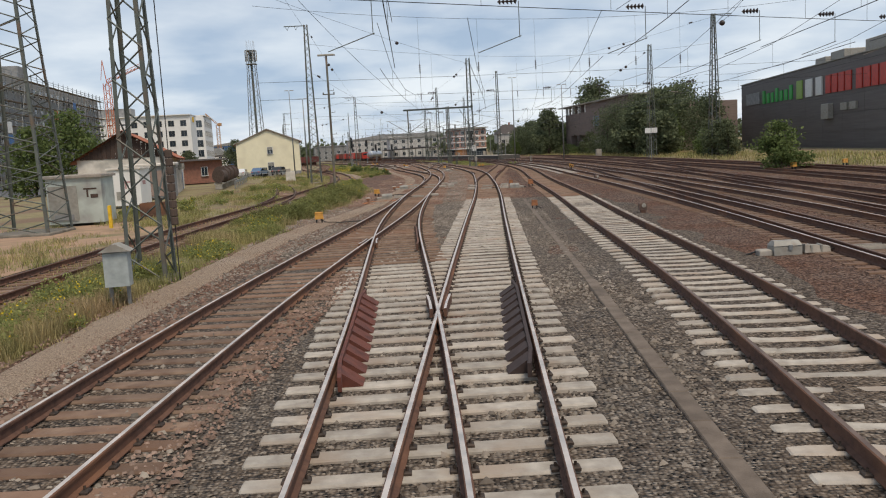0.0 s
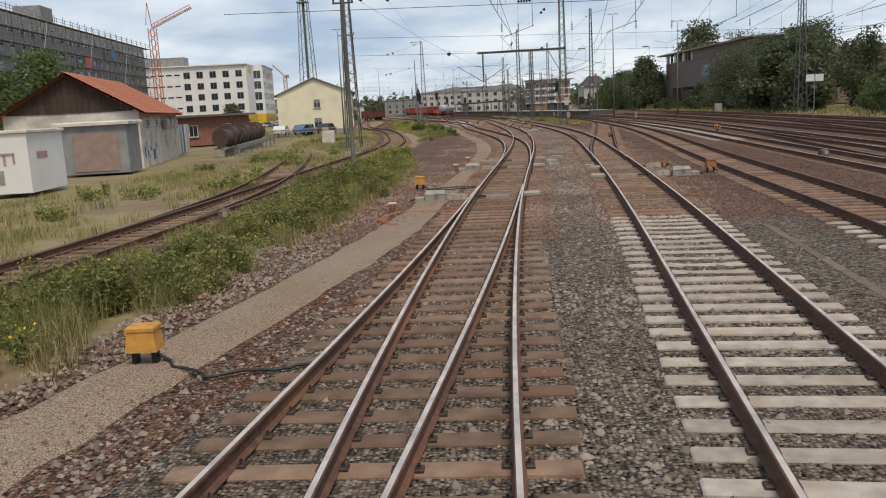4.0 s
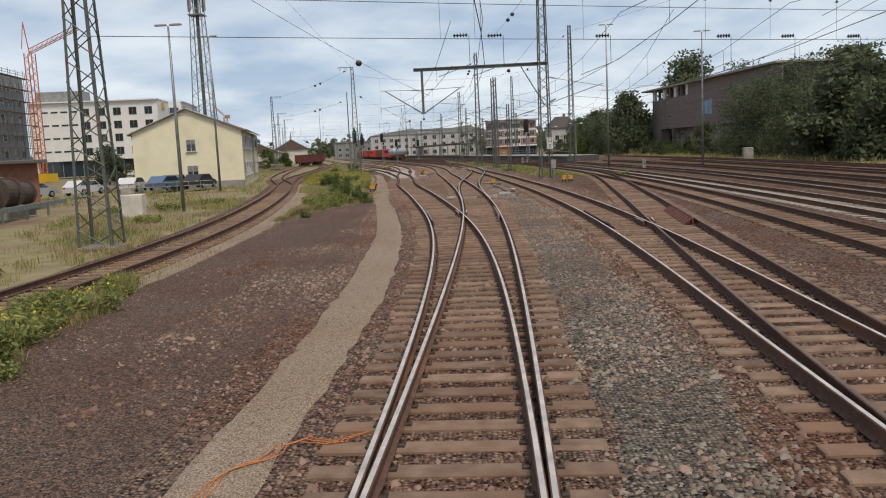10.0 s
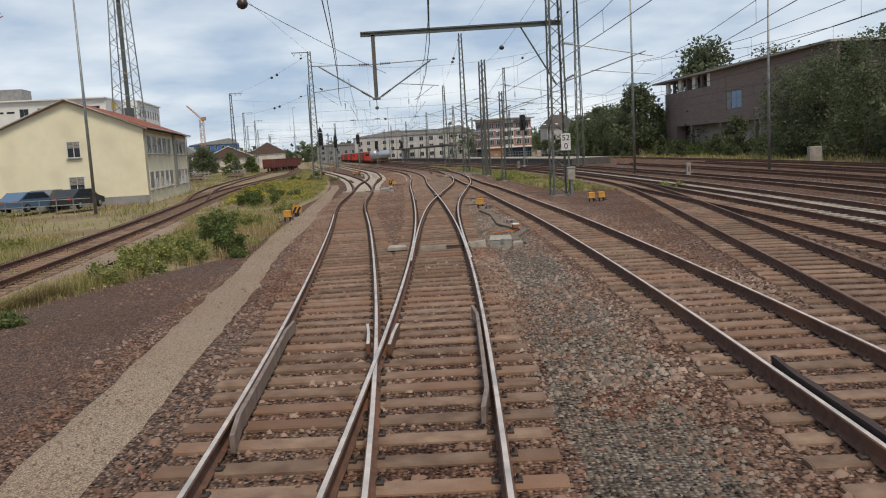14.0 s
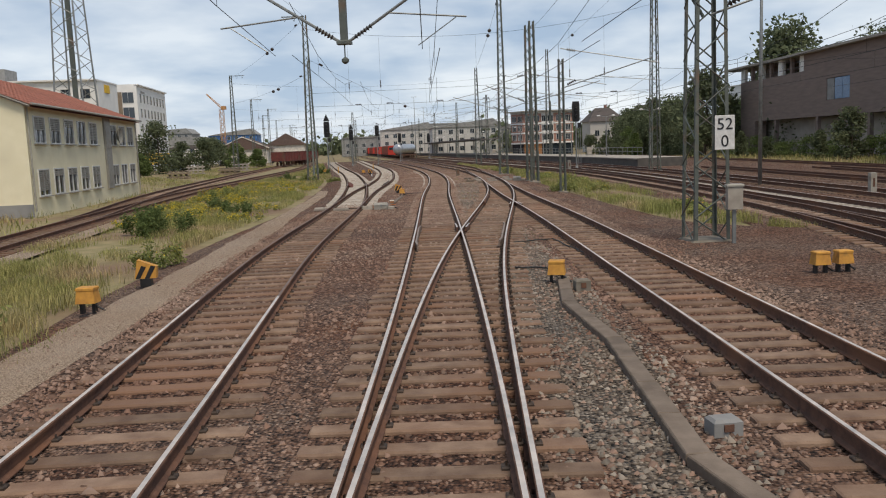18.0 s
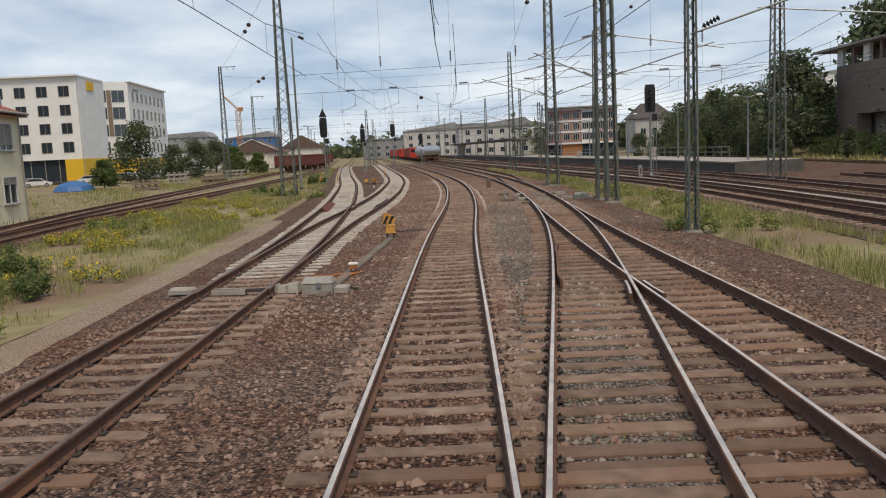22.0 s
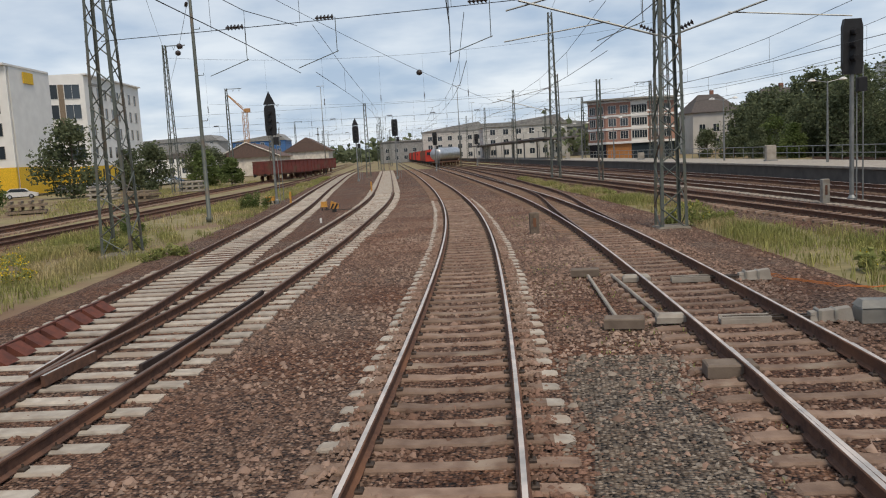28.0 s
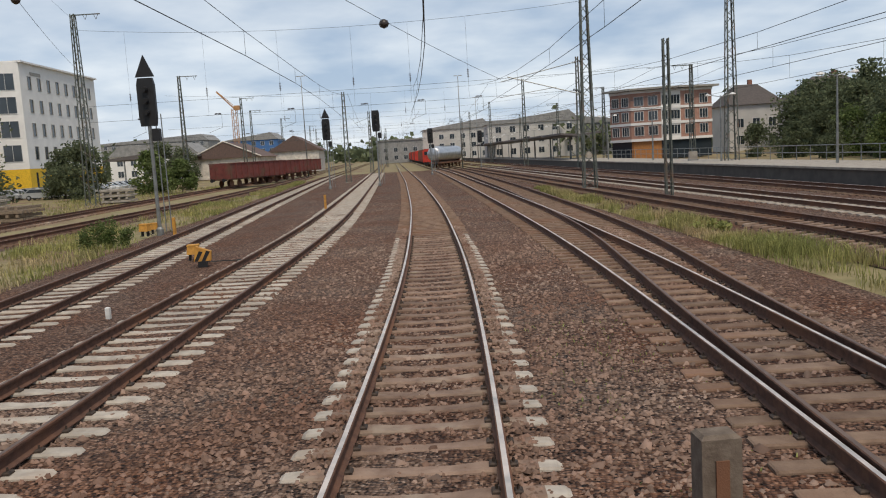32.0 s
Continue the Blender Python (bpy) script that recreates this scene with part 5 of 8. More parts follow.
part("vent_grille", Geo().box((-0.3, -2.12, 0.6), (0.6, 0.05, 0.6)).box((-0.3, -2.15, 0.72), (0.5, 0.02, 0.05)).box((-0.3, -2.15, 0.55), (0.5, 0.02, 0.05)), GREYP, wb)
part("scrawl", Geo().box((0.2, -2.115, 1.6), (0.7, 0.01, 0.12)).box((0.1, -2.115, 1.35), (0.12, 0.01, 0.5)).box((0.5, -2.115, 1.4), (0.1, 0.01, 0.45)).box((1.16, -0.6, 1.5), (0.01, 1.2, 0.3)), OFFPINK, wb)
kc = thing("transformer_kiosk", "pale green and white transformer kiosk with painted scrawls", "kiosk", at=pose(-20.3, 45.6, 0.1, 0, 0, 6))
part("wall_block", Geo().box((0, 0, 1.15), (2.9, 2.3, 2.5), cut=0.04), material("pale_green_kiosk", (0.5, 0.55, 0.5), 0.8, 0, (0.4, 0.44, 0.4), 1.5, spots=(0.3, 0.3, 0.28), spot_scale=0.8), kc)
part("roof_slab", Geo().box((0, 0, 2.46), (3.15, 2.6, 0.18), cut=0.05), PALEC, kc)
part("double_door", Geo().box((-0.6, -1.17, 1.0), (1.5, 0.05, 1.9)).box((-0.6, -1.2, 1.0), (0.04, 0.02, 1.9)), GREYP, kc)
part("vent", Geo().box((-0.6, -1.2, 0.25), (1.0, 0.04, 0.3)), GREYW, kc)
part("scrawl", Geo().box((0.85, -1.16, 1.75), (0.7, 0.012, 0.08)).box((0.7, -1.16, 1.5), (0.1, 0.012, 0.4)).box((1.05, -1.16, 1.35), (0.4, 0.012, 0.2)), GABLE, kc, "brown painted scrawl")

# low brick stores beside the cable yard
lb = thing("brick_store", "low red brick store with a flat dark roof", "shed")
facade(lb, (-47, 112), (-33.5, 124), 0.0, 3.3, 4, (1.7,), (1.0, 1.3), BRICK)
solid_behind(lb, (-47, 112), (-33.5, 124), 7, 0.0, 3.25, BRICK)
mm, ll = wall_frame((-47, 112), (-33.5, 124))
part("roof_slab", Geo().box((ll / 2, 3.4, 3.42), (ll + 1.0, 8.6, 0.24), cut=0.05), DARKC, lb, place=mm)

# white hotel block with yellow base
ht = thing("white_hotel", "white five-storey hotel with dark windows and yellow base panels", "hotel")
A0, A1 = (-116.0, 272.0), (-84.2, 277.0)
facade(ht, A0, A1, 4.4, 19.4, 8, (6.6, 10.0, 13.3, 16.7), (1.9, 1.9), WHITE, bars=1, margin=2.3, sill=False, frame_mat=GREYP, skip=[(i, k) for i in range(3) for k in range(4)])
m3, l3 = wall_frame(A0, A1)
for k in range(4):
    for i in range(5):
        part("slit_window", Geo().box((1.6 + i * 2.4, -0.01, 6.9 + 3.36 * k), (1.7, 0.08, 0.42)), PANE, ht, place=m3)
part("glass_front", Geo().box((l3 / 2, 0.7, 2.4), (l3 - 3, 0.1, 4.0)), PANE, ht, place=m3)
for i in range(12):
    part("mullion", Geo().box((2 + i * (l3 - 4) / 11, 0.55, 2.4), (0.12, 0.14, 4.0)), GREYP, ht, place=m3)
part("yellow_corner", Geo().box((l3 - 1.6, 0.1, 2.4), (3.2, 0.5, 4.0)), BYELLOW, ht, place=m3)
ms3, ls3 = wall_frame(A1, (A1[0] - 13.8 * 0.155, A1[1] + 13.8 * 0.988))
part("roof_panel", Geo().box((6.5, -0.12, 18.0), (3.2, 0.12, 1.7)), BYELLOW, ht, "plain yellow sign panel", place=ms3)
part("yellow_base", Geo().box((7.2, -0.05, 2.3), (13, 0.1, 4.2)), BYELLOW, ht, place=ms3)
solid_behind(ht, A0, A1, 13, 0.3, 19.35, WHITE, inset=0.9)
part("parapet", Geo().box((l3 / 2, 6.5, 19.5), (l3 + 0.2, 14.4, 0.3)), WHITE, ht, place=m3)
part("roof_plant", Geo().box((7, 6, 21.0), (12, 6, 3.0)), GREYW, ht, place=m3)
B0, B1, B2 = (-93.3, 297.5), (-86.6, 301.2), (-91.8, 330)
facade(ht, B1, B2, 4.2, 20.2, 8, (6.6, 10.2, 13.8, 17.3), (1.15, 2.0), WHITE, bars=0, margin=3.0, sill=False, frame_mat=GREYP)
facade(ht, B0, B1, 4.2, 20.2, 2, (6.6, 10.2, 13.8, 17.3), (2.5, 2.5), WHITE, bars=1, sill=False)
solid_behind(ht, B1, B2, 18, 0.3, 20.1, WHITE, inset=0.9)
m4, l4 = wall_frame(B1, B2)
part("roof_slab", Geo().box((l4 / 2, 9, 20.3), (l4 + 0.3, 19, 0.25)), WHITE, ht, place=m4)
part("yellow_base", Geo().box((l4 / 2, 0.2, 2.2), (l4, 0.4, 4.0)), BYELLOW, ht, "bright yellow base panels", place=m4)
for i in range(9):
    part("slot_window", Geo().box((2.2 + i * 3.0, -0.02, 2.2), (0.6, 0.06, 2.8)), PANE, ht, place=m4)
m5, l5 = wall_frame(B0, B1)
part("yellow_base", Geo().box((l5 / 2, 0.2, 2.2), (l5, 0.4, 4.0)), BYELLOW, ht, place=m5)
part("brown_panel", Geo().box((l5 / 2, -0.06, 13.8), (0.9, 0.08, 9.5)), WOOD, ht, "brown cladding strip between windows", place=m5)
part("sign_bar", Geo().box((l4 * 0.18, -0.05, 18.8), (3.5, 0.06, 0.5)), GREYP, ht, place=m4)

# building wrapped in scaffolding, and the crane
sb = thing("scaffolded_building", "grey concrete building shell wrapped in steel scaffolding", "building site")
S0, S1 = (-84.5, 150), (-101, 244)
SHELL = material("pale_grey_shell_concrete", (0.36, 0.37, 0.38), 0.9, 0, (0.33, 0.325, 0.31), 0.8, 0.1, 30)
facade(sb, S0, S1, 0, 22.6, 20, (2.6, 6.2, 9.8, 13.4, 17.0, 20.4), (2.1, 1.9), SHELL, bars=0, sill=False)
solid_behind(sb, S0, S1, 14, 0, 22.5, SHELL)
ms, ls = wall_frame(S0, S1)
sc = thing("scaffold", "steel pipe scaffold with plank decks in front of the shell", "scaffold", at=ms)
for i in range(24):
    g = Geo()
    for y in (-0.6, -1.7):
        g.tube((i * ls / 23, y, 0), (i * ls / 23, y, 23.9), 0.06, n=4)
    part("upright", g, POLEG, sc)
for k in range(9):
    z = 2.4 + k * 2.5
    part("deck", Geo().box((ls / 2, -1.15, z), (ls, 1.2, 0.08)), WOOD, sc)
    part("guard_rail", Geo().box((ls / 2, -1.72, z + 1.0), (ls, 0.06, 0.07)).box((ls / 2, -1.72, z + 0.5), (ls, 0.06, 0.07)), POLEG, sc)
part("brace", Geo().line([(i * ls / 23, -1.75, (0 if i % 2 else 22)) for i in range(0, 24, 3)], 0.05, 4), POLEG, sc)
for x, z, mt in ((12, 12, FRAMEW), (12, 9.5, BLUE), (30, 11, FRAMEW), (45, 16, RED), (62, 19, BLUE)):
    part("banner", Geo().box((x, -1.85, z), (2.6, 0.04, 2.2)), mt, sc)
part("roof_hut", Geo().box((ls * 0.33, 3, 24.2), (6, 5, 3.2)), GREYW, sb, place=ms)
cn = thing("tower_crane", "orange and white tower crane with a raised jib", "crane", at=Matrix.Translation((-94.6, 236.5, 0)))
ORANGE = material("crane_orange", (0.6, 0.17, 0.06), 0.6)
g = Geo()
cat = lattice(g, 27, 1.6, 1.6, 0.1, 0.06, 22)
part("tower_bracing", g, ORANGE, cn)
for i in range(4):
    part("tower_leg", Geo().tube(cat(i, 0), cat(i, 1), 0.11, n=5), ORANGE, cn)
j = Geo()
for s in (-0.5, 0.5):
    j.tube((0, s, 27), (11, s, 31.5), 0.09, n=4)
    for i in range(10):
        j.tube((i * 1.1, s, 27 + i * 0.45), (i * 1.1 + 1.0, 0, 28.2 + i * 0.42), 0.05, n=4)
j.tube((0, 0, 28), (10.6, 0, 32.3), 0.09, n=4)
part("jib", j, ORANGE, cn)
part("mast_head", Geo().tube((0, 0, 27), (-0.8, 0, 33.5), 0.12, n=5).tube((-0.8, 0, 33.5), (-1.6, 0, 28), 0.08, n=5), ORANGE, cn)
part("ballast_base", Geo().box((0, 0, 0.8), (4.5, 4.5, 1.8)), BYELLOW, cn)

# dark store on the far side of the yard
ds = thing("dark_store", "long dark brown clad store with coloured sign panels", "shop building")
D0, D1 = (67.6, 186), (56.5, 70)
md, ld = wall_frame(D0, D1)
for i in range(14):
    for k in range(5):
        part("cladding_panel", Geo().box(((i + 0.5) * ld / 14, 0.15, -0.3 + (k + 0.5) * 2.75), (ld / 14 - 0.04, 0.3, 2.71)), DARKC, ds, place=md)
solid_behind(ds, D0, D1, 40, -0.4, 13.3, DARKC, inset=0.4)
part("roof_edge", Geo().box((ld / 2, 0.1, 13.55), (ld + 0.4, 0.6, 0.16)), GREYP, ds, place=md)
for x, w, h, mt, nm in ((9.5, 10, 2.4, GREYW, "dark_badge"), (39.0, 2.8, 3.2, material("pale_green_sign", (0.3, 0.45, 0.12), 0.6), "panel"), (43.8, 3.2, 3.0, FRAMEW, "panel"), (48.6, 2.8, 3.0, FRAMEW, "panel")):
    part("sign_" + nm, Geo().box((x, -0.1, 10.0), (w, 0.2, h)), mt, ds, place=md)
for i in range(7):
    part("sign_letter_bar", Geo().box((17.5 + i * 2.8, -0.1, 9.6 + 0.3 * (i % 3 == 0)), (1.5, 0.2, 1.9 + 0.7 * (i % 3 == 0))), GREEN, ds, place=md)
for i in range(10):
    part("sign_letter_bar", Geo().box((52.8 + i * 2.75 + (1.2 if i > 3 else 0), -0.1, 10.0), (2.1, 0.2, 2.9)), RED, ds, place=md)
for x in (53,):
    part("air_vent", Geo().box((x, -0.4, 5.7), (3.2, 0.8, 2.4), cut=0.1).box((x + 6.5, -0.15, 6.2), (2.6, 0.3, 1.1)).box((x + 10, -0.15, 6.2), (2.4, 0.3, 1.1)), GREYP, ds, place=md)
for x, w, h in ((36, 5, 2.2), (44, 6, 2.6), (60, 9, 3.0), (28, 3, 1.2)):
    part("roof_plant", Geo().box((x, 7, 13.4 + h / 2), (w, 5, h), cut=0.1), GREYP, ds, place=md)

d2 = thing("brick_clubhouse", "dark brown brick clubhouse with roof terrace and blue window", "building")
DBRICK = material("dark_brown_brick", (0.235, 0.18, 0.155), 0.85, 0, (0.185, 0.14, 0.122), 0.9, 0.15, 30, stretch=(0.6, 0.6, 4))
C0, C1 = (36.9, 245.0), (43.6, 188.0)
mc2, lc2 = wall_frame(C0, C1)
part("wall", wall_with_holes(mc2, lc2, 4.9, 11.0, [(29.2, 8.2, 5.4, 2.7)]), DBRICK, d2, place=mc2)
for x, mt, nm in ((27.3, GREYW, "shutter"), (29.2, BLUE, "pane"), (31.0, BLUE, "pane")):
    part("window_" + nm, Geo().box((x, 0.12, 8.2), (1.72, 0.08, 2.6), cut=0.02), mt if mt is not BLUE else material("pale_blue_glazing", (0.16, 0.26, 0.42), 0.25), d2, place=mc2)
part("parapet_wall", Geo().box((lc2 / 2 + 10.2, 0.2, 12.15), (lc2 - 20.4, 0.35, 2.3)), DBRICK, d2, place=mc2)
part("lower_wall", Geo().box((lc2 / 2, 2.6, 2.3), (lc2, 0.3, 5.2)), material("pale_brown_plaster", (0.42, 0.38, 0.34), 0.9, 0, (0.33, 0.3, 0.265), 0.8), d2, place=mc2)
part("corner_wall", Geo().box((2.6, 0.9, 2.3), (5.2, 1.8, 5.2)), DBRICK, d2, place=mc2)
for x in (12, 24, 36, 44):
    part("pillar", Geo().box((x, 0.3, 2.3), (0.5, 0.5, 5.2)), DBRICK, d2, place=mc2)
part("rear_body", Geo().box((lc2 / 2, 14, 5.4), (lc2 - 0.1, 22, 10.7)), DBRICK, d2, place=mc2)
part("terrace_wall", Geo().box((lc2 / 2, 8, 12.0), (lc2 - 2, 9, 2.2)), DBRICK, d2, place=mc2)
for i in range(7):
    part("terrace_column", Geo().box((0.5 + i * 3.2, 0.35, 12.05), (0.55 if i % 2 else 1.4, 0.45, 2.1)), DBRICK if i % 2 else WHITE, d2, place=mc2)
part("roof_slab", Geo().box((lc2 / 2 - 2.2, 5, 13.25), (lc2 + 5, 12, 0.3)), PALEC, d2, "pale flat roof slab", place=mc2)
part("service_door", Geo().box((16.5, 2.4, 1.4), (1.4, 0.1, 2.6)), GREYP, d2, place=mc2)

# station: brick building, far rows, canopies
bb = thing("brick_office", "curved red brick and white banded office building", "office building")
OFFICE = material("pale_red_office_brick", (0.4, 0.23, 0.175), 0.9, 0, (0.31, 0.175, 0.135), 2)
BB = [(1.5, 322), (4.5, 318.8), (9.0, 318.0), (12, 318.5), (17, 320.5)]
for i in range(4):
    facade(bb, BB[i], BB[i + 1], 3.0, 10.6, 2, (4.4, 6.7, 9.0), (1.4, 1.4), OFFICE if i != 2 else WHITE, bars=2, sill=False)
    mb, lb_ = wall_frame(BB[i], BB[i + 1])
    part("ground_floor", Geo().box((lb_ / 2, 0.4, 1.6), (lb_, 0.3, 3.2)), material("orange_shopfront", (0.5, 0.22, 0.07), 0.7) if i == 1 else PANE, bb, place=mb)
    for z in (3.0, 5.5, 7.85, 10.45):
        part("white_band", Geo().box((lb_ / 2, -0.05, z), (lb_ + 0.1, 0.16, 0.4)), WHITE, bb, place=mb)
    part("roof_edge", Geo().box((lb_ / 2, 2, 10.85), (lb_ + 1.5, 6, 0.3)), GREYP, bb, place=mb)
part("rear_body", Geo().box((9.5, 328, 5.0), (14, 13, 10.0)), BRICK, bb)
part("roof_storey", Geo().box((10, 329, 10.9), (8, 7, 0.8)), WHITE, bb)
fr = random.Random(12)
TOWN = material("pale_grey_town_plaster", (0.52, 0.505, 0.48), 0.9, 0, (0.43, 0.42, 0.4), 0.4)
for x, y, w, d, h, mt, lab in ((-14, 420, 26, 14, 10, TOWN, "white station-side apartment building with flat roof"), (2, 430, 26, 16, 9, GREYW, "grey office block behind the station"), (44, 392, 26, 15, 8, BRICK, "red-roofed brick apartment house"), (-42, 470, 24, 14, 11, TOWN, "white town house by the tracks"), (-66, 520, 30, 14, 9, GREYW, "grey warehouse by the tracks"),
                               (-20, 520, 40, 16, 14, TOWN, "pale apartment row behind the station"), (-118, 400, 24, 14, 7, WHITE, "white commercial block far behind the yard"), (-137, 520, 24, 20, 13, BLUE, "blue glazed office block far behind the yard"), (-205, 560, 60, 24, 16, GREYW, "grey far industrial hall"),
                               (78, 330, 30, 18, 16, WHITE, "white house on the slope with brown roof")):
    hb = thing("town_building", lab, "building", "far town buildings", at=pose(x, y, 0, 0, 0, 10))
    part("rear_body", Geo().box((0, d / 2, h / 2), (w, d - 1, h)), mt, hb)
    rows_ = [2.2 + 3.1 * k for k in range(int(h / 3.2))]
    facade(hb, (-w / 2, -0.4), (w / 2, -0.4), 0, h, int(w / 4), rows_, (1.6, 1.7), mt, bars=1, sill=False)
    part("roof", Geo().prism([(-w / 2 - 0.4, h), (w / 2 + 0.4, h), (w / 2 - 3, h + (3 if fr.random() < 0.5 else 0.6)), (-w / 2 + 3, h + (3 if fr.random() < 0.5 else 0.6))], -0.8, d), OLDTILE if mt is BRICK else GREYW, hb)

SLATE = material("dark_slate_roof", (0.1, 0.085, 0.078), 0.85, 0, (0.07, 0.06, 0.056), 3)


def hip_house(x, y, w, d, eaves, ridge, rz, label):
    th = thing("hip_roofed_house", label, "house", "houses on the slope", at=pose(x, y, 0, 0, 0, rz))
    part("rear_body", Geo().box((0, d / 2, eaves / 2), (w - 0.1, d - 0.7, eaves)), TOWN, th)
    facade(th, (-w / 2, 0), (w / 2, 0), 0, eaves, max(3, int(w / 3)), [2.0 + 3.0 * k for k in range(int(eaves / 3))], (1.3, 1.6), TOWN, sill=False)
    o, m_ = 0.5, w * 0.22
    part("roof", Geo().add([(-w / 2 - o, -o, eaves), (w / 2 + o, -o, eaves), (w / 2 + o, d + o, eaves), (-w / 2 - o, d + o, eaves), (-m_, d / 2, ridge), (m_, d / 2, ridge)], [(0, 1, 5, 4), (1, 2, 5), (2, 3, 4, 5), (3, 0, 4), (3, 2, 1, 0)]), SLATE, th)
    part("chimney", Geo().box((m_ * 0.5, d / 2 + 0.8, ridge), (0.7, 0.7, 1.8)), BRICK, th)


hip_house(28.0, 340, 9.5, 10, 8.2, 12.0, 8, "pale house with a brown hipped roof above the platforms")
hip_house(38.5, 326, 12, 12, 7.8, 11.8, 8, "larger pale house with a dark hipped roof among trees")
# a second crane far beyond the sheds
c2 = thing("tower_crane", "pale orange far tower crane with a steep jib", "crane", at=Matrix.Translation((-138, 509, 0)))
ORANGE2 = material("faded_crane_orange", (0.5, 0.27, 0.12), 0.7)
g = Geo()
cat = lattice(g, 26, 1.8, 1.8, 0.1, 0.07, 20)
part("tower_bracing", g, ORANGE2, c2)
for i in range(4):
    part("tower_leg", Geo().tube(cat(i, 0), cat(i, 1), 0.13, n=5), ORANGE2, c2)
part("jib", Geo().tube((0, -0.5, 26), (-7, -0.5, 33), 0.16, n=5).tube((0, 0.5, 26), (-7, 0.5, 33), 0.16, n=5).tube((-0.4, 0, 27.4), (-7, 0, 33.4), 0.14, n=5), ORANGE2, c2)
part("cab", Geo().box((1.2, 0, 26.2), (2.2, 1.6, 1.8), cut=0.1), ORANGE2, c2)

# goods sheds on the left, far
gs = thing("goods_shed", "old brick goods shed with a brown gabled roof", "shed", at=pose(-84, 372, 0, 0, 0, 12))
part("wall_block", Geo().box((0, 8, 2.4), (15, 30, 4.8)), OLDWALL, gs)
part("roof", Geo().prism([(-8.4, 4.6), (8.4, 4.6), (0, 8.4)], -7.6, 24), OLDTILE, gs)
part("gable_trim", Geo().tube((-8.3, -7.65, 4.7), (0, -7.65, 8.45), 0.15, n=4).tube((8.3, -7.65, 4.7), (0, -7.65, 8.45), 0.15, n=4), OLDWALL, gs)
br = thing("brick_depot", "tall brick depot with a steep brown roof", "shed", at=pose(-79, 405, 0, 0, 0, 12))
part("wall_block", Geo().box((0, 8, 3.0), (13, 20, 6.0)), OLDWALL, br)
part("roof", Geo().prism([(-7.4, 5.8), (7.4, 5.8), (0, 10.0)], -2.6, 18.6), OLDTILE, br)
cnp = thing("loading_canopy", "dark open loading canopy on thin posts", "canopy", at=pose(-93, 352, 0, 0, 0, 12))
part("roof", Geo().prism([(-9, 5.2), (-9, 5.5), (0, 6.4), (8, 5.7), (8, 5.4)], -6, 10), DARKC, cnp)
for i in range(5):
    part("post", Geo().box((-8.5 + i * 4, -5.5, 2.6), (0.25, 0.25, 5.3)), POLEG, cnp)

# ---- platforms ----
PLE = lambda y: WAY["E2"].x(y) + 2.3
pf = thing("platform", "long pale platform with a grey edge wall", "platform", kind="structure")
g = Geo()
ys = list(range(200, 560, 6))
for y in ys:
    x = PLE(y)
    g.v += [(x, y, -0.2), (x, y, 0.72), (x - 0.12, y, 0.74), (x - 0.12, y, 0.86), (x + 0.8, y, 0.88), (x + 5.2, y, 0.88), (x + 5.2, y, -0.2)]
for r in range(len(ys) - 1):
    for i in range(6):
        g.f.append((r * 7 + i, r * 7 + 7 + i, r * 7 + 8 + i, r * 7 + 1 + i))
        g.s.append(0 if i < 2 else 1)
g.f += [tuple(range(6, -1, -1))]
g.s += [0]
part("platform_body", g, [material("dark_platform_wall", (0.12, 0.11, 0.1), 0.9, 0, (0.08, 0.075, 0.07), 1.5), PALEC], pf)
for y in range(204, 420, 17):
    x = PLE(y) + 2.6
    lp = thing("platform_lamp", "slim platform lamp with a shallow white head", "lamp post", "platform lamps", at=pose(x, y, 0.88))
    part("shaft", Geo().turn((0, 0, 0), [(0.09, 0), (0.07, 2.5), (0.045, 5.2)], 8), POLEG, lp)
    for s in (-1, 1):
        part("arm", Geo().tube((0, 0, 5.1), (s * 0.9, 0, 5.3), 0.03, n=5), POLEG, lp)
        part("lamp_head", Geo().turn((s * 0.95, 0, 5.25), [(0.05, 0.14), (0.2, 0.08), (0.27, -0.02), (0.1, -0.05)], 10), FRAMEW, lp)
for y in range(310, 430, 15):
    x = PLE(y) + 2.6
    cp = thing("platform_canopy", "dark flat platform canopy bay on steel posts", "canopy", "platform canopies", at=pose(x, y, 0.88, 0, 0, 11))
    part("roof", Geo().prism([(-2.9, 3.5), (0, 3.2), (2.9, 3.5), (2.9, 3.75), (0, 3.5), (-2.9, 3.75)], -7.4, 7.4), DARKC, cp)
    part("post", Geo().box((0, 0, 1.6), (0.24, 0.24, 3.3)), POLEG, cp)
for y in range(214, 302, 4):
    xa, xb = PLE(y) + 5.0, PLE(y + 4) + 5.0
    pr_ = thing("platform_railing", "thin grey tube railing section on the platform edge", "railing", "platform railings", kind="", at=pose(xa, y, 0.88))
    for z in (0.5, 1.0):
        part("rail_tube", Geo().tube((0, 0, z), (xb - xa, 4, z), 0.03, n=5), POLEG, pr_)
    for k in (0.02, 0.5):
        part("post", Geo().tube(((xb - xa) * k, 4 * k, 0), ((xb - xa) * k, 4 * k, 1.0), 0.03, n=5), POLEG, pr_)
for y, s in ((230, 0.6), (262, 0.4), (300, 0.5)):
    kx = PLE(y) + 2.9
    kk = thing("platform_box", "pale grey equipment box on the platform", "cabinet", at=pose(kx, y, 0.88))
    part("body", Geo().box((0, 0, s), (0.7, 0.6, s * 2), cut=0.04), PALEC, kk)
    part("plinth", Geo().box((0, 0, 0.05), (0.85, 0.75, 0.12)), GREYW, kk)

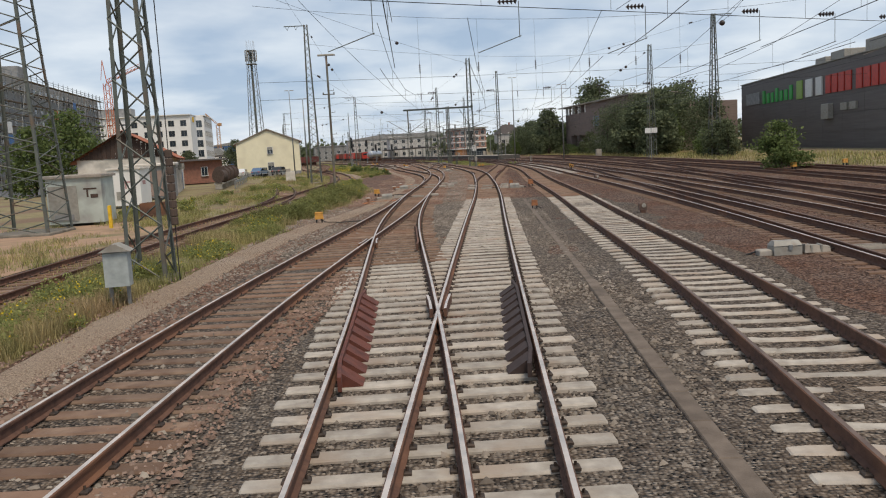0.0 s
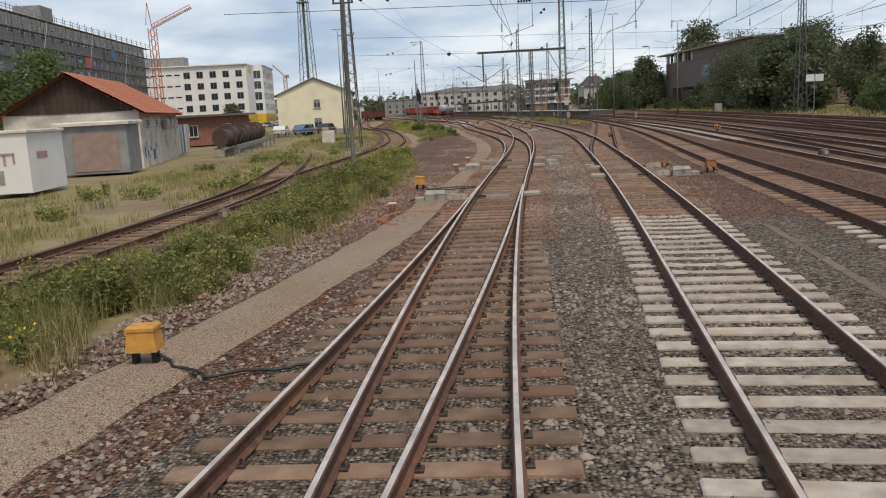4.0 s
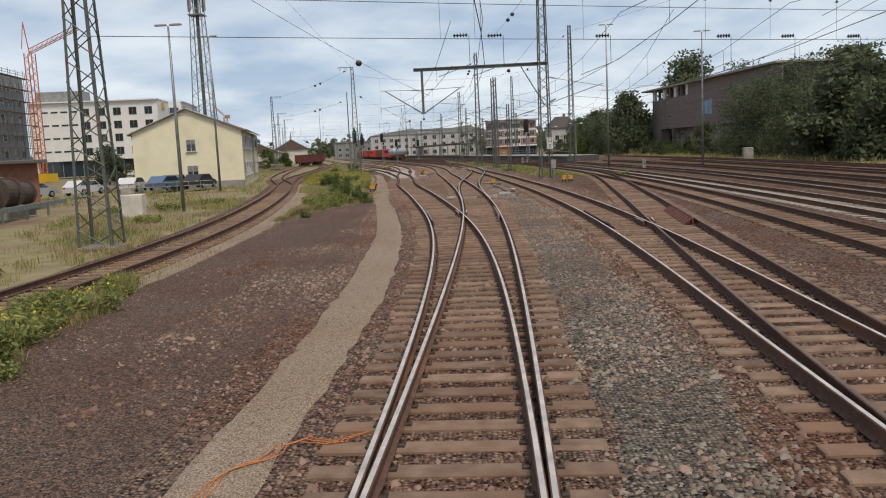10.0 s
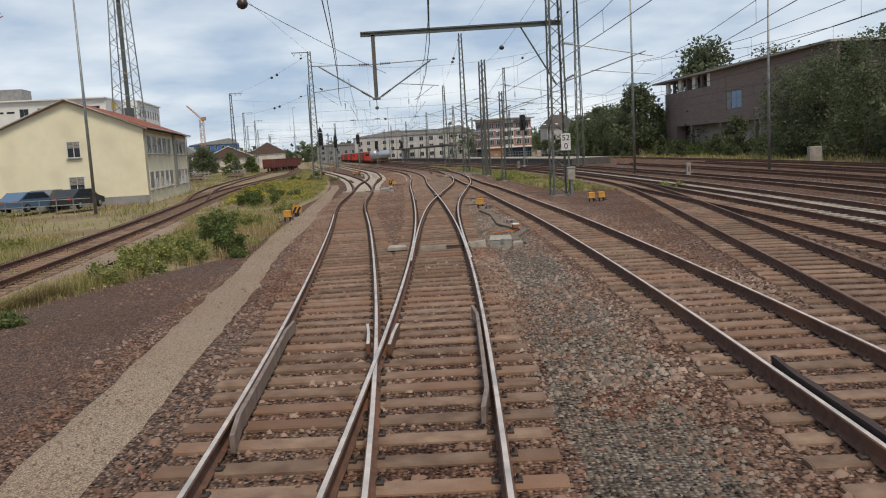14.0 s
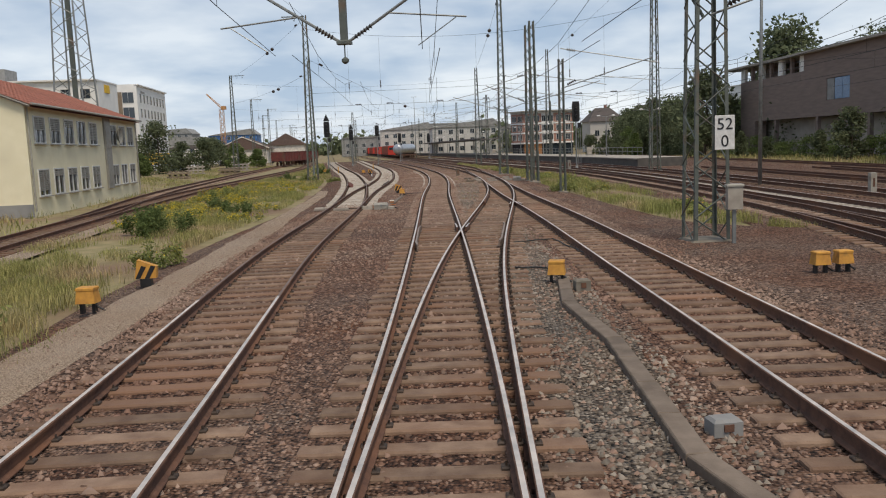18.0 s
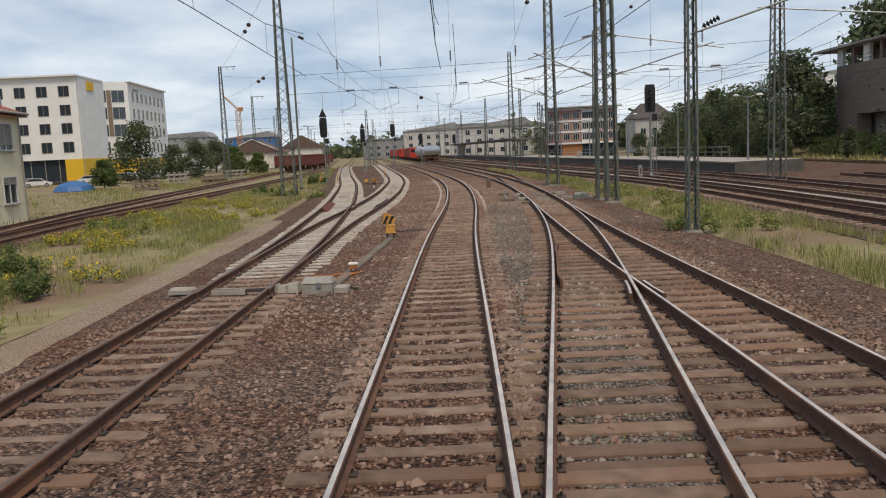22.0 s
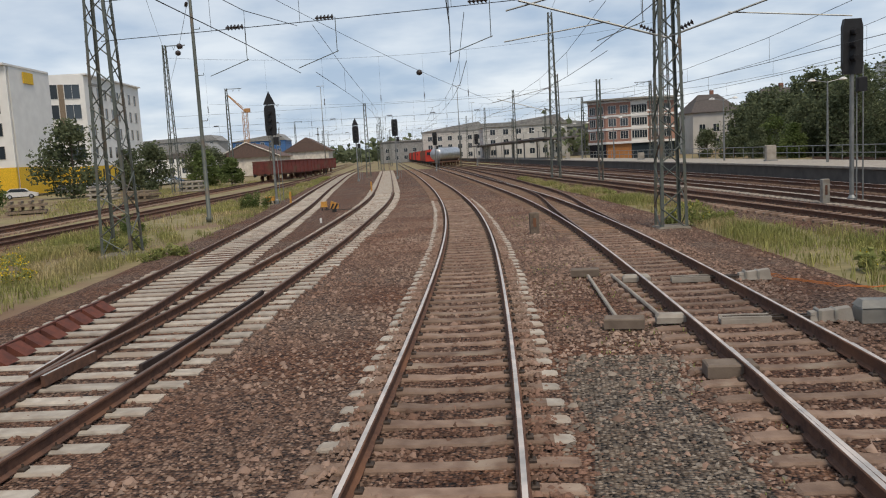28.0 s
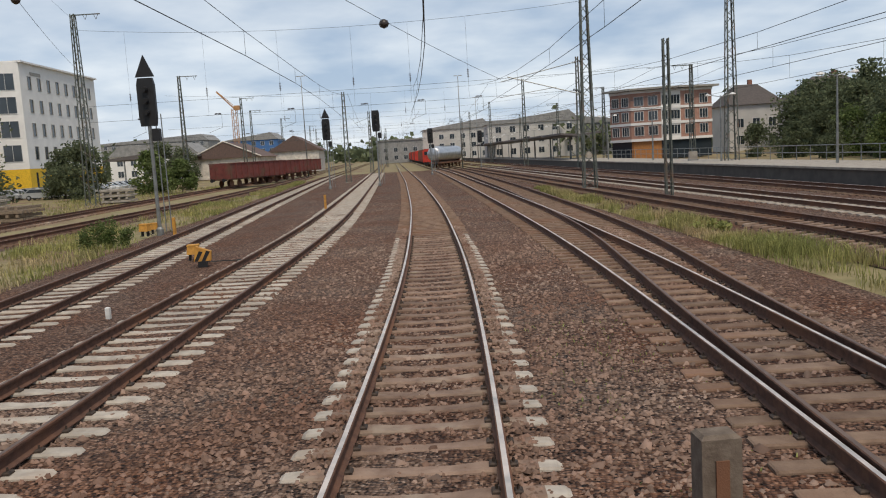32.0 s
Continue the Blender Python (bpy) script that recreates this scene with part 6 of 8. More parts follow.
# ---- rolling stock ----
def wheel_sets(parent, ys_, r=0.46):
    for y in ys_:
        for s in (-0.75, 0.75):
            part("wheel", Geo().turn((s, y, r + 0.18), [(0.08, -0.09 * (1 if s > 0 else -1)), (r * 0.9, -0.05), (r, -0.07), (r, 0.07), (r * 0.9, 0.05), (0.08, 0.09)], 14, axis="x"), RUST, parent)


def open_wagon(x, y, rz, ln=14.0):
    th = thing("open_wagon", "faded red high-sided open goods wagon", "wagon", "standing wagons", at=pose(x, y, -0.03, 0, 0, rz))
    part("floor", Geo().box((0, ln / 2, 1.2), (2.7, ln, 0.25)), RUST, th)
    for s in (-1, 1):
        part("side", Geo().box((s * 1.4, ln / 2, 2.2), (0.08, ln, 1.9)), WAGON, th)
        for i in range(11):
            part("rib", Geo().box((s * 1.48, 0.2 + i * (ln - 0.4) / 10, 2.2), (0.12, 0.12, 1.95)), WAGON, th)
        part("top_rail", Geo().box((s * 1.45, ln / 2, 3.2), (0.16, ln, 0.12)), WAGON, th)
    for yy in (0.05, ln - 0.05):
        part("end_wall", Geo().box((0, yy, 2.2), (2.72, 0.1, 1.9)).box((-0.6, yy - 0.08, 2.2), (0.1, 0.1, 1.9)).box((0.6, yy - 0.08, 2.2), (0.1, 0.1, 1.9)), WAGON, th)
    for s in (-0.87, 0.87):
        part("buffer", Geo().turn((s, -0.55, 1.1), [(0.12, 0.6), (0.12, 0.1), (0.24, 0.06), (0.24, 0.0)], 10, axis="y"), BLACK, th)
    wheel_sets(th, (1.4, 3.2, ln - 3.2, ln - 1.4))
    return th


for i in range(4):
    y = 285 + i * 15.4
    open_wagon(WAY["N"].x(y), y, math.degrees(math.atan(-WAY["N"].slope(y + 7))) * -1)

ty = 336.0
sl = math.degrees(math.atan(-WAY["C"].slope(ty + 20))) * -1
tc_ = thing("tank_wagon", "silver grey tank wagon at the end of a goods train", "wagon", at=pose(WAY["C"].x(ty), ty, 0, 0, 0, sl))
part("tank", Geo().turn((0, 0, 2.75), [(0.2, 0.0), (0.9, 0.1), (1.3, 0.35), (1.42, 0.8), (1.42, 13.2), (1.3, 13.65), (0.9, 13.9), (0.2, 14.0)], 24, axis="y"), SILVER, tc_, smooth=True)
part("underframe", Geo().box((0, 7, 1.1), (2.4, 14.6, 0.3)).box((0, 1.6, 1.5), (1.6, 0.4, 0.8)).box((0, 12.4, 1.5), (1.6, 0.4, 0.8)), RUST, tc_)
for s in (-0.87, 0.87):
    part("buffer", Geo().turn((s, -0.85, 1.06), [(0.24, 0.0), (0.24, 0.06), (0.12, 0.1), (0.12, 0.6)], 12, axis="y"), BLACK, tc_)
part("walkway", Geo().box((0, 7, 4.25), (0.7, 6, 0.06)).box((0.9, -0.1, 2.4), (0.05, 0.05, 2.6)).box((0.5, -0.1, 2.4), (0.05, 0.05, 2.6)), POLEG, tc_)
wheel_sets(tc_, (1.4, 3.2, 10.8, 12.6))
for i in range(13):
    y = 353 + i * 16.5
    mt, nm, lb2 = ((RED, "electric_locomotive", "bright red locomotive in the goods train") if i in (0, 4) else (WAGON, "box_wagon", "red-brown covered wagon in the goods train") if i % 3 else (RED, "container_wagon", "red container wagon in the goods train"))
    w_ = thing(nm, lb2, "locomotive" if "loco" in nm else "wagon", "goods train", at=pose(WAY["C"].x(y), y, 0, 0, 0, math.degrees(math.atan(-WAY["C"].slope(y + 7))) * -1))
    part("body", Geo().prism([(-1.45, 1.2), (1.45, 1.2), (1.45, 3.4), (1.1, 3.9), (-1.1, 3.9), (-1.45, 3.4)], 0, 15.4), mt, w_)
    part("underframe", Geo().box((0, 7.7, 0.95), (2.3, 15, 0.5)), BLACK, w_)
    if "loco" in nm:
        part("cab_window", Geo().box((0, -0.02, 3.0), (2.1, 0.06, 0.7)), PANE, w_)
    wheel_sets(w_, (1.6, 3.4, 12.0, 13.8))


# ---- parked cars ----
def car(x, y, z, rz, paint, label, van=False):
    th = thing("parked_van" if van else "parked_car", label, "van" if van else "car", "parked cars", at=pose(x, y, z, 0, 0, rz))
    if van:
        body = [(-2.5, 0.3), (2.5, 0.3), (2.55, 1.0), (2.2, 1.25), (1.6, 2.2), (-2.5, 2.25)]
        glass_ = [(1.45, 1.3), (2.1, 1.3), (1.6, 2.05), (1.2, 2.05)]
    else:
        body = [(-2.15, 0.3), (2.15, 0.3), (2.2, 0.7), (1.3, 0.92), (0.55, 1.42), (-1.2, 1.45), (-1.95, 0.98), (-2.2, 0.85)]
        glass_ = [(-1.75, 0.98), (1.1, 0.95), (0.5, 1.36), (-1.15, 1.39)]
    g = Geo().prism(body, -0.86, 0.86)
    part("body", g, paint, th)
    part("side_glazing", Geo().prism(glass_, -0.875, 0.875), PANE, th)
    part("windscreen", Geo().quad((body[3][0] + 0.01, -0.72, body[3][1] + 0.05), (body[3][0] + 0.01, 0.72, body[3][1] + 0.05), (body[4][0] + 0.03, 0.66, body[4][1] - 0.06), (body[4][0] + 0.03, -0.66, body[4][1] - 0.06)), PANE, th)
    for sx in (-1.35, 1.35):
        for sy in (-0.82, 0.82):
            w_ = part("wheel", Geo().turn((sx, sy, 0.32), [(0.05, -0.1), (0.2, -0.11), (0.31, -0.09), (0.32, 0), (0.31, 0.09), (0.2, 0.11), (0.05, 0.1)], 14, axis="y"), BLACK, th)
            part("rim", Geo().turn((sx, sy + (0.115 if sy > 0 else -0.115), 0.32), [(0.18, -0.008), (0.18, 0.008)], 10, axis="y"), SILVER, w_)
    for sy in (-0.6, 0.6):
        part("headlight", Geo().box((2.17, sy, 0.68), (0.06, 0.34, 0.14)), FRAMEW, th)
        part("tail_light", Geo().box((-2.17, sy, 0.78), (0.06, 0.3, 0.16)), RED, th)
    return th


PAINTS = {n: material(n + "_car_paint", c, 0.3, 0.2, tuple(v * 0.9 for v in c), 2) for n, c in (("white", (0.75, 0.75, 0.74)), ("silver", (0.42, 0.44, 0.45)), ("dark", (0.05, 0.055, 0.06)), ("blue", (0.12, 0.2, 0.32)), ("grey", (0.2, 0.21, 0.22)))}
for x, y, rz, p in ((-36.2, 146.5, 95, "white"), (-33.0, 147.2, 80, "blue"), (-29.8, 148.2, 85, "dark"), (-33.5, 151.0, 95, "grey"), (-39.5, 143, 80, "white"), (-43, 140, 70, "silver")):
    car(x, y, 0.1, rz, PAINTS[p], p + " parked car on the asphalt beside the cream house")
car(-45, 133, 0.0, 75, PAINTS["white"], "white parked delivery van by the stores", True)
car(-41, 130, 0.0, 60, PAINTS["white"], "white parked panel van by the stores", True)
car(-38.0, 108, 0.1, 20, PAINTS["white"], "white parked car beside the old shed")
cr_ = random.Random(8)
for i in range(26):
    k = cr_.choice(("white", "silver", "dark", "grey", "blue", "silver"))
    car(-74 - (i % 2) * 7 - 0.21 * (i // 2) * 3.0, 285 + (i // 2) * 3.0, -0.1, 12 + cr_.uniform(-4, 4), PAINTS[k], k + " parked car in the long row by the goods sheds")
for x, y in ((-79, 270), (-84, 262), (-88, 266)):
    car(x, y, -0.1, 30, PAINTS["white"], "white parked car in front of the hotel")


# ---- plants ----
def leaves(name, pts, size, mat, parent=None, seed=0, long=1.6, up=0.3):
    """One mesh of many small folded leaves at the given places."""
    rs = np.random.RandomState(seed)
    n = len(pts)
    s = rs.uniform(0.65, 1.3, (n, 1)) * size
    d = rs.normal(size=(n, 3))
    d[:, 2] = d[:, 2] * 0.7 + up
    d /= np.linalg.norm(d, axis=1)[:, None]
    e = np.cross(d, rs.normal(size=(n, 3)))
    e /= np.linalg.norm(e, axis=1)[:, None]
    f = np.cross(d, e)
    v = np.stack([pts - d * s * long * 0.5, pts + e * s * 0.45 + f * s * 0.12, pts + d * s * long * 0.5, pts - e * s * 0.45 + f * s * 0.12], 1).reshape(-1, 3)
    me = bpy.data.meshes.new(name)
    me.vertices.add(4 * n)
    me.vertices.foreach_set("co", v.ravel())
    me.loops.add(4 * n)
    me.loops.foreach_set("vertex_index", np.arange(4 * n))
    me.polygons.add(n)
    me.polygons.foreach_set("loop_start", np.arange(0, 4 * n, 4))
    me.materials.append(mat)
    me.update(calc_edges=True)
    ob = new(name, me)
    if parent is not None:
        ob.parent = parent
    return ob


def blades(name, xy, h, mat, seed, label, wide=0.012, zb=-0.12):
    """Grass: bent single blades standing at the given places."""
    rs = np.random.RandomState(seed)
    n = len(xy)
    big = 0.5 + 0.25 * (np.sin(xy[:, 0] * 1.3 + 2 * np.sin(xy[:, 1] * 0.31)) + np.sin(xy[:, 1] * 0.83 + 1.7 * np.sin(xy[:, 0] * 0.57)))
    hh = h * rs.uniform(0.25, 1.1, n) * (0.55 + 0.75 * big)
    a = rs.uniform(0, 6.28, n)
    lean = hh * rs.uniform(0.1, 0.95, n)
    w = wide * rs.uniform(0.7, 1.5, n)
    b = a + rs.uniform(1.2, 1.9, n)
    x, y = xy[:, 0], xy[:, 1]
    z0 = np.full(n, zb)
    c, sn = w * np.cos(b), w * np.sin(b)
    mx, my, mz = x + lean * 0.3 * np.cos(a), y + lean * 0.3 * np.sin(a), z0 + hh * 0.6
    tz = z0 + hh * (1 - 0.25 * lean / hh)
    v = np.stack([np.stack([x - c, y - sn, z0], 1), np.stack([x + c, y + sn, z0], 1), np.stack([mx + c * 0.75, my + sn * 0.75, mz], 1),
                  np.stack([mx - c * 0.75, my - sn * 0.75, mz], 1), np.stack([x + lean * np.cos(a), y + lean * np.sin(a), tz], 1)], 1).reshape(-1, 3)
    idx = (np.array([0, 1, 2, 3, 3, 2, 4])[None] + 5 * np.arange(n)[:, None]).ravel()
    me = bpy.data.meshes.new(name)
    me.vertices.add(5 * n)
    me.vertices.foreach_set("co", v.ravel())
    me.loops.add(7 * n)
    me.loops.foreach_set("vertex_index", idx)
    me.polygons.add(2 * n)
    me.polygons.foreach_set("loop_start", (np.array([0, 4])[None] + 7 * np.arange(n)[:, None]).ravel())
    me.materials.append(mat)
    me.update(calc_edges=True)
    return tagged(new(name, me), label, "grass", kind="stuff")


def region(seed, n, y0, y1, xl, xr, clump=0.6):
    """Random places between two lines, gathered into tufts."""
    rs = np.random.RandomState(seed)
    m = n * 3
    y = rs.uniform(y0, y1, m)
    k = rs.rand(m)
    L = np.array([xl(v) for v in y])
    Rr = np.array([xr(v) for v in y])
    x = L + (Rr - L) * k
    den = np.sin(x * 1.9 + np.sin(y * 0.7) * 2) * np.sin(y * 1.3 + np.sin(x * 0.9) * 2) + 0.6 * np.sin(x * 0.6 + y * 0.37) + rs.uniform(-0.9, 0.9, m)
    o = np.argsort(-den)[:n]
    p = np.stack([x[o], y[o]], 1)
    return p + rs.normal(0, 0.05, p.shape)


GL = lambda d: (lambda y: WAY["G"].x(y) + d)
PATHL = Way("-30:-6.9 15:-7.1 24:-7.1 37:-6.6 45:-6.1 54:-5.65 60:-5.7 66:-5.8 71:-7.0 77:-7.7 80:-8.3 85:-9.4")
blades("long_grass", region(1, 72000, 8, 66, GL(1.3), PATHL.x), 0.46, GRASS, 1, "long uneven weeds and grass beside the path", 0.0045)
blades("long_grass", region(21, 22000, 36, 67, GL(1.5), lambda y: PATHL.x(y) - 0.2), 0.62, BUSHY, 21, "tall green wild grass beside the path", 0.0045)
blades("long_grass", region(2, 20000, 62, 84, GL(1.2), PATHL.x), 0.4, GRASS, 2, "long grass narrowing beside the siding", 0.006)
blades("dry_grass", region(3, 42000, 40, 125, GL(-11), GL(-1.8)), 0.4, GRASS, 3, "dry yellowish grass left of the siding", 0.008, -0.16)
blades("dry_grass", region(4, 9000, 5, 45, GL(-6), GL(-1.5)), 0.3, GRASS, 4, "thin grass on the earth yard", 0.008)
blades("dry_grass", region(5, 20000, 100, 132, GL(2.4), lambda y: LEFTB.x(y) + 0.2), 0.42, GRASS, 5, "grass tongue between siding and ballast", 0.007)
blades("meadow_grass", region(6, 48000, 128, 200, GL(1.6), lambda y: LEFTB.x(y) - 0.4), 0.34, MEADOW, 6, "green and yellow meadow grass beside the branch track", 0.008)
blades("meadow_grass", region(7, 20000, 196, 300, GL(1.4), lambda y: WAY["M"].x(y) - 2.2), 0.4, MEADOW, 7, "meadow grass between the sidings", 0.013)
blades("meadow_grass", region(8, 20000, 125, 300, GL(-24), lambda y: (WAY["N"].x(max(y, 150)) if y > 150 else WAY["G"].x(y)) - 1.9), 0.45, MEADOW, 8, "rough grass beyond the outer siding", 0.018, -0.16)
blades("verge_grass", region(9, 34000, 137, 248, lambda y: RB2.x(y) - 0.1, lambda y: min(WAY["H"].x(y) - 2.0, RB2.x(y) + 9)), 0.42, MEADOW, 9, "green grass strip between the tracks", 0.008)
blades("verge_grass", region(10, 16000, 10, 240, lambda y: RIGHTB.x(y) - 1, lambda y: RIGHTB.x(y) + 14), 0.7, GRASS, 10, "rough grass verge on the far side", 0.03, -0.16)
blades("ballast_weeds", region(11, 2500, 130, 200, lambda y: WAY["B"].x(y) + 1.4, lambda y: WAY["B"].x(y) + 3.6), 0.06, WEED, 11, "sparse low weeds in the ballast", 0.008, -0.05)
blades("siding_weeds", region(12, 9000, 20, 130, GL(-1.2), GL(1.2)), 0.16, GRASS, 12, "dry weeds between the siding's rails", 0.007, -0.08)
blades("edge_weeds", region(22, 5000, 10, 130, lambda y: PATHL.x(y) - 0.2 if y < 72 else LEFTB.x(y) - 0.2, lambda y: PATHL.x(y) + 0.5 if y < 72 else LEFTB.x(y) + 0.9), 0.14, GRASS, 22, "thin dry weeds straying onto the ballast", 0.006, -0.05)


def weed_patch(x, y, r, h, n, seed, mat=WEED, size=0.075, label="leafy green wild weeds", flower=0, name="weed_clump"):
    rs = np.random.RandomState(seed)
    th = thing(name, label, "weeds" if "weed" in name else "bush", "wild plants", at=Matrix.Translation((x, y, -0.1)))
    k = max(7, int(r * 9))
    st = Geo()
    pts = []
    for i in range(k):
        a, d = rs.uniform(0, 6.28), r * math.sqrt(rs.rand())
        bx, by, hh = d * math.cos(a), d * math.sin(a), h * rs.uniform(0.55, 1.1) * (1 - 0.35 * d / r)
        tip = (bx + rs.normal(0, 0.12) * h, by + rs.normal(0, 0.12) * h, hh)
        st.tube((bx, by, 0), tip, 0.012, 0.004, n=4, caps=False)
        m = max(8, n // k)
        q = rs.uniform(0.12, 1.0, m)
        c = np.array([(bx, by, 0)]) * (1 - q[:, None]) + np.array([tip]) * q[:, None]
        pts.append(c + rs.normal(0, 0.13, (m, 3)) * np.array([1, 1, 0.5]) * (0.6 + r * 0.25))
    tagged(part("stalk", st, WEED, th), kind="stuff")
    p = np.concatenate(pts)
    p[:, 2] = np.maximum(p[:, 2], 0.02)
    leaves("foliage", p, size, mat, th, seed, 2.3)
    if flower:
        o = rs.choice(len(p), flower)
        leaves("blossoms", p[o] + np.array([0, 0, 0.12 * h]), 0.05, FLOWER, th, seed + 1, 1.0, 0.9)
    return th


wr = random.Random(3)
for i in range(88):
    y = wr.uniform(10, 40) if i < 26 else wr.uniform(38, 70)
    x = wr.uniform(WAY["G"].x(y) + 1.9, PATHL.x(y) - 0.5)
    big = 38 < y < 66 and wr.random() < 0.8
    weed_patch(x, y, wr.uniform(0.5, 0.9), wr.uniform(0.8, 1.15) if big else wr.uniform(0.4, 0.65), 2000 if big else 1000, 100 + i, size=0.038, mat=BUSHY if big else WEED, flower=wr.choice((0, 0, 30)) if big else wr.choice((0, 40, 70)))
CLUMPS = [(-8.3, 72.5, 0.9, 0.95, 1300, 120), (-8.6, 76.5, 1.0, 1.0, 1400, 160), (-8.9, 80, 0.9, 0.8, 1000, 60), (-9.3, 103, 0.3, 0.35, 250, 0), (-9.5, 109, 1.1, 0.8, 1300, 40), (-9.6, 113.5, 1.1, 0.9, 1400, 20), (-9.9, 119, 0.9, 1.3, 1700, 0), (-10.9, 124, 1.0, 0.9, 1200, 30), (-8.15, 113.9, 0.45, 1.15, 1500, 0), (-7.6, 112.9, 0.25, 0.3, 200, 0), (-9.3, 112.6, 0.9, 0.8, 1100, 30), (-10.6, 113.2, 0.8, 0.7, 900, 60)]
CLUMPS += [(-10.6, 133, 0.6, 0.8, 700, 40), (-14.4, 142, 1.4, 1.3, 2000, 0), (-15.8, 143.5, 1.2, 1.2, 1500, 0), (-14.6, 151.5, 0.8, 0.9, 1000, 0), (-16.6, 155, 0.6, 1.1, 900, 0), (-20.4, 168, 1.4, 0.9, 1600, 30), (-24.6, 216.8, 1.1, 1.3, 1700, 0), (-25, 201, 0.9, 0.9, 1100, 0),
                          (-20.6, 192.6, 1.0, 0.9, 1100, 10), (-17.5, 190, 0.7, 0.6, 600, 10), (-0.1, 193.9, 0.8, 0.6, 700, 20), (2.8, 160.6, 0.8, 0.8, 800, 20), (2.4, 178.5, 0.9, 0.5, 700, 40)]
for x, y, r, h, n, fl in CLUMPS:
    weed_patch(x, y, r, h, int(n * 1.5), int(abs(x * 31 + y * 17)), mat=LEAF if fl == 0 else WEED, flower=fl, size=0.055)
for i in range(26):
    y = wr.uniform(65, 83)
    x = wr.uniform(WAY["G"].x(y) + 1.5, PATHL.x(y) - 0.3)
    weed_patch(x, y, wr.uniform(0.45, 0.8), wr.uniform(0.35, 0.75), 900, 600 + i, size=0.045, flower=wr.choice((0, 60, 140)), label="yellow-flowering weeds narrowing beside the siding")
for i in range(46):
    y = wr.uniform(146, 190)
    x = wr.uniform(WAY["G"].x(y) + 2.0, LEFTB.x(y) - 0.7)
    weed_patch(x, y, wr.uniform(0.6, 1.0), wr.uniform(0.35, 0.55), 420, 300 + i, size=0.05, flower=300, label="low yellow-flowering weeds in the meadow")
for i in range(20):
    y = wr.uniform(48, 120)
    weed_patch(WAY["G"].x(y) - wr.uniform(2.5, 9), y, wr.uniform(0.6, 1.0), wr.uniform(0.4, 0.7), 420, 400 + i, flower=wr.choice((0, 50, 80)), label="flowering weeds in the dry grass")
for i in range(14):
    y = wr.uniform(135, 215)
    weed_patch(wr.uniform(RB2.x(y) + 0.8, max(RB2.x(y) + 1.2, WAY["H"].x(y) - 2.6)), y, wr.uniform(0.5, 0.9), wr.uniform(0.35, 0.6), 380, 500 + i, flower=wr.choice((0, 30, 60)), label="weeds in the grass strip between tracks")


def tree(x, y, h, r, seed, mat=LEAFD, n=2600, size=0.34, z=-0.2, label="leafy dark green broadleaf tree", low=0.18, name="tree"):
    """Tapered trunk, limbs, and a crown of leaf clumps with gaps."""
    rs = np.random.RandomState(seed)
    th = thing(name, label, "tree" if name == "tree" else "bush", "trees beside the yard", at=Matrix.Translation((x, y, z)))
    tr_ = Geo()
    tr_.tube((0, 0, 0), (0.1 * r, 0, h * 0.45), 0.035 * h * 0.55, 0.02 * h * 0.5, n=8)
    tr_.tube((0.1 * r, 0, h * 0.45), (0.05 * r, 0.1, h * 0.9), 0.02 * h * 0.5, 0.02, n=6)
    pts = []
    k = 26
    for i in range(k):
        a = rs.uniform(0, 6.28)
        f = rs.uniform(low, 0.97)
        prof = math.sin(min(1.0, (f - low) / (1 - low) * 0.85 + 0.22) * math.pi) ** 0.6
        d = r * prof * rs.uniform(0.45, 1.0)
        c = np.array([d * math.cos(a), d * math.sin(a), h * f])
        tr_.tube((0.08 * r, 0, h * max(0.12, f - 0.22)), tuple(c), 0.011 * h * 0.4, 0.02, n=5, caps=False)
        m = n // k
        p = c + np.clip(rs.normal(size=(m, 3)), -1.45, 1.45) * np.array([0.3 * r, 0.3 * r, 0.085 * h]) * rs.uniform(0.6, 1.15)
        pts.append(p)
    part("trunk", tr_, BARK, th)
    p = np.concatenate(pts)
    p[:, 2] = np.maximum(p[:, 2], 0.15)
    leaves("crown", p, size, mat, th, seed)
    return th


tn = random.Random(21)
for i in range(58):
    y = 112 + i * 3.3 + tn.uniform(-2, 2)
    row = i % 3
    if 203 < y < 266 and row != 2:
        continue
    x = RIGHTB.x(y) + (tn.uniform(6, 9), tn.uniform(10, 15), tn.uniform(16, 25))[row]
    h = (tn.uniform(4.0, 7.5), tn.uniform(7, 12), tn.uniform(10, 15.5))[row]
    if 203 < y < 266:
        x, h = RIGHTB.x(y) + tn.uniform(3, 6), tn.uniform(2.0, 3.6)
    if y < 150:
        x, h = 0.35 * y - tn.uniform(0, 5), tn.uniform(3.0, 5.5)
        x = max(x, RIGHTB.x(y) + 4)
    if y > 262:
        h *= 0.72
    tree(x, y, h, h * tn.uniform(0.26, 0.46), 700 + i, mat=LEAFD if tn.random() < 0.85 else LEAF, low=0.06, n=3000, size=0.12 + 0.017 * h)
for x, y, h in ((26.2, 64, 3.7), (54, 192, 15), (60, 205, 16)):
    tree(x, y, h, h * (0.5 if h < 7 else 0.4), int(x * 7 + y), mat=LEAF if h < 7 else LEAFD, low=0.05 if h < 7 else 0.15, n=4200, size=0.16 if h < 7 else 0.4, label="round green bush beside the running lines" if h < 7 else "tall dark broadleaf tree behind the verge", name="bush" if h < 7 else "tree")
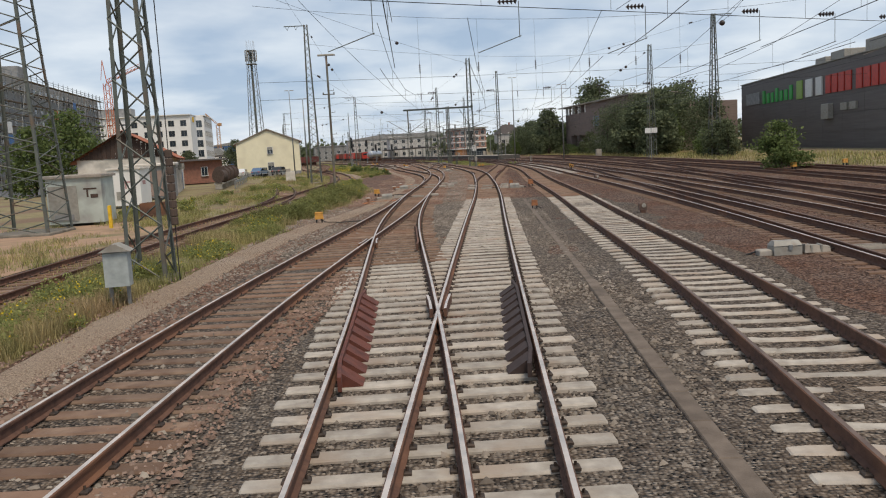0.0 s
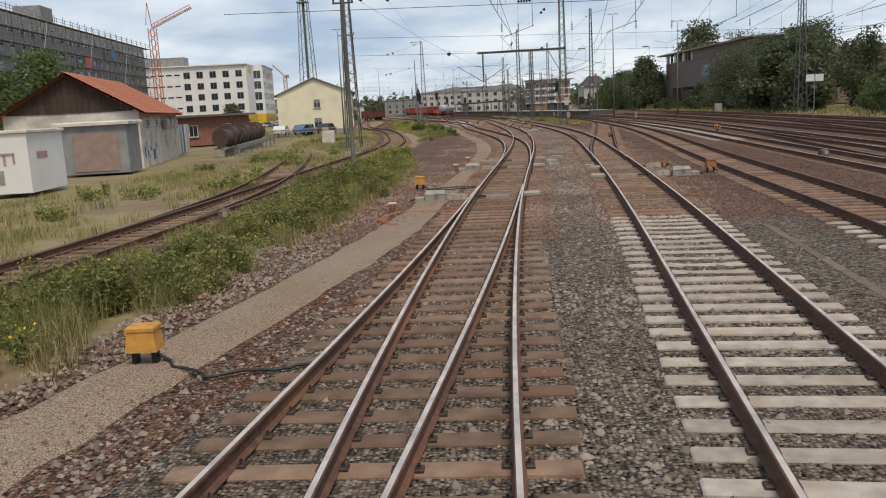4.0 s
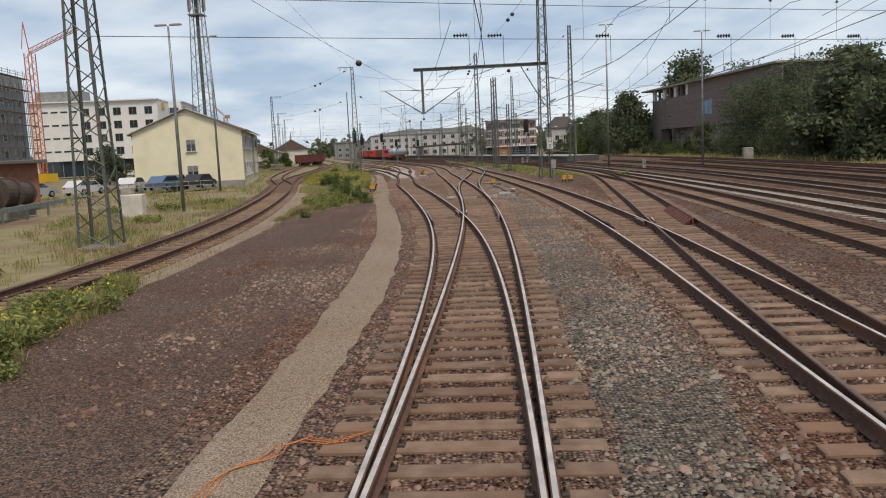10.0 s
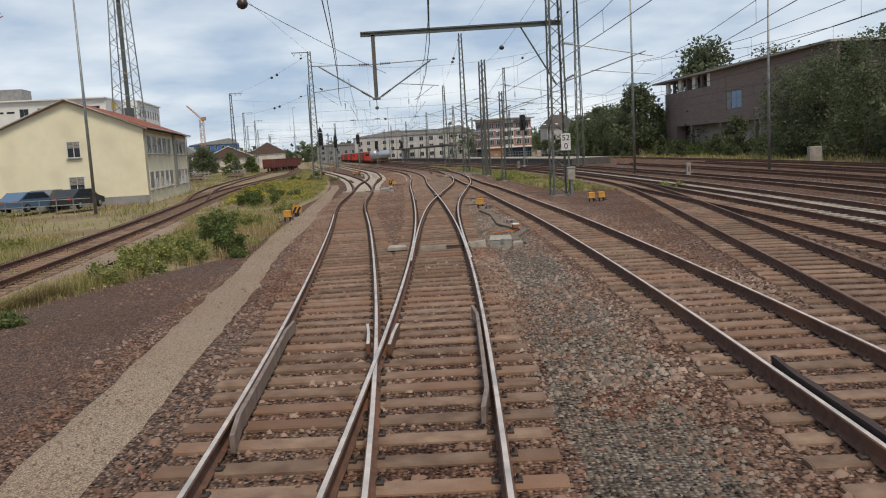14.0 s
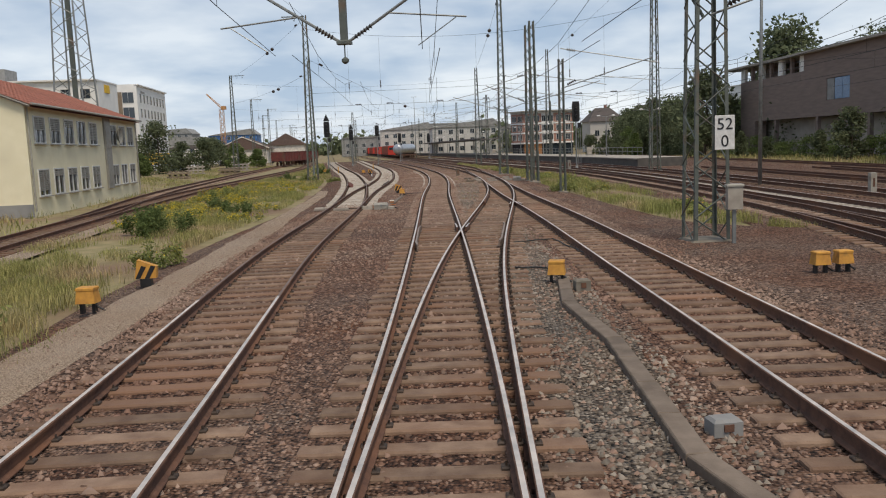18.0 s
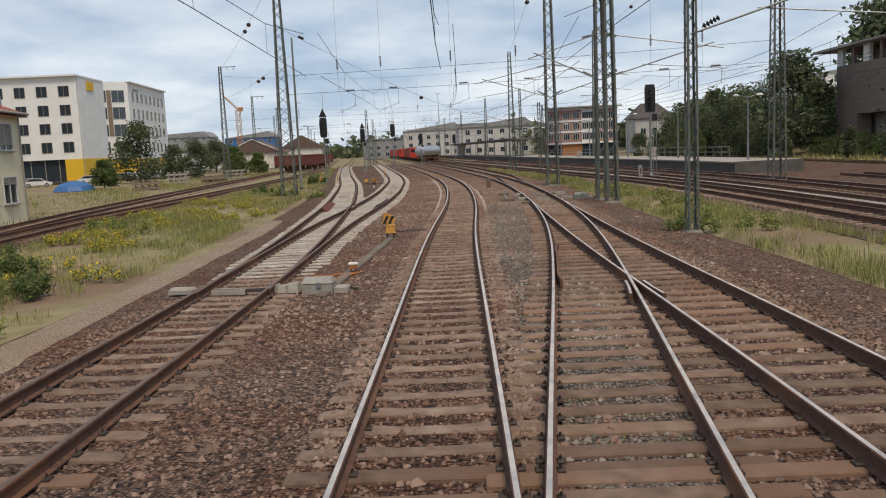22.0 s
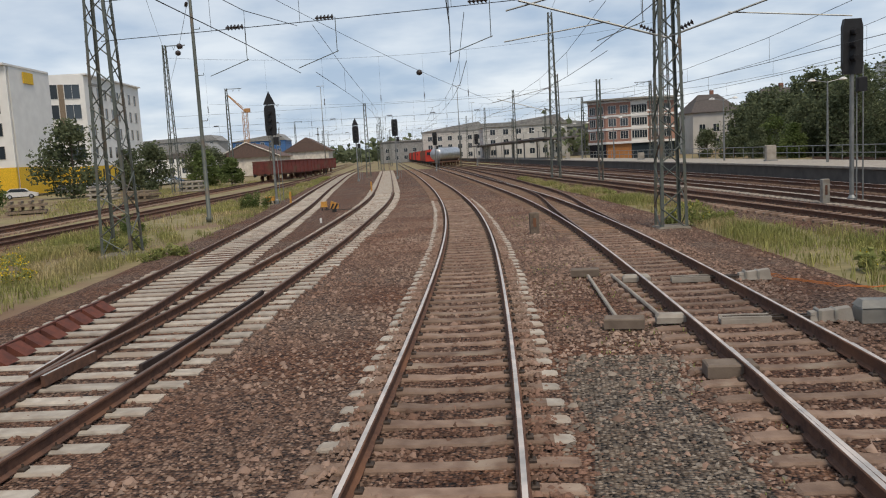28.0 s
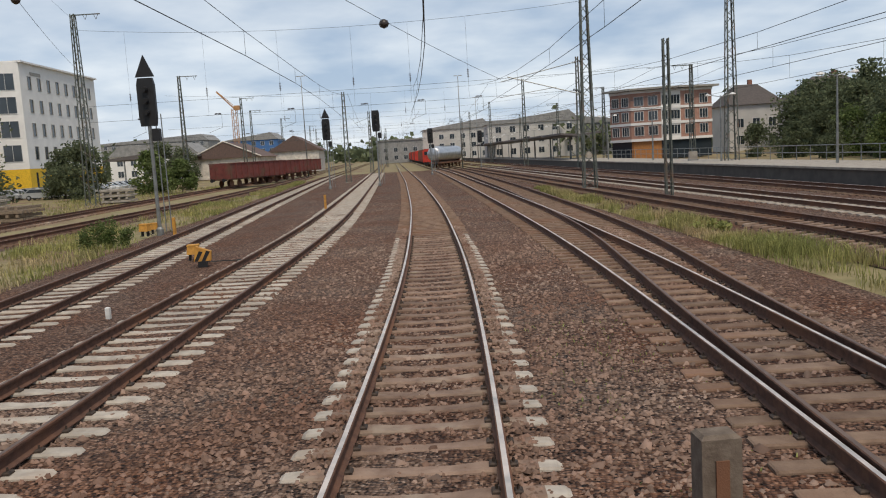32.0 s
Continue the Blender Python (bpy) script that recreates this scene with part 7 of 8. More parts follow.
for x, y, h in ((33, 254, 8.5), (31.5, 258, 10), (34, 262, 12), (30, 266, 9), (44, 236, 15), (50, 226, 16), (36.5, 184, 10), (38, 178, 11), (41, 172, 12), (37.5, 168, 8.5), (43, 182, 12.5), (39.5, 189, 11.5), (38.5, 160, 10)):
    tree(x, y, h, h * 0.38, int(x * 3 + y), n=3600, size=0.2 if h < 13 else 0.34, low=0.06, label="dark leafy tree beside the brick clubhouse")
for x, y, h, r in ((47.8, 256, 21, 6.5), (31.5, 246, 13, 4.5), (36, 152, 9, 3.8), (38, 146, 8, 3.6), (40.5, 156, 11, 4.4), (43, 163, 12, 4.6)):
    tree(x, y, h, r, int(x * 11 + y), n=int(900 * r), size=0.2 + 0.06 * r, low=0.08, label="broad leafy tree beyond the running lines")
for i in range(13):
    y = 190 + i * 4.3
    tree(43.0 - 0.118 * (y - 190) - tn.uniform(2.2, 3.4), y, tn.uniform(1.8, 3.0), tn.uniform(1.4, 2.2), 1400 + i, mat=LEAF, n=1400, size=0.14, low=0.05, label="light green shrub at the foot of the brick wall", name="bush")
for i in range(16):
    y = 270 + i * 3.6
    tree(27.5 + tn.uniform(0, 10), y, tn.uniform(7.5, 12.0), tn.uniform(3.0, 4.6), 1500 + i, n=2800, size=0.34, low=0.06, label="tall dark tree behind the platforms")
# wooded slope behind the platforms
for i in range(34):
    y = 268 + i * 4.2
    k = tn.uniform(0, 1)
    tree(34 - 0.12 * (y - 268) + k * 30, y + tn.uniform(-3, 3), tn.uniform(5.0, 7.5) + k * 2, tn.uniform(2.6, 4.0), 900 + i, n=2400, size=0.34, z=k * 4 - 0.3, low=0.05, label="tree on the wooded slope behind the platforms")
g = Geo()
for y in range(250, 480, 10):
    x = 32 - 0.12 * (y - 268)
    g.v += [(x, y, -0.2), (x + 12, y, 1.5), (x + 40, y, 6), (x + 120, y, 8)]
g.f = [(r * 4 + i, r * 4 + 1 + i, r * 4 + 5 + i, r * 4 + 4 + i) for r in range(22) for i in range(3)]
g.s = [0] * len(g.f)
tagged(part("wooded_bank", g, SOIL), "grassy bank rising behind the platforms", "ground", kind="structure")
for x, y, h, m in ((-66, 262, 9.5, LEAFD), (-62, 275, 6.5, LEAFD), (-58, 284, 5.2, LEAF), (-70, 284, 6, LEAFD), (-52.5, 281, 4, LEAF), (-80, 330, 8, LEAFD), (-83, 345, 7, LEAFD), (-56, 232, 3.6, LEAF), (-59, 191, 6.0, LEAFD), (-47.8, 104.8, 10.0, LEAF), (-51.5, 103, 8.5, LEAF), (-33, 50, 5.5, LEAF), (-88, 290, 4, LEAFD)):
    tree(x, y, h, h * 0.4, int(abs(x) * 5 + y), mat=m, n=3800, size=0.13 + 0.02 * h, low=0.1)
# far woods closing the view
rs = np.random.RandomState(77)
pts = []
for i in range(420):
    a = rs.uniform(-1.35, 1.1)
    d = rs.uniform(640, 900)
    c = np.array([d * math.sin(a) - 40, d * math.cos(a) * 1.0 + 60, 0])
    h = rs.uniform(7, 13)
    m = 60
    p = c + rs.normal(size=(m, 3)) * np.array([9, 5, 0.3 * h])
    p[:, 2] = np.abs(p[:, 2]) + rs.uniform(0, h * 0.8, m)
    pts.append(p)
tagged(leaves("far_woods", np.concatenate(pts), 4.2, LEAFD, None, 5, 1.2), "dark far woods along the horizon", "woods", kind="stuff")
pts = []
for i in range(130):
    y = rs.uniform(420, 640)
    x = rs.choice((-0.2 * y - 60 - rs.uniform(0, 30) + 40 - 40, -0.2 * y + 75 + rs.uniform(0, 60)))
    h = rs.uniform(6, 11)
    p = np.array([x, y, 0]) + rs.normal(size=(70, 3)) * np.array([4, 4, 0.3 * h])
    p[:, 2] = np.abs(p[:, 2]) + rs.uniform(0, h * 0.7, 70)
    pts.append(p)
tagged(leaves("lineside_woods", np.concatenate(pts), 1.7, LEAFD, None, 6, 1.2), "dark trees lining the tracks far ahead", "woods", kind="stuff")


# ---- trackside equipment ----
def yellow_box(x, y, s=1.0, z=-0.04, label="yellow trackside axle counter box on short legs"):
    th = thing("trackside_box", label, "junction box", "yellow trackside boxes", at=pose(x, y, z, 0, 0, wr.uniform(-12, 12)))
    part("body", Geo().add([(-0.19 * s, -0.15 * s, 0.2 * s), (0.19 * s, -0.15 * s, 0.2 * s), (0.19 * s, 0.15 * s, 0.2 * s), (-0.19 * s, 0.15 * s, 0.2 * s), (-0.16 * s, -0.12 * s, 0.46 * s), (0.16 * s, -0.12 * s, 0.46 * s), (0.16 * s, 0.12 * s, 0.46 * s), (-0.16 * s, 0.12 * s, 0.46 * s)], [(0, 1, 5, 4), (1, 2, 6, 5), (2, 3, 7, 6), (3, 0, 4, 7), (4, 5, 6, 7), (3, 2, 1, 0)]), YELLOW, th)
    part("lid", Geo().box((0, 0, 0.48 * s), (0.35 * s, 0.27 * s, 0.06 * s), cut=0.02), YELLOW, th)
    for a in (-0.12, 0.12):
        part("leg", Geo().box((a * s, 0, 0.1 * s), (0.06 * s, 0.12 * s, 0.22 * s)), BLACK, th)
    part("cable_gland", Geo().tube((0.05, 0.0, 0.2 * s), (0.3, 0.05, 0.02), 0.02, n=6), BCABLE, th)
    return th


for x, y, s in ((-5.6, 35.8, 1), (-4.7, 56.3, 0.95), (-9.0, 126.0, 1), (0.115, 128.0, 0.95), (5.6, 128.4, 0.9), (6.1, 128.5, 0.9), (-7.2, 161.2, 0.9), (-18.0, 210.6, 1), (-25, 221.5, 1), (-24.9, 220.4, 1.1), (26.5, 62.2, 1), (31.5, 64.5, 1)):
    yellow_box(x, y, s)


RUSTBOX = material("rust_orange_paint", (0.36, 0.15, 0.06), 0.8, 0, (0.2, 0.085, 0.045), 8)
for x, y, s in ((4.07, 37.5, 0.8), (6.1, 58.3, 1.0), (5.0, 61.8, 0.8)):
    rb_ = yellow_box(x, y, s, label="rusty orange trackside box on short legs")
    for c_ in rb_.children:
        if c_.name.split(".")[0] in ("body", "lid"):
            c_.data.materials[0] = RUSTBOX


def junction_box(x, y, label="small white-topped junction box with orange cables"):
    th = thing("cable_junction_box", label, "junction box", "cable boxes", at=pose(x, y, -0.04, 0, 0, 15))
    part("body", Geo().box((0, 0, 0.19), (0.2, 0.16, 0.1), cut=0.02), RUSTBOX, th)
    part("lid", Geo().box((0, 0, 0.26), (0.23, 0.18, 0.045), cut=0.015), OLDWALL, th)
    for a in (-0.05, 0.05):
        part("leg", Geo().box((a, 0, 0.08), (0.04, 0.06, 0.16)), RUSTBOX, th)
    return th


def loose_cable(pts, r, mat, label, n=14, wob=0.12):
    """A cable lying in loops on the ground."""
    p = [Vector((*q, 0.0)) for q in pts]
    line = []
    for a, b in zip(p, p[1:]):
        for i in range(n):
            c = a.lerp(b, i / n)
            k = len(line)
            line.append((c.x + wob * math.sin(k * 0.9) * math.cos(k * 0.31), c.y + wob * math.cos(k * 0.7), 0.005 + 0.015 * abs(math.sin(k * 1.7))))
    return tagged(part("loose_cable", Geo().line(line, r, 5), mat), label, "cable", "loose cables")


for x, y in ((-4.75, 49.9), (1.18, 115.9), (-4.04, 64.9), (-3.8, 70.0), (-6.75, 153.2)):
    junction_box(x, y)
for pts in (((-4.6, 49.5), (-3.4, 49.2), (-2.6, 49.4)), ((-4.6, 49.5), (-4.9, 48.0), (-4.2, 46.6)), ((-3.8, 69.9), (-3.0, 69.2), (-3.6, 68.1), (-2.6, 68.0)), ((-3.8, 69.9), (-4.1, 68.2), (-3.2, 67.4), (-2.3, 67.5)), ((-3.8, 70.2), (-3.0, 72.5), (-2.2, 72.6)), ((-6.7, 153.1), (-7.4, 152.6), (-7.9, 152.5)), ((-6.7, 153.1), (-7.3, 151.5), (-7.6, 151.2)), ((1.15, 115.8), (0.6, 115.3), (0.1, 115.0)), ((-0.5, 182.0), (0.4, 180.5), (1.2, 180.2))):
    for k in range(3):
        loose_cable([(a + 0.06 * k, b + 0.05 * k) for a, b in pts], 0.006, CABLE, "loose orange cable lying on the ballast", wob=0.06 + 0.03 * k)
for pts in (((-4.4, 55.6), (-3.6, 56.2), (-2.6, 56.0)), ((-4.4, 55.6), (-3.5, 55.4), (-2.6, 55.7)), ((-5.4, 35.8), (-4.6, 35.2), (-3.4, 35.6)), ((0.3, 128.2), (0.0, 129.8), (-0.8, 130)), ((-0.7, 135.0), (0.5, 135.6), (1.2, 131.5), (1.6, 129.5)), ((-7.3, 162.8), (-6.7, 163.2), (-6.2, 163.1)), ((-18, 210.5), (-17, 209.7), (-16, 209.9))):
    loose_cable(pts, 0.02, BCABLE, "black rubber cable lying across the stones", wob=0.05)


def point_machine(x, y, side, rz=0.0, label="grey steel point machine beside the switch", bare=False):
    """side: +1 when the machine stands right of the track; the rods run towards the rails."""
    th = thing("point_machine", label, "point machine", "point machines", at=pose(x, y, -0.05, 0, 0, rz))
    if not bare:
        part("casing", Geo().box((0, 0, 0.11), (0.66, 0.42, 0.24), cut=0.03), GREYP, th)
        lid = part("lid", Geo().add([(-0.34, -0.22, 0.23), (0.34, -0.22, 0.23), (0.34, 0.22, 0.23), (-0.34, 0.22, 0.23), (-0.29, -0.1, 0.34), (0.29, -0.1, 0.34), (0.29, 0.1, 0.34), (-0.29, 0.1, 0.34)], [(0, 1, 5, 4), (1, 2, 6, 5), (2, 3, 7, 6), (3, 0, 4, 7), (4, 5, 6, 7)]), GREYP, th, "hipped grey lid")
        part("hasp", Geo().box((0.05, -0.225, 0.2), (0.09, 0.03, 0.12), cut=0.01), POLEG, lid)
        part("end_box", Geo().box((side * 0.5, 0, 0.08), (0.3, 0.3, 0.14), cut=0.03), PALEC, th)
        part("cable_stub", Geo().tube((side * 0.62, 0.1, 0.1), (side * 0.85, 0.2, 0.0), 0.025, n=6), BCABLE, th)
    cover = Geo().add([(-side * 0.42, -0.15, 0.03), (-side * 1.05, -0.13, 0.03), (-side * 1.05, 0.13, 0.03), (-side * 0.42, 0.15, 0.03), (-side * 0.45, -0.1, 0.23), (-side * 1.03, -0.09, 0.16), (-side * 1.03, 0.09, 0.16), (-side * 0.45, 0.1, 0.23)], [(0, 1, 5, 4), (1, 2, 6, 5), (2, 3, 7, 6), (3, 0, 4, 7), (4, 5, 6, 7)])
    part("lock_cover", cover, PALEC, th)
    for k in (-0.16, 0.08):
        part("strap", Geo().box((-side * 0.75 + k, 0, 0.125), (0.045, 0.28, 0.19), cut=0.03), GREYP, th)
    part("rod", Geo().box((-side * 1.6, 0.08, 0.1), (1.4, 0.05, 0.04)).box((-side * 1.6, -0.08, 0.1), (1.4, 0.05, 0.04)), CLIP, th)
    part("tray", Geo().box((-side * 1.98, 0, 0.06), (0.75, 0.28, 0.07)).box((-side * 1.98, 0.1, 0.11), (0.75, 0.05, 0.05)).box((-side * 1.98, -0.1, 0.11), (0.75, 0.05, 0.05)), PALEC, th)
    part("far_cover", Geo().box((-side * 3.05, 0, 0.13), (0.55, 0.26, 0.14), cut=0.05), PALEC, th)
    return th


point_machine(-3.75, 52.45, -1)
point_machine(-3.23, 64.4, -1)
point_machine(-3.05, 69.0, -1, bare=True)
point_machine(4.9, 57.7, 1)
point_machine(0.52, 111.75, 1)
point_machine(-6.95, 150.7, 1)
point_machine(0.2, 177.8, 1)
point_machine(0.0, 181.8, 1, bare=True)
point_machine(8.0, 19.3, -1)
point_machine(5.2, 61.5, 1, bare=True)


def beam_thing(name, p, q, w, h, mat, label, cat, z=-0.03):
    m, ln = wall_frame(p, q)
    th = thing(name, label, cat, at=m)
    n = max(1, int(ln / 1.0))
    for i in range(n):
        part("lid", Geo().box(((i + 0.5) * ln / n, 0, z + h / 2), (ln / n - 0.012, w, h), wr.uniform(-0.01, 0.01), cut=0.012), mat, th)
    part("trough_side", Geo().box((ln / 2, -w / 2 + 0.02, z + h / 2 - 0.02), (ln, 0.05, h)).box((ln / 2, w / 2 - 0.02, z + h / 2 - 0.02), (ln, 0.05, h)), mat, th)
    return th


TROUGH = material("brown_grey_trough_lid", (0.195, 0.155, 0.122), 0.92, 0, (0.125, 0.097, 0.075), 4, 0.3, 40, vary=0.15)
beam_thing("cable_trough", (2.15, 2), (2.95, 17), 0.22, 0.03, TROUGH, "row of brown concrete cable trough lids in the ballast", "cable trough")
beam_thing("cable_trough", (2.95, 17), (4.3, 45), 0.17, 0.02, TROUGH, "row of half-buried brown concrete cable trough lids", "cable trough", -0.04)
for p, q in (((0.25, 128.0), (0.16, 125.5)), ((0.16, 125.5), (0.58, 122.7)), ((0.58, 122.7), (0.74, 118.2)), ((0.74, 118.2), (1.2, 116.6)), ((1.2, 116.6), (1.47, 115.6)), ((1.47, 115.6), (1.02, 113.8)), ((1.02, 113.8), (1.0, 112.5))):
    beam_thing("cable_trough", q, p, 0.24, 0.09, TROUGH, "grey concrete cable trough with loose lids", "cable trough")
beam_thing("cable_trough", (-6.75, 150), (-7.15, 160.9), 0.22, 0.05, TROUGH, "weathered cable trough lids beside the track", "cable trough")
for x, y, w, d in ((-3.62, 177.7, 0.62, 0.34), (-4.05, 183.0, 0.62, 0.3), (-2.58, 174.9, 0.6, 0.35), (0.8, 69.8, 0.55, 0.28), (0.48, 67.05, 0.55, 0.16), (0.5, 64.4, 0.45, 0.3), (-2.85, 68.3, 0.6, 0.2), (1.95, 62.7, 0.4, 0.24)):
    sl_ = thing("concrete_slab", "loose flat concrete slab on the ballast", "slab", "loose slabs", at=pose(x, y, -0.02, 0, 0, wr.uniform(-8, 8)))
    part("slab", Geo().box((0, 0, 0.07), (w, d, 0.16), cut=0.02), TROUGH if y > 170 else PALEC, sl_)
for p, q in (((-4.0, 182.6), (-3.7, 178)), ((-3.5, 182.6), (-3.0, 178.1)), ((0.47, 69.4), (0.36, 66.0))):
    m, ln = wall_frame(p, q)
    cb = thing("cable_conduit", "pale broken conduit lying on the ballast", "conduit", at=m)
    part("pipe", Geo().tube((0, 0, 0.03), (ln, 0, 0.03), 0.035, n=7), PALEC, cb)


def striped_sign(x, y, rz, s=1.0):
    th = thing("derail_marker", "yellow and black striped marker on a low stand", "marker", "striped markers", at=pose(x, y, -0.04, 0, 0, rz))
    part("plate", Geo().add([(-0.3 * s, 0, 0.18), (0.3 * s, 0, 0.18), (0.33 * s, 0, 0.45), (-0.2 * s, 0, 0.62), (-0.3 * s, 0.2, 0.18), (0.3 * s, 0.2, 0.18), (0.33 * s, 0.2, 0.45), (-0.2 * s, 0.2, 0.62)], [(0, 1, 2, 3), (7, 6, 5, 4), (0, 4, 5, 1), (1, 5, 6, 2), (2, 6, 7, 3), (3, 7, 4, 0)]), YELLOW, th)
    for k in (-0.28, -0.02):
        part("stripe", Geo().add([(k * s, -0.006, 0.18), ((k + 0.13) * s, -0.006, 0.18), ((k + 0.32) * s, -0.006, 0.45), ((k + 0.19) * s, -0.006, 0.48)], [(0, 1, 2, 3)]), BLACK, th)
    part("stand", Geo().box((0, 0.1, 0.08), (0.3 * s, 0.25, 0.2)), BLACK, th)
    return th


for x, y, rz in ((-9.2, 129.0, 12), (-7.9, 164.8, 12), (-16.9, 208.8, 15), (14.4, 93.1, -20)):
    striped_sign(x, y, rz, 0.8)


def block_post(x, y, h, mat, label):
    th = thing("concrete_post", label, "post", "marker posts", at=pose(x, y, -0.06, 0, 0, 12))
    part("shaft", Geo().box((0, 0, h / 2), (0.3, 0.22, h), cut=0.03), mat, th)
    part("recess", Geo().box((0, -0.115, h * 0.55), (0.1, 0.02, h * 0.4)), RUST, th)
    return th


block_post(1.16, 119.0, 0.18, GREYW, "low dark concrete block beside the cable trough")
block_post(-5.42, 192.6, 0.75, material("mossy_grey_post", (0.2, 0.16, 0.125), 0.9, 0, (0.12, 0.092, 0.07), 9, 0.4, 40), "squat weathered grey concrete marker post")
block_post(0.55, 127.1, 0.24, DARKFOOT, "low dark concrete block beside the trough")
wp = thing("marker_post", "small thin white marker post", "post", at=pose(-15.5, 201.4, -0.08))
part("shaft", Geo().box((0, 0, 0.14), (0.09, 0.07, 0.28), cut=0.02), FRAMEW, wp)
for x, y in ((6.2, 200.0), (16, 150)):
    block_post(x, y, 1.0, GREYP, "grey cable marker post")
rl = thing("relay_cabinet", "grey relay cabinet with a pitched lid on legs", "cabinet", at=pose(-7.05, 17.2, -0.1, 0, 0, 8))
part("body", Geo().box((0, 0, 0.85), (0.5, 0.34, 0.75), cut=0.03), material("pale_blue_grey_cabinet", (0.42, 0.46, 0.45), 0.6, 0.1), rl)
part("lid", Geo().prism([(-0.32, 1.22), (0.32, 1.22), (0.05, 1.38), (-0.05, 1.38)], -0.24, 0.24), GREYP, rl)
for a in (-0.18, 0.18):
    part("leg", Geo().box((a, 0, 0.22), (0.07, 0.07, 0.5)), POLEG, rl)
ys_ = thing("yellow_stake", "short yellow marker stake in the ground", "stake", at=pose(-16.3, 39.5, 0))
part("shaft", Geo().box((0, 0, 0.55), (0.14, 0.14, 1.1), cut=0.02), BYELLOW, ys_)
for x, y, h in ((-22.8, 219, 0.9), (-20.3, 233, 0.9)):
    sk = thing("yellow_stake", "slim yellow marker stake beside the track", "stake", "yellow stakes", at=pose(x, y, -0.08))
    part("shaft", Geo().box((0, 0, h / 2), (0.12, 0.1, h), cut=0.02), YELLOW, sk)


# ---- check rails and frogs ----
def check_rail(way, d, y0, y1, ribs, mat, name="check_rail", label="brown guard rail bolted beside the running rail"):
    th = thing(name, label, "guard rail", "check rails")
    g = Geo()
    s = 1 if d < 0 else -1
    n = 8
    pr = [(0.0, 0.02), (0.05, 0.02), (0.05, 0.2), (0.0, 0.2)]
    for i in range(n + 1):
        y = y0 + (y1 - y0) * i / n
        fl = 0.06 * (abs(2 * i / n - 1) > 0.8)
        for a, h in pr:
            x_, y_ = way.off(y, d + s * (0.075 + a + fl))
            g.v.append((x_, y_, h + 0.012))
    for i in range(n):
        g.f += [(i * 4 + k, i * 4 + (k + 1) % 4, i * 4 + 4 + (k + 1) % 4, i * 4 + 4 + k) for k in range(4)]
    g.f += [(3, 2, 1, 0), tuple(n * 4 + k for k in range(4))]
    g.s = [0] * len(g.f)
    part("bar", g, mat, th)
    if ribs:
        for i in range(int((y1 - y0) / 0.6)):
            y = y0 + 0.3 + i * 0.6
            a, b = way.off(y, d + s * 0.13), way.off(y, d + s * 0.42)
            rib = Geo().add([(*a, 0.0), (*b, 0.0), (b[0], b[1] + 0.3, 0.02), (a[0], a[1] + 0.35, 0.2), (a[0], a[1], 0.2)], [(0, 1, 4), (1, 2, 3, 4), (0, 4, 3), (0, 3, 2), (0, 2, 1)])
            part("rib", rib, mat, th)
    return th


GUARD = material("worn_guard_steel", (0.3, 0.245, 0.205), 0.6, 0.3, (0.19, 0.14, 0.115), 6)
check_rail(WAY["B"], -0.752, 9.6, 16.0, True, REDB)
check_rail(WAY["C"], 0.752, 9.8, 16.2, True, material("dark_guard_paint", (0.06, 0.04, 0.036), 0.75, 0.15))
check_rail(WAY["B"], 0.752, 23.5, 29.5, False, RUST)
check_rail(WAY["F"], -0.752, 95.5, 101.0, False, GUARD, label="pale worn guard rail beside the running rail")
check_rail(WAY["B"], 0.752, 96.0, 101.5, False, GUARD, label="pale worn guard rail beside the running rail")
check_rail(WAY["B"], -0.752, 133.5, 139.0, False, GUARD, label="pale worn guard rail beside the running rail")
check_rail(WAY["J"], 0.752, 134.0, 139.5, False, GUARD, label="pale worn guard rail beside the running rail")
check_rail(WAY["C"], -0.752, 91.5, 97.5, True, bpy.data.materials["dark_guard_paint"])
check_rail(WAY["H"], 0.752, 92.0, 98.0, True, REDB)
check_rail(WAY["J"], -0.752, 150.0, 156.0, False, RUST)
check_rail(WAY["F"], 0.752, 175.0, 181.0, True, bpy.data.materials["dark_guard_paint"])
check_rail(WAY["M"], -0.752, 174.5, 180.5, True, REDB)


def wing_rails(a, da, b, db, y, way=1, label="worn crossing nose with wing rails"):
    """Two bent wing rails at a crossing."""
    th = thing("crossing_nose", label, "rail crossing", "crossings")
    for w, d, s in ((a, da, -1), (b, db, 1)):
        pts = []
        for k, off in ((0.5, 0.115), (1.2, 0.115), (1.9, 0.14)):
            x_, y_ = w.off(y + way * k, d + s * off)
            pts.append((x_, y_, 0.15))
        g = Geo()
        for x_, y_, _ in pts:
            g.v += [(x_ - 0.03, y_, 0.03), (x_ + 0.03, y_, 0.03), (x_ + 0.03, y_, 0.165), (x_ + 0.022, y_, 0.181), (x_ - 0.022, y_, 0.181), (x_ - 0.03, y_, 0.165)]
        for r in range(len(pts) - 1):
            g.f += [(r * 6 + q_, r * 6 + (q_ + 1) % 6, r * 6 + 6 + (q_ + 1) % 6, r * 6 + 6 + q_) for q_ in range(6)]
            g.s += [0, 0, 0, 1, 0, 0]
        last = (len(pts) - 1) * 6
        g.f += [(5, 4, 3, 2, 1, 0), tuple(last + q_ for q_ in range(6))]
        g.s += [0, 0]
        part("wing_rail", g, [RUST, STEEL], th)
    return th


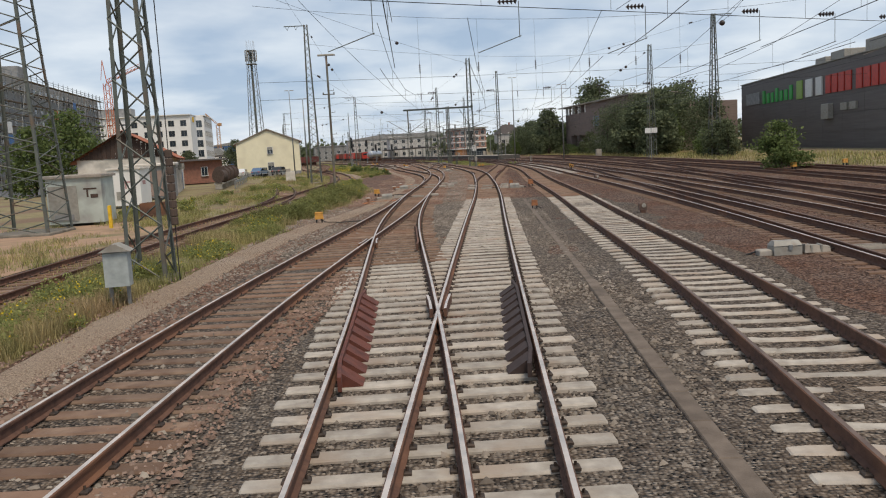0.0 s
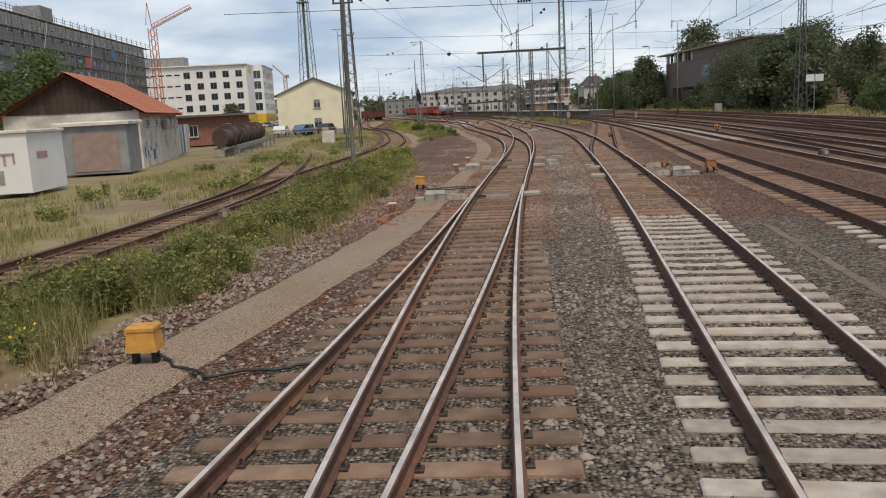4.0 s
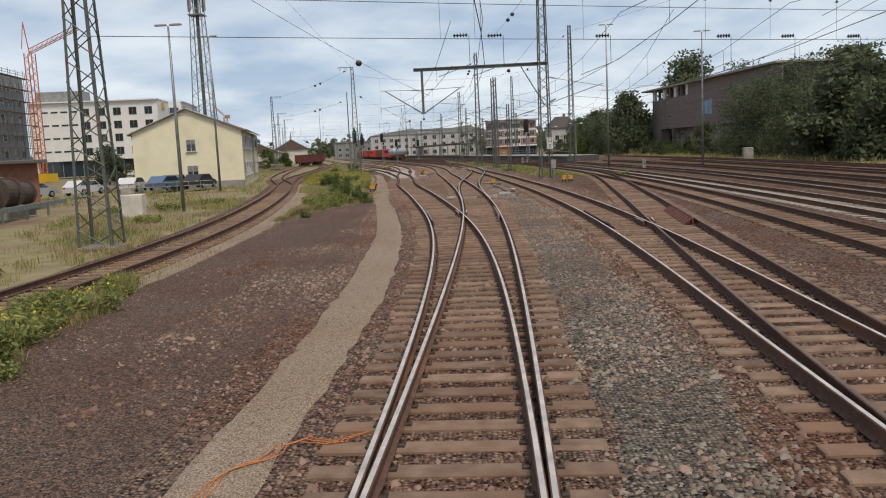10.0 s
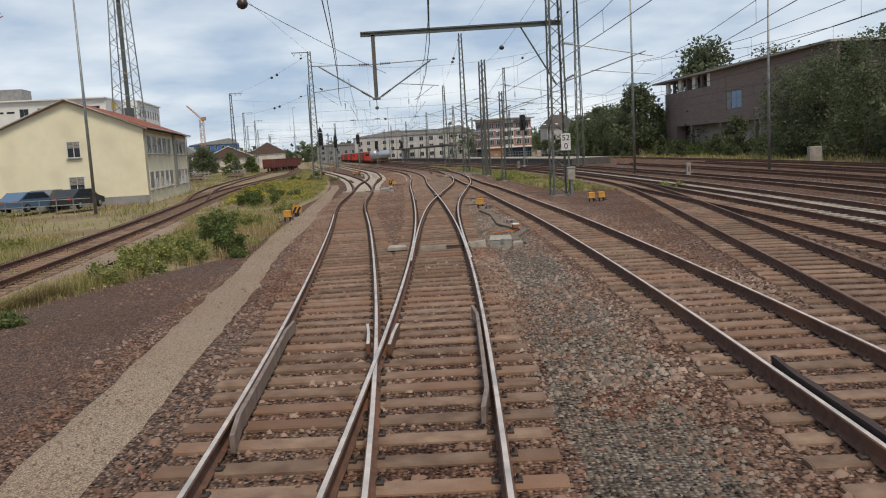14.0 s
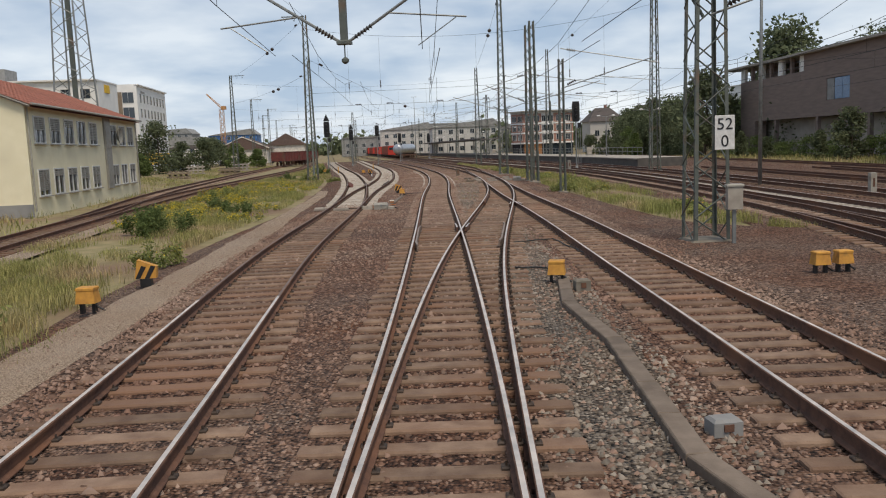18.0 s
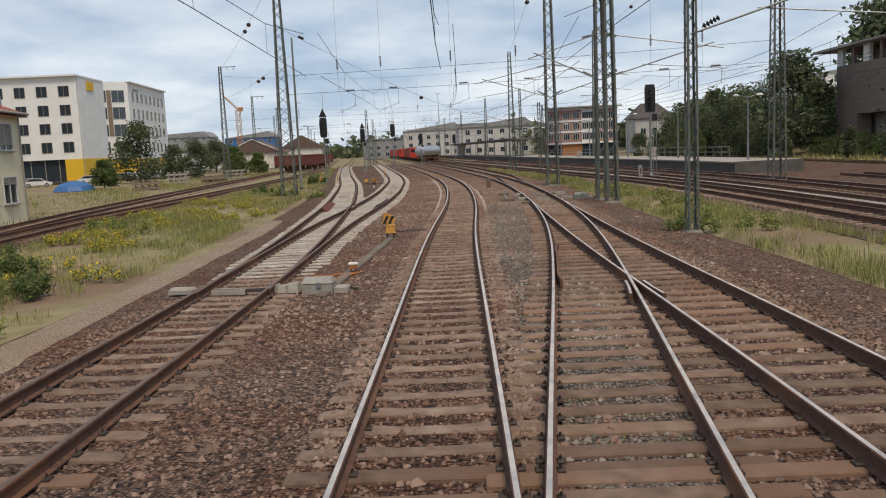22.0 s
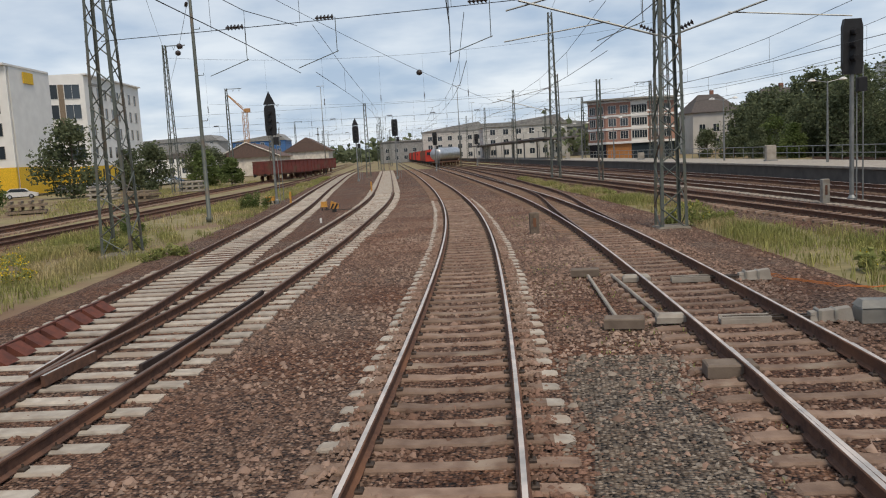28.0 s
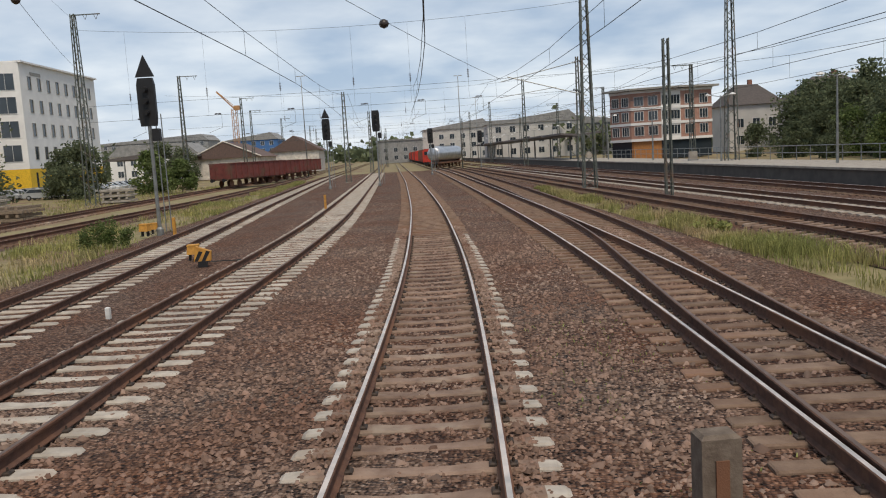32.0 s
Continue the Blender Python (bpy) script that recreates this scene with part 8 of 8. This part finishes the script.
wing_rails(WAY["B"], 0.752, WAY["C"], -0.752, 13.2)
wing_rails(WAY["A"], 0.752, WAY["B"], -0.752, 26.6, -1)
wing_rails(WAY["C"], 0.752, WAY["H"], -0.752, 91.6)
wing_rails(WAY["F"], 0.752, WAY["B"], -0.752, 98.6)
wing_rails(WAY["B"], 0.752, WAY["J"], -0.752, 137.8)
wing_rails(WAY["J"], 0.752, WAY["C"], -0.752, 150.3, -1)
wing_rails(WAY["M"], 0.752, WAY["F"], -0.752, 174.2)


# ---- signals ----
def signal(x, y, h, label, triangle=True, board=True):
    th = thing("light_signal", label, "signal", "light signals", at=pose(x, y, -0.1, 0, 0, 8))
    part("mast", Geo().turn((0, 0, 0), [(0.16, 0), (0.16, 0.3), (0.09, 0.4), (0.08, h)], 10), POLEG, th)
    part("screen", Geo().add([(-0.34, -0.1, h - 2.1), (0.34, -0.1, h - 2.1), (0.39, -0.1, h - 1.7), (0.39, -0.1, h - 0.3), (0.32, -0.1, h), (-0.32, -0.1, h), (-0.39, -0.1, h - 0.3), (-0.39, -0.1, h - 1.7)] + [(-0.34, 0.1, h - 2.1), (0.34, 0.1, h - 2.1), (0.39, 0.1, h - 1.7), (0.39, 0.1, h - 0.3), (0.32, 0.1, h), (-0.32, 0.1, h), (-0.39, 0.1, h - 0.3), (-0.39, 0.1, h - 1.7)],
                                [tuple(range(8)), tuple(range(15, 7, -1))] + [(i, 8 + i, 8 + (i + 1) % 8, (i + 1) % 8) for i in range(8)]), BLACK, th)
    for z in (h - 0.5, h - 1.0, h - 1.5):
        part("lamp_hood", Geo().tube((0, -0.1, z), (0, -0.42, z - 0.03), 0.13, 0.12, n=10), BLACK, th)
    if triangle:
        part("arrow_board", Geo().add([(-0.42, -0.06, h + 0.05), (0.42, -0.06, h + 0.05), (0, -0.06, h + 1.0), (-0.42, 0.02, h + 0.05), (0.42, 0.02, h + 0.05), (0, 0.02, h + 1.0)], [(0, 1, 2), (5, 4, 3), (0, 3, 4, 1), (1, 4, 5, 2), (2, 5, 3, 0)]), BLACK, th)
    part("ladder", Geo().box((0.25, 0.12, h * 0.4), (0.04, 0.04, h * 0.75)).box((0.5, 0.12, h * 0.4), (0.04, 0.04, h * 0.75)), POLEG, th)
    part("small_lamp", Geo().box((0.32, -0.1, h - 2.5), (0.34, 0.25, 0.55), cut=0.03), BLACK, th)
    return th


signal(-24.5, 221, 7.0, "tall light signal with black screen and arrow board")
signal(-29.5, 266, 7.0, "light signal with arrow board beside the branch track")
signal(-24.8, 267.7, 7.6, "light signal with plain black screen", triangle=False)
signal(-24.5, 300, 6.5, "distant light signal with black screen", triangle=False)
signal(-20.5, 330, 6.5, "distant light signal with black screen", triangle=False)
signal(6.9, 199.0, 7.2, "tall light signal beside the running line", triangle=False)

# ---- cable yard, fence, pallets ----
DARKWOOD = material("tarred_drum_wood", (0.115, 0.08, 0.065), 0.9, 0, (0.065, 0.048, 0.04), 7, 0.3, 40)


WINDING = material("dusty_brown_cable_winding", (0.105, 0.078, 0.066), 0.8, 0, (0.06, 0.046, 0.04), 14, 0.3, 60)


def cable_drum(x, y, r, w, rz, full, label):
    th = thing("cable_drum", label, "cable drum", "cable drums", at=pose(x, y, 0.62, 0, 0, rz))
    for s in (-1, 1):
        part("flange", Geo().turn((s * w / 2, 0, r), [(0.1, -0.04), (r, -0.04), (r, 0.04), (0.1, 0.04)], 20, axis="x"), DARKWOOD, th)
    part("winding", Geo().turn((0, 0, r), [(r * full, -w / 2), (r * full * 1.04, -w / 4), (r * full, 0), (r * full * 1.04, w / 4), (r * full, w / 2)], 20, axis="x"), WINDING, th)
    return th


for i in range(9):
    k = i / 8
    cable_drum(-25.2 - 4.4 * k, 92.5 + 22 * k, 0.78 + 0.14 * (i % 3 == 1), 1.2, 80 + wr.uniform(-12, 12), 0.82, "wooden cable drum wound with dark cable")
mrk, lrk = wall_frame((-25.0, 90.5), (-29.8, 116.0))
rack = thing("storage_rack", "long low steel rack carrying cable drums", "rack", at=mrk)
for yy in (-0.45, 0.45):
    part("beam", Geo().box((lrk / 2, yy, 0.55), (lrk, 0.12, 0.16)), GREYP, rack)
for i in range(12):
    part("leg", Geo().box((0.3 + i * (lrk - 0.6) / 11, 0, 0.2), (0.12, 0.8, 0.56)), GREYP, rack)
cc = thing("concrete_cabinet", "stepped white concrete cabinet in the dry grass", "cabinet", at=pose(-20.75, 110.6, -0.15, 0, 0, 8))
part("base", Geo().box((0, 0, 0.65), (1.25, 0.9, 1.3), cut=0.04), OLDWALL, cc)
part("upper_block", Geo().box((-0.25, 0, 1.5), (0.6, 0.6, 0.4), cut=0.03), PALEC, cc)
for i in range(8):
    k = i / 8
    p, q = (-22.6 - 5.6 * k, 88.5 + 29 * k), (-22.6 - 5.6 * (k + 0.12), 88.5 + 29 * (k + 0.12))
    m, ln = wall_frame(p, q)
    gd = thing("guard_barrier", "grey steel guard barrier section on posts", "barrier", "guard barriers", at=m)
    part("beam", Geo().box((ln / 2, 0, 0.72), (ln, 0.06, 0.3), cut=0.05), POLEG, gd)
    part("post", Geo().box((0.15, 0.08, 0.4), (0.12, 0.12, 0.85)), POLEG, gd)
for i in range(10):
    k = i / 10
    p, q = (-41 + 11.5 * k, 147.6 + 1.6 * k), (-41 + 11.5 * (k + 0.1), 147.6 + 1.6 * (k + 0.1))
    m, ln = wall_frame((p[0] + 2, p[1] - 4), (q[0] + 2, q[1] - 4))
    fn = thing("steel_railing", "grey steel railing section along the car park", "railing", "railings", at=m)
    for z in (0.5, 0.9):
        part("rail_tube", Geo().tube((0, 0, z), (ln, 0, z), 0.035, n=6), POLEG, fn)
    part("post", Geo().tube((0, 0, -0.2), (0, 0, 0.95), 0.04, n=6), POLEG, fn)
for x, y, n, rz in ((-53, 247, 6, 20), (-50, 262, 5, 14), (-47.5, 226, 4, 30), (-44, 238, 4, 0)):
    st_ = thing("timber_stack", "neat stack of grey railway timbers on bearers", "timber stack", "timber stacks", at=pose(x, y, -0.1, 0, 0, rz))
    for k in range(n):
        for j_ in range(4 if k % 2 else 6):
            part("timber", Geo().box((0 if k % 2 == 0 else (j_ - 1.5) * 0.75, (j_ - 2.5) * 0.45 if k % 2 == 0 else 0, 0.15 + k * 0.27), (3.0, 0.26, 0.2) if k % 2 == 0 else (0.22, 2.6, 0.2), cut=0.02), PALEC if n > 4 else WOOD, st_)
tp = thing("covered_heap", "heap under a blue tarpaulin beside the meadow", "heap", at=pose(-60, 232, -0.1))
part("tarpaulin", Geo().turn((0, 0, 0), [(2.6, 0), (2.2, 0.6), (1.5, 1.0), (0.5, 1.25), (0.05, 1.3)], 9), BLUE, tp)
ec = thing("equipment_cabinet", "pale grey lineside equipment cabinet", "cabinet", at=pose(30.9, 163.5, -0.1))
part("body", Geo().box((0, 0, 0.75), (1.1, 0.6, 1.5), cut=0.04), GREYP, ec)
part("door", Geo().box((0, -0.31, 0.75), (0.9, 0.03, 1.3)), PALEC, ec)
sp = thing("speed_board", "small white board on a lineside post", "sign", at=pose(29.0, 114.5, -0.1))
part("post", Geo().tube((0, 0, 0), (0, 0, 4.6), 0.05, n=8), POLEG, sp)
part("board", Geo().box((-0.45, -0.06, 4.1), (0.8, 0.04, 0.7)), FRAMEW, sp)
part("board", Geo().box((0.45, -0.06, 4.1), (0.8, 0.04, 0.7)), FRAMEW, sp)
dp = thing("derelict_box", "rusted open steel box lying on the yard", "scrap box", at=pose(-16.8, 47, 0))
part("sides", Geo().box((0, -0.5, 0.4), (1.3, 0.06, 0.8)).box((0, 0.5, 0.4), (1.3, 0.06, 0.8)).box((-0.62, 0, 0.4), (0.06, 0.94, 0.8)).box((0.62, 0, 0.4), (0.06, 0.94, 0.8)), RUST, dp)
SIGBROWN = material("dirty_brown_signal_paint", (0.16, 0.1, 0.075), 0.8, 0, (0.08, 0.055, 0.045), 9)
for x, y in ((-9.3, 48.7), (7.85, 32.6), (11.5, 62)):
    sg = thing("ground_signal", "squat dirty brown ground signal with white face", "ground signal", "ground signals", at=pose(x, y, -0.05, 0, 0, wr.uniform(-20, 20)))
    part("body", Geo().box((0, 0, 0.28), (0.3, 0.34, 0.34), cut=0.08), SIGBROWN, sg)
    part("face", Geo().turn((0.03, -0.19, 0.3), [(0.085, 0.0), (0.085, 0.03), (0.03, 0.04)], 12, axis="y"), GREYP, sg)
    part("stand", Geo().box((0, 0, 0.05), (0.2, 0.3, 0.14)), RUST, sg)
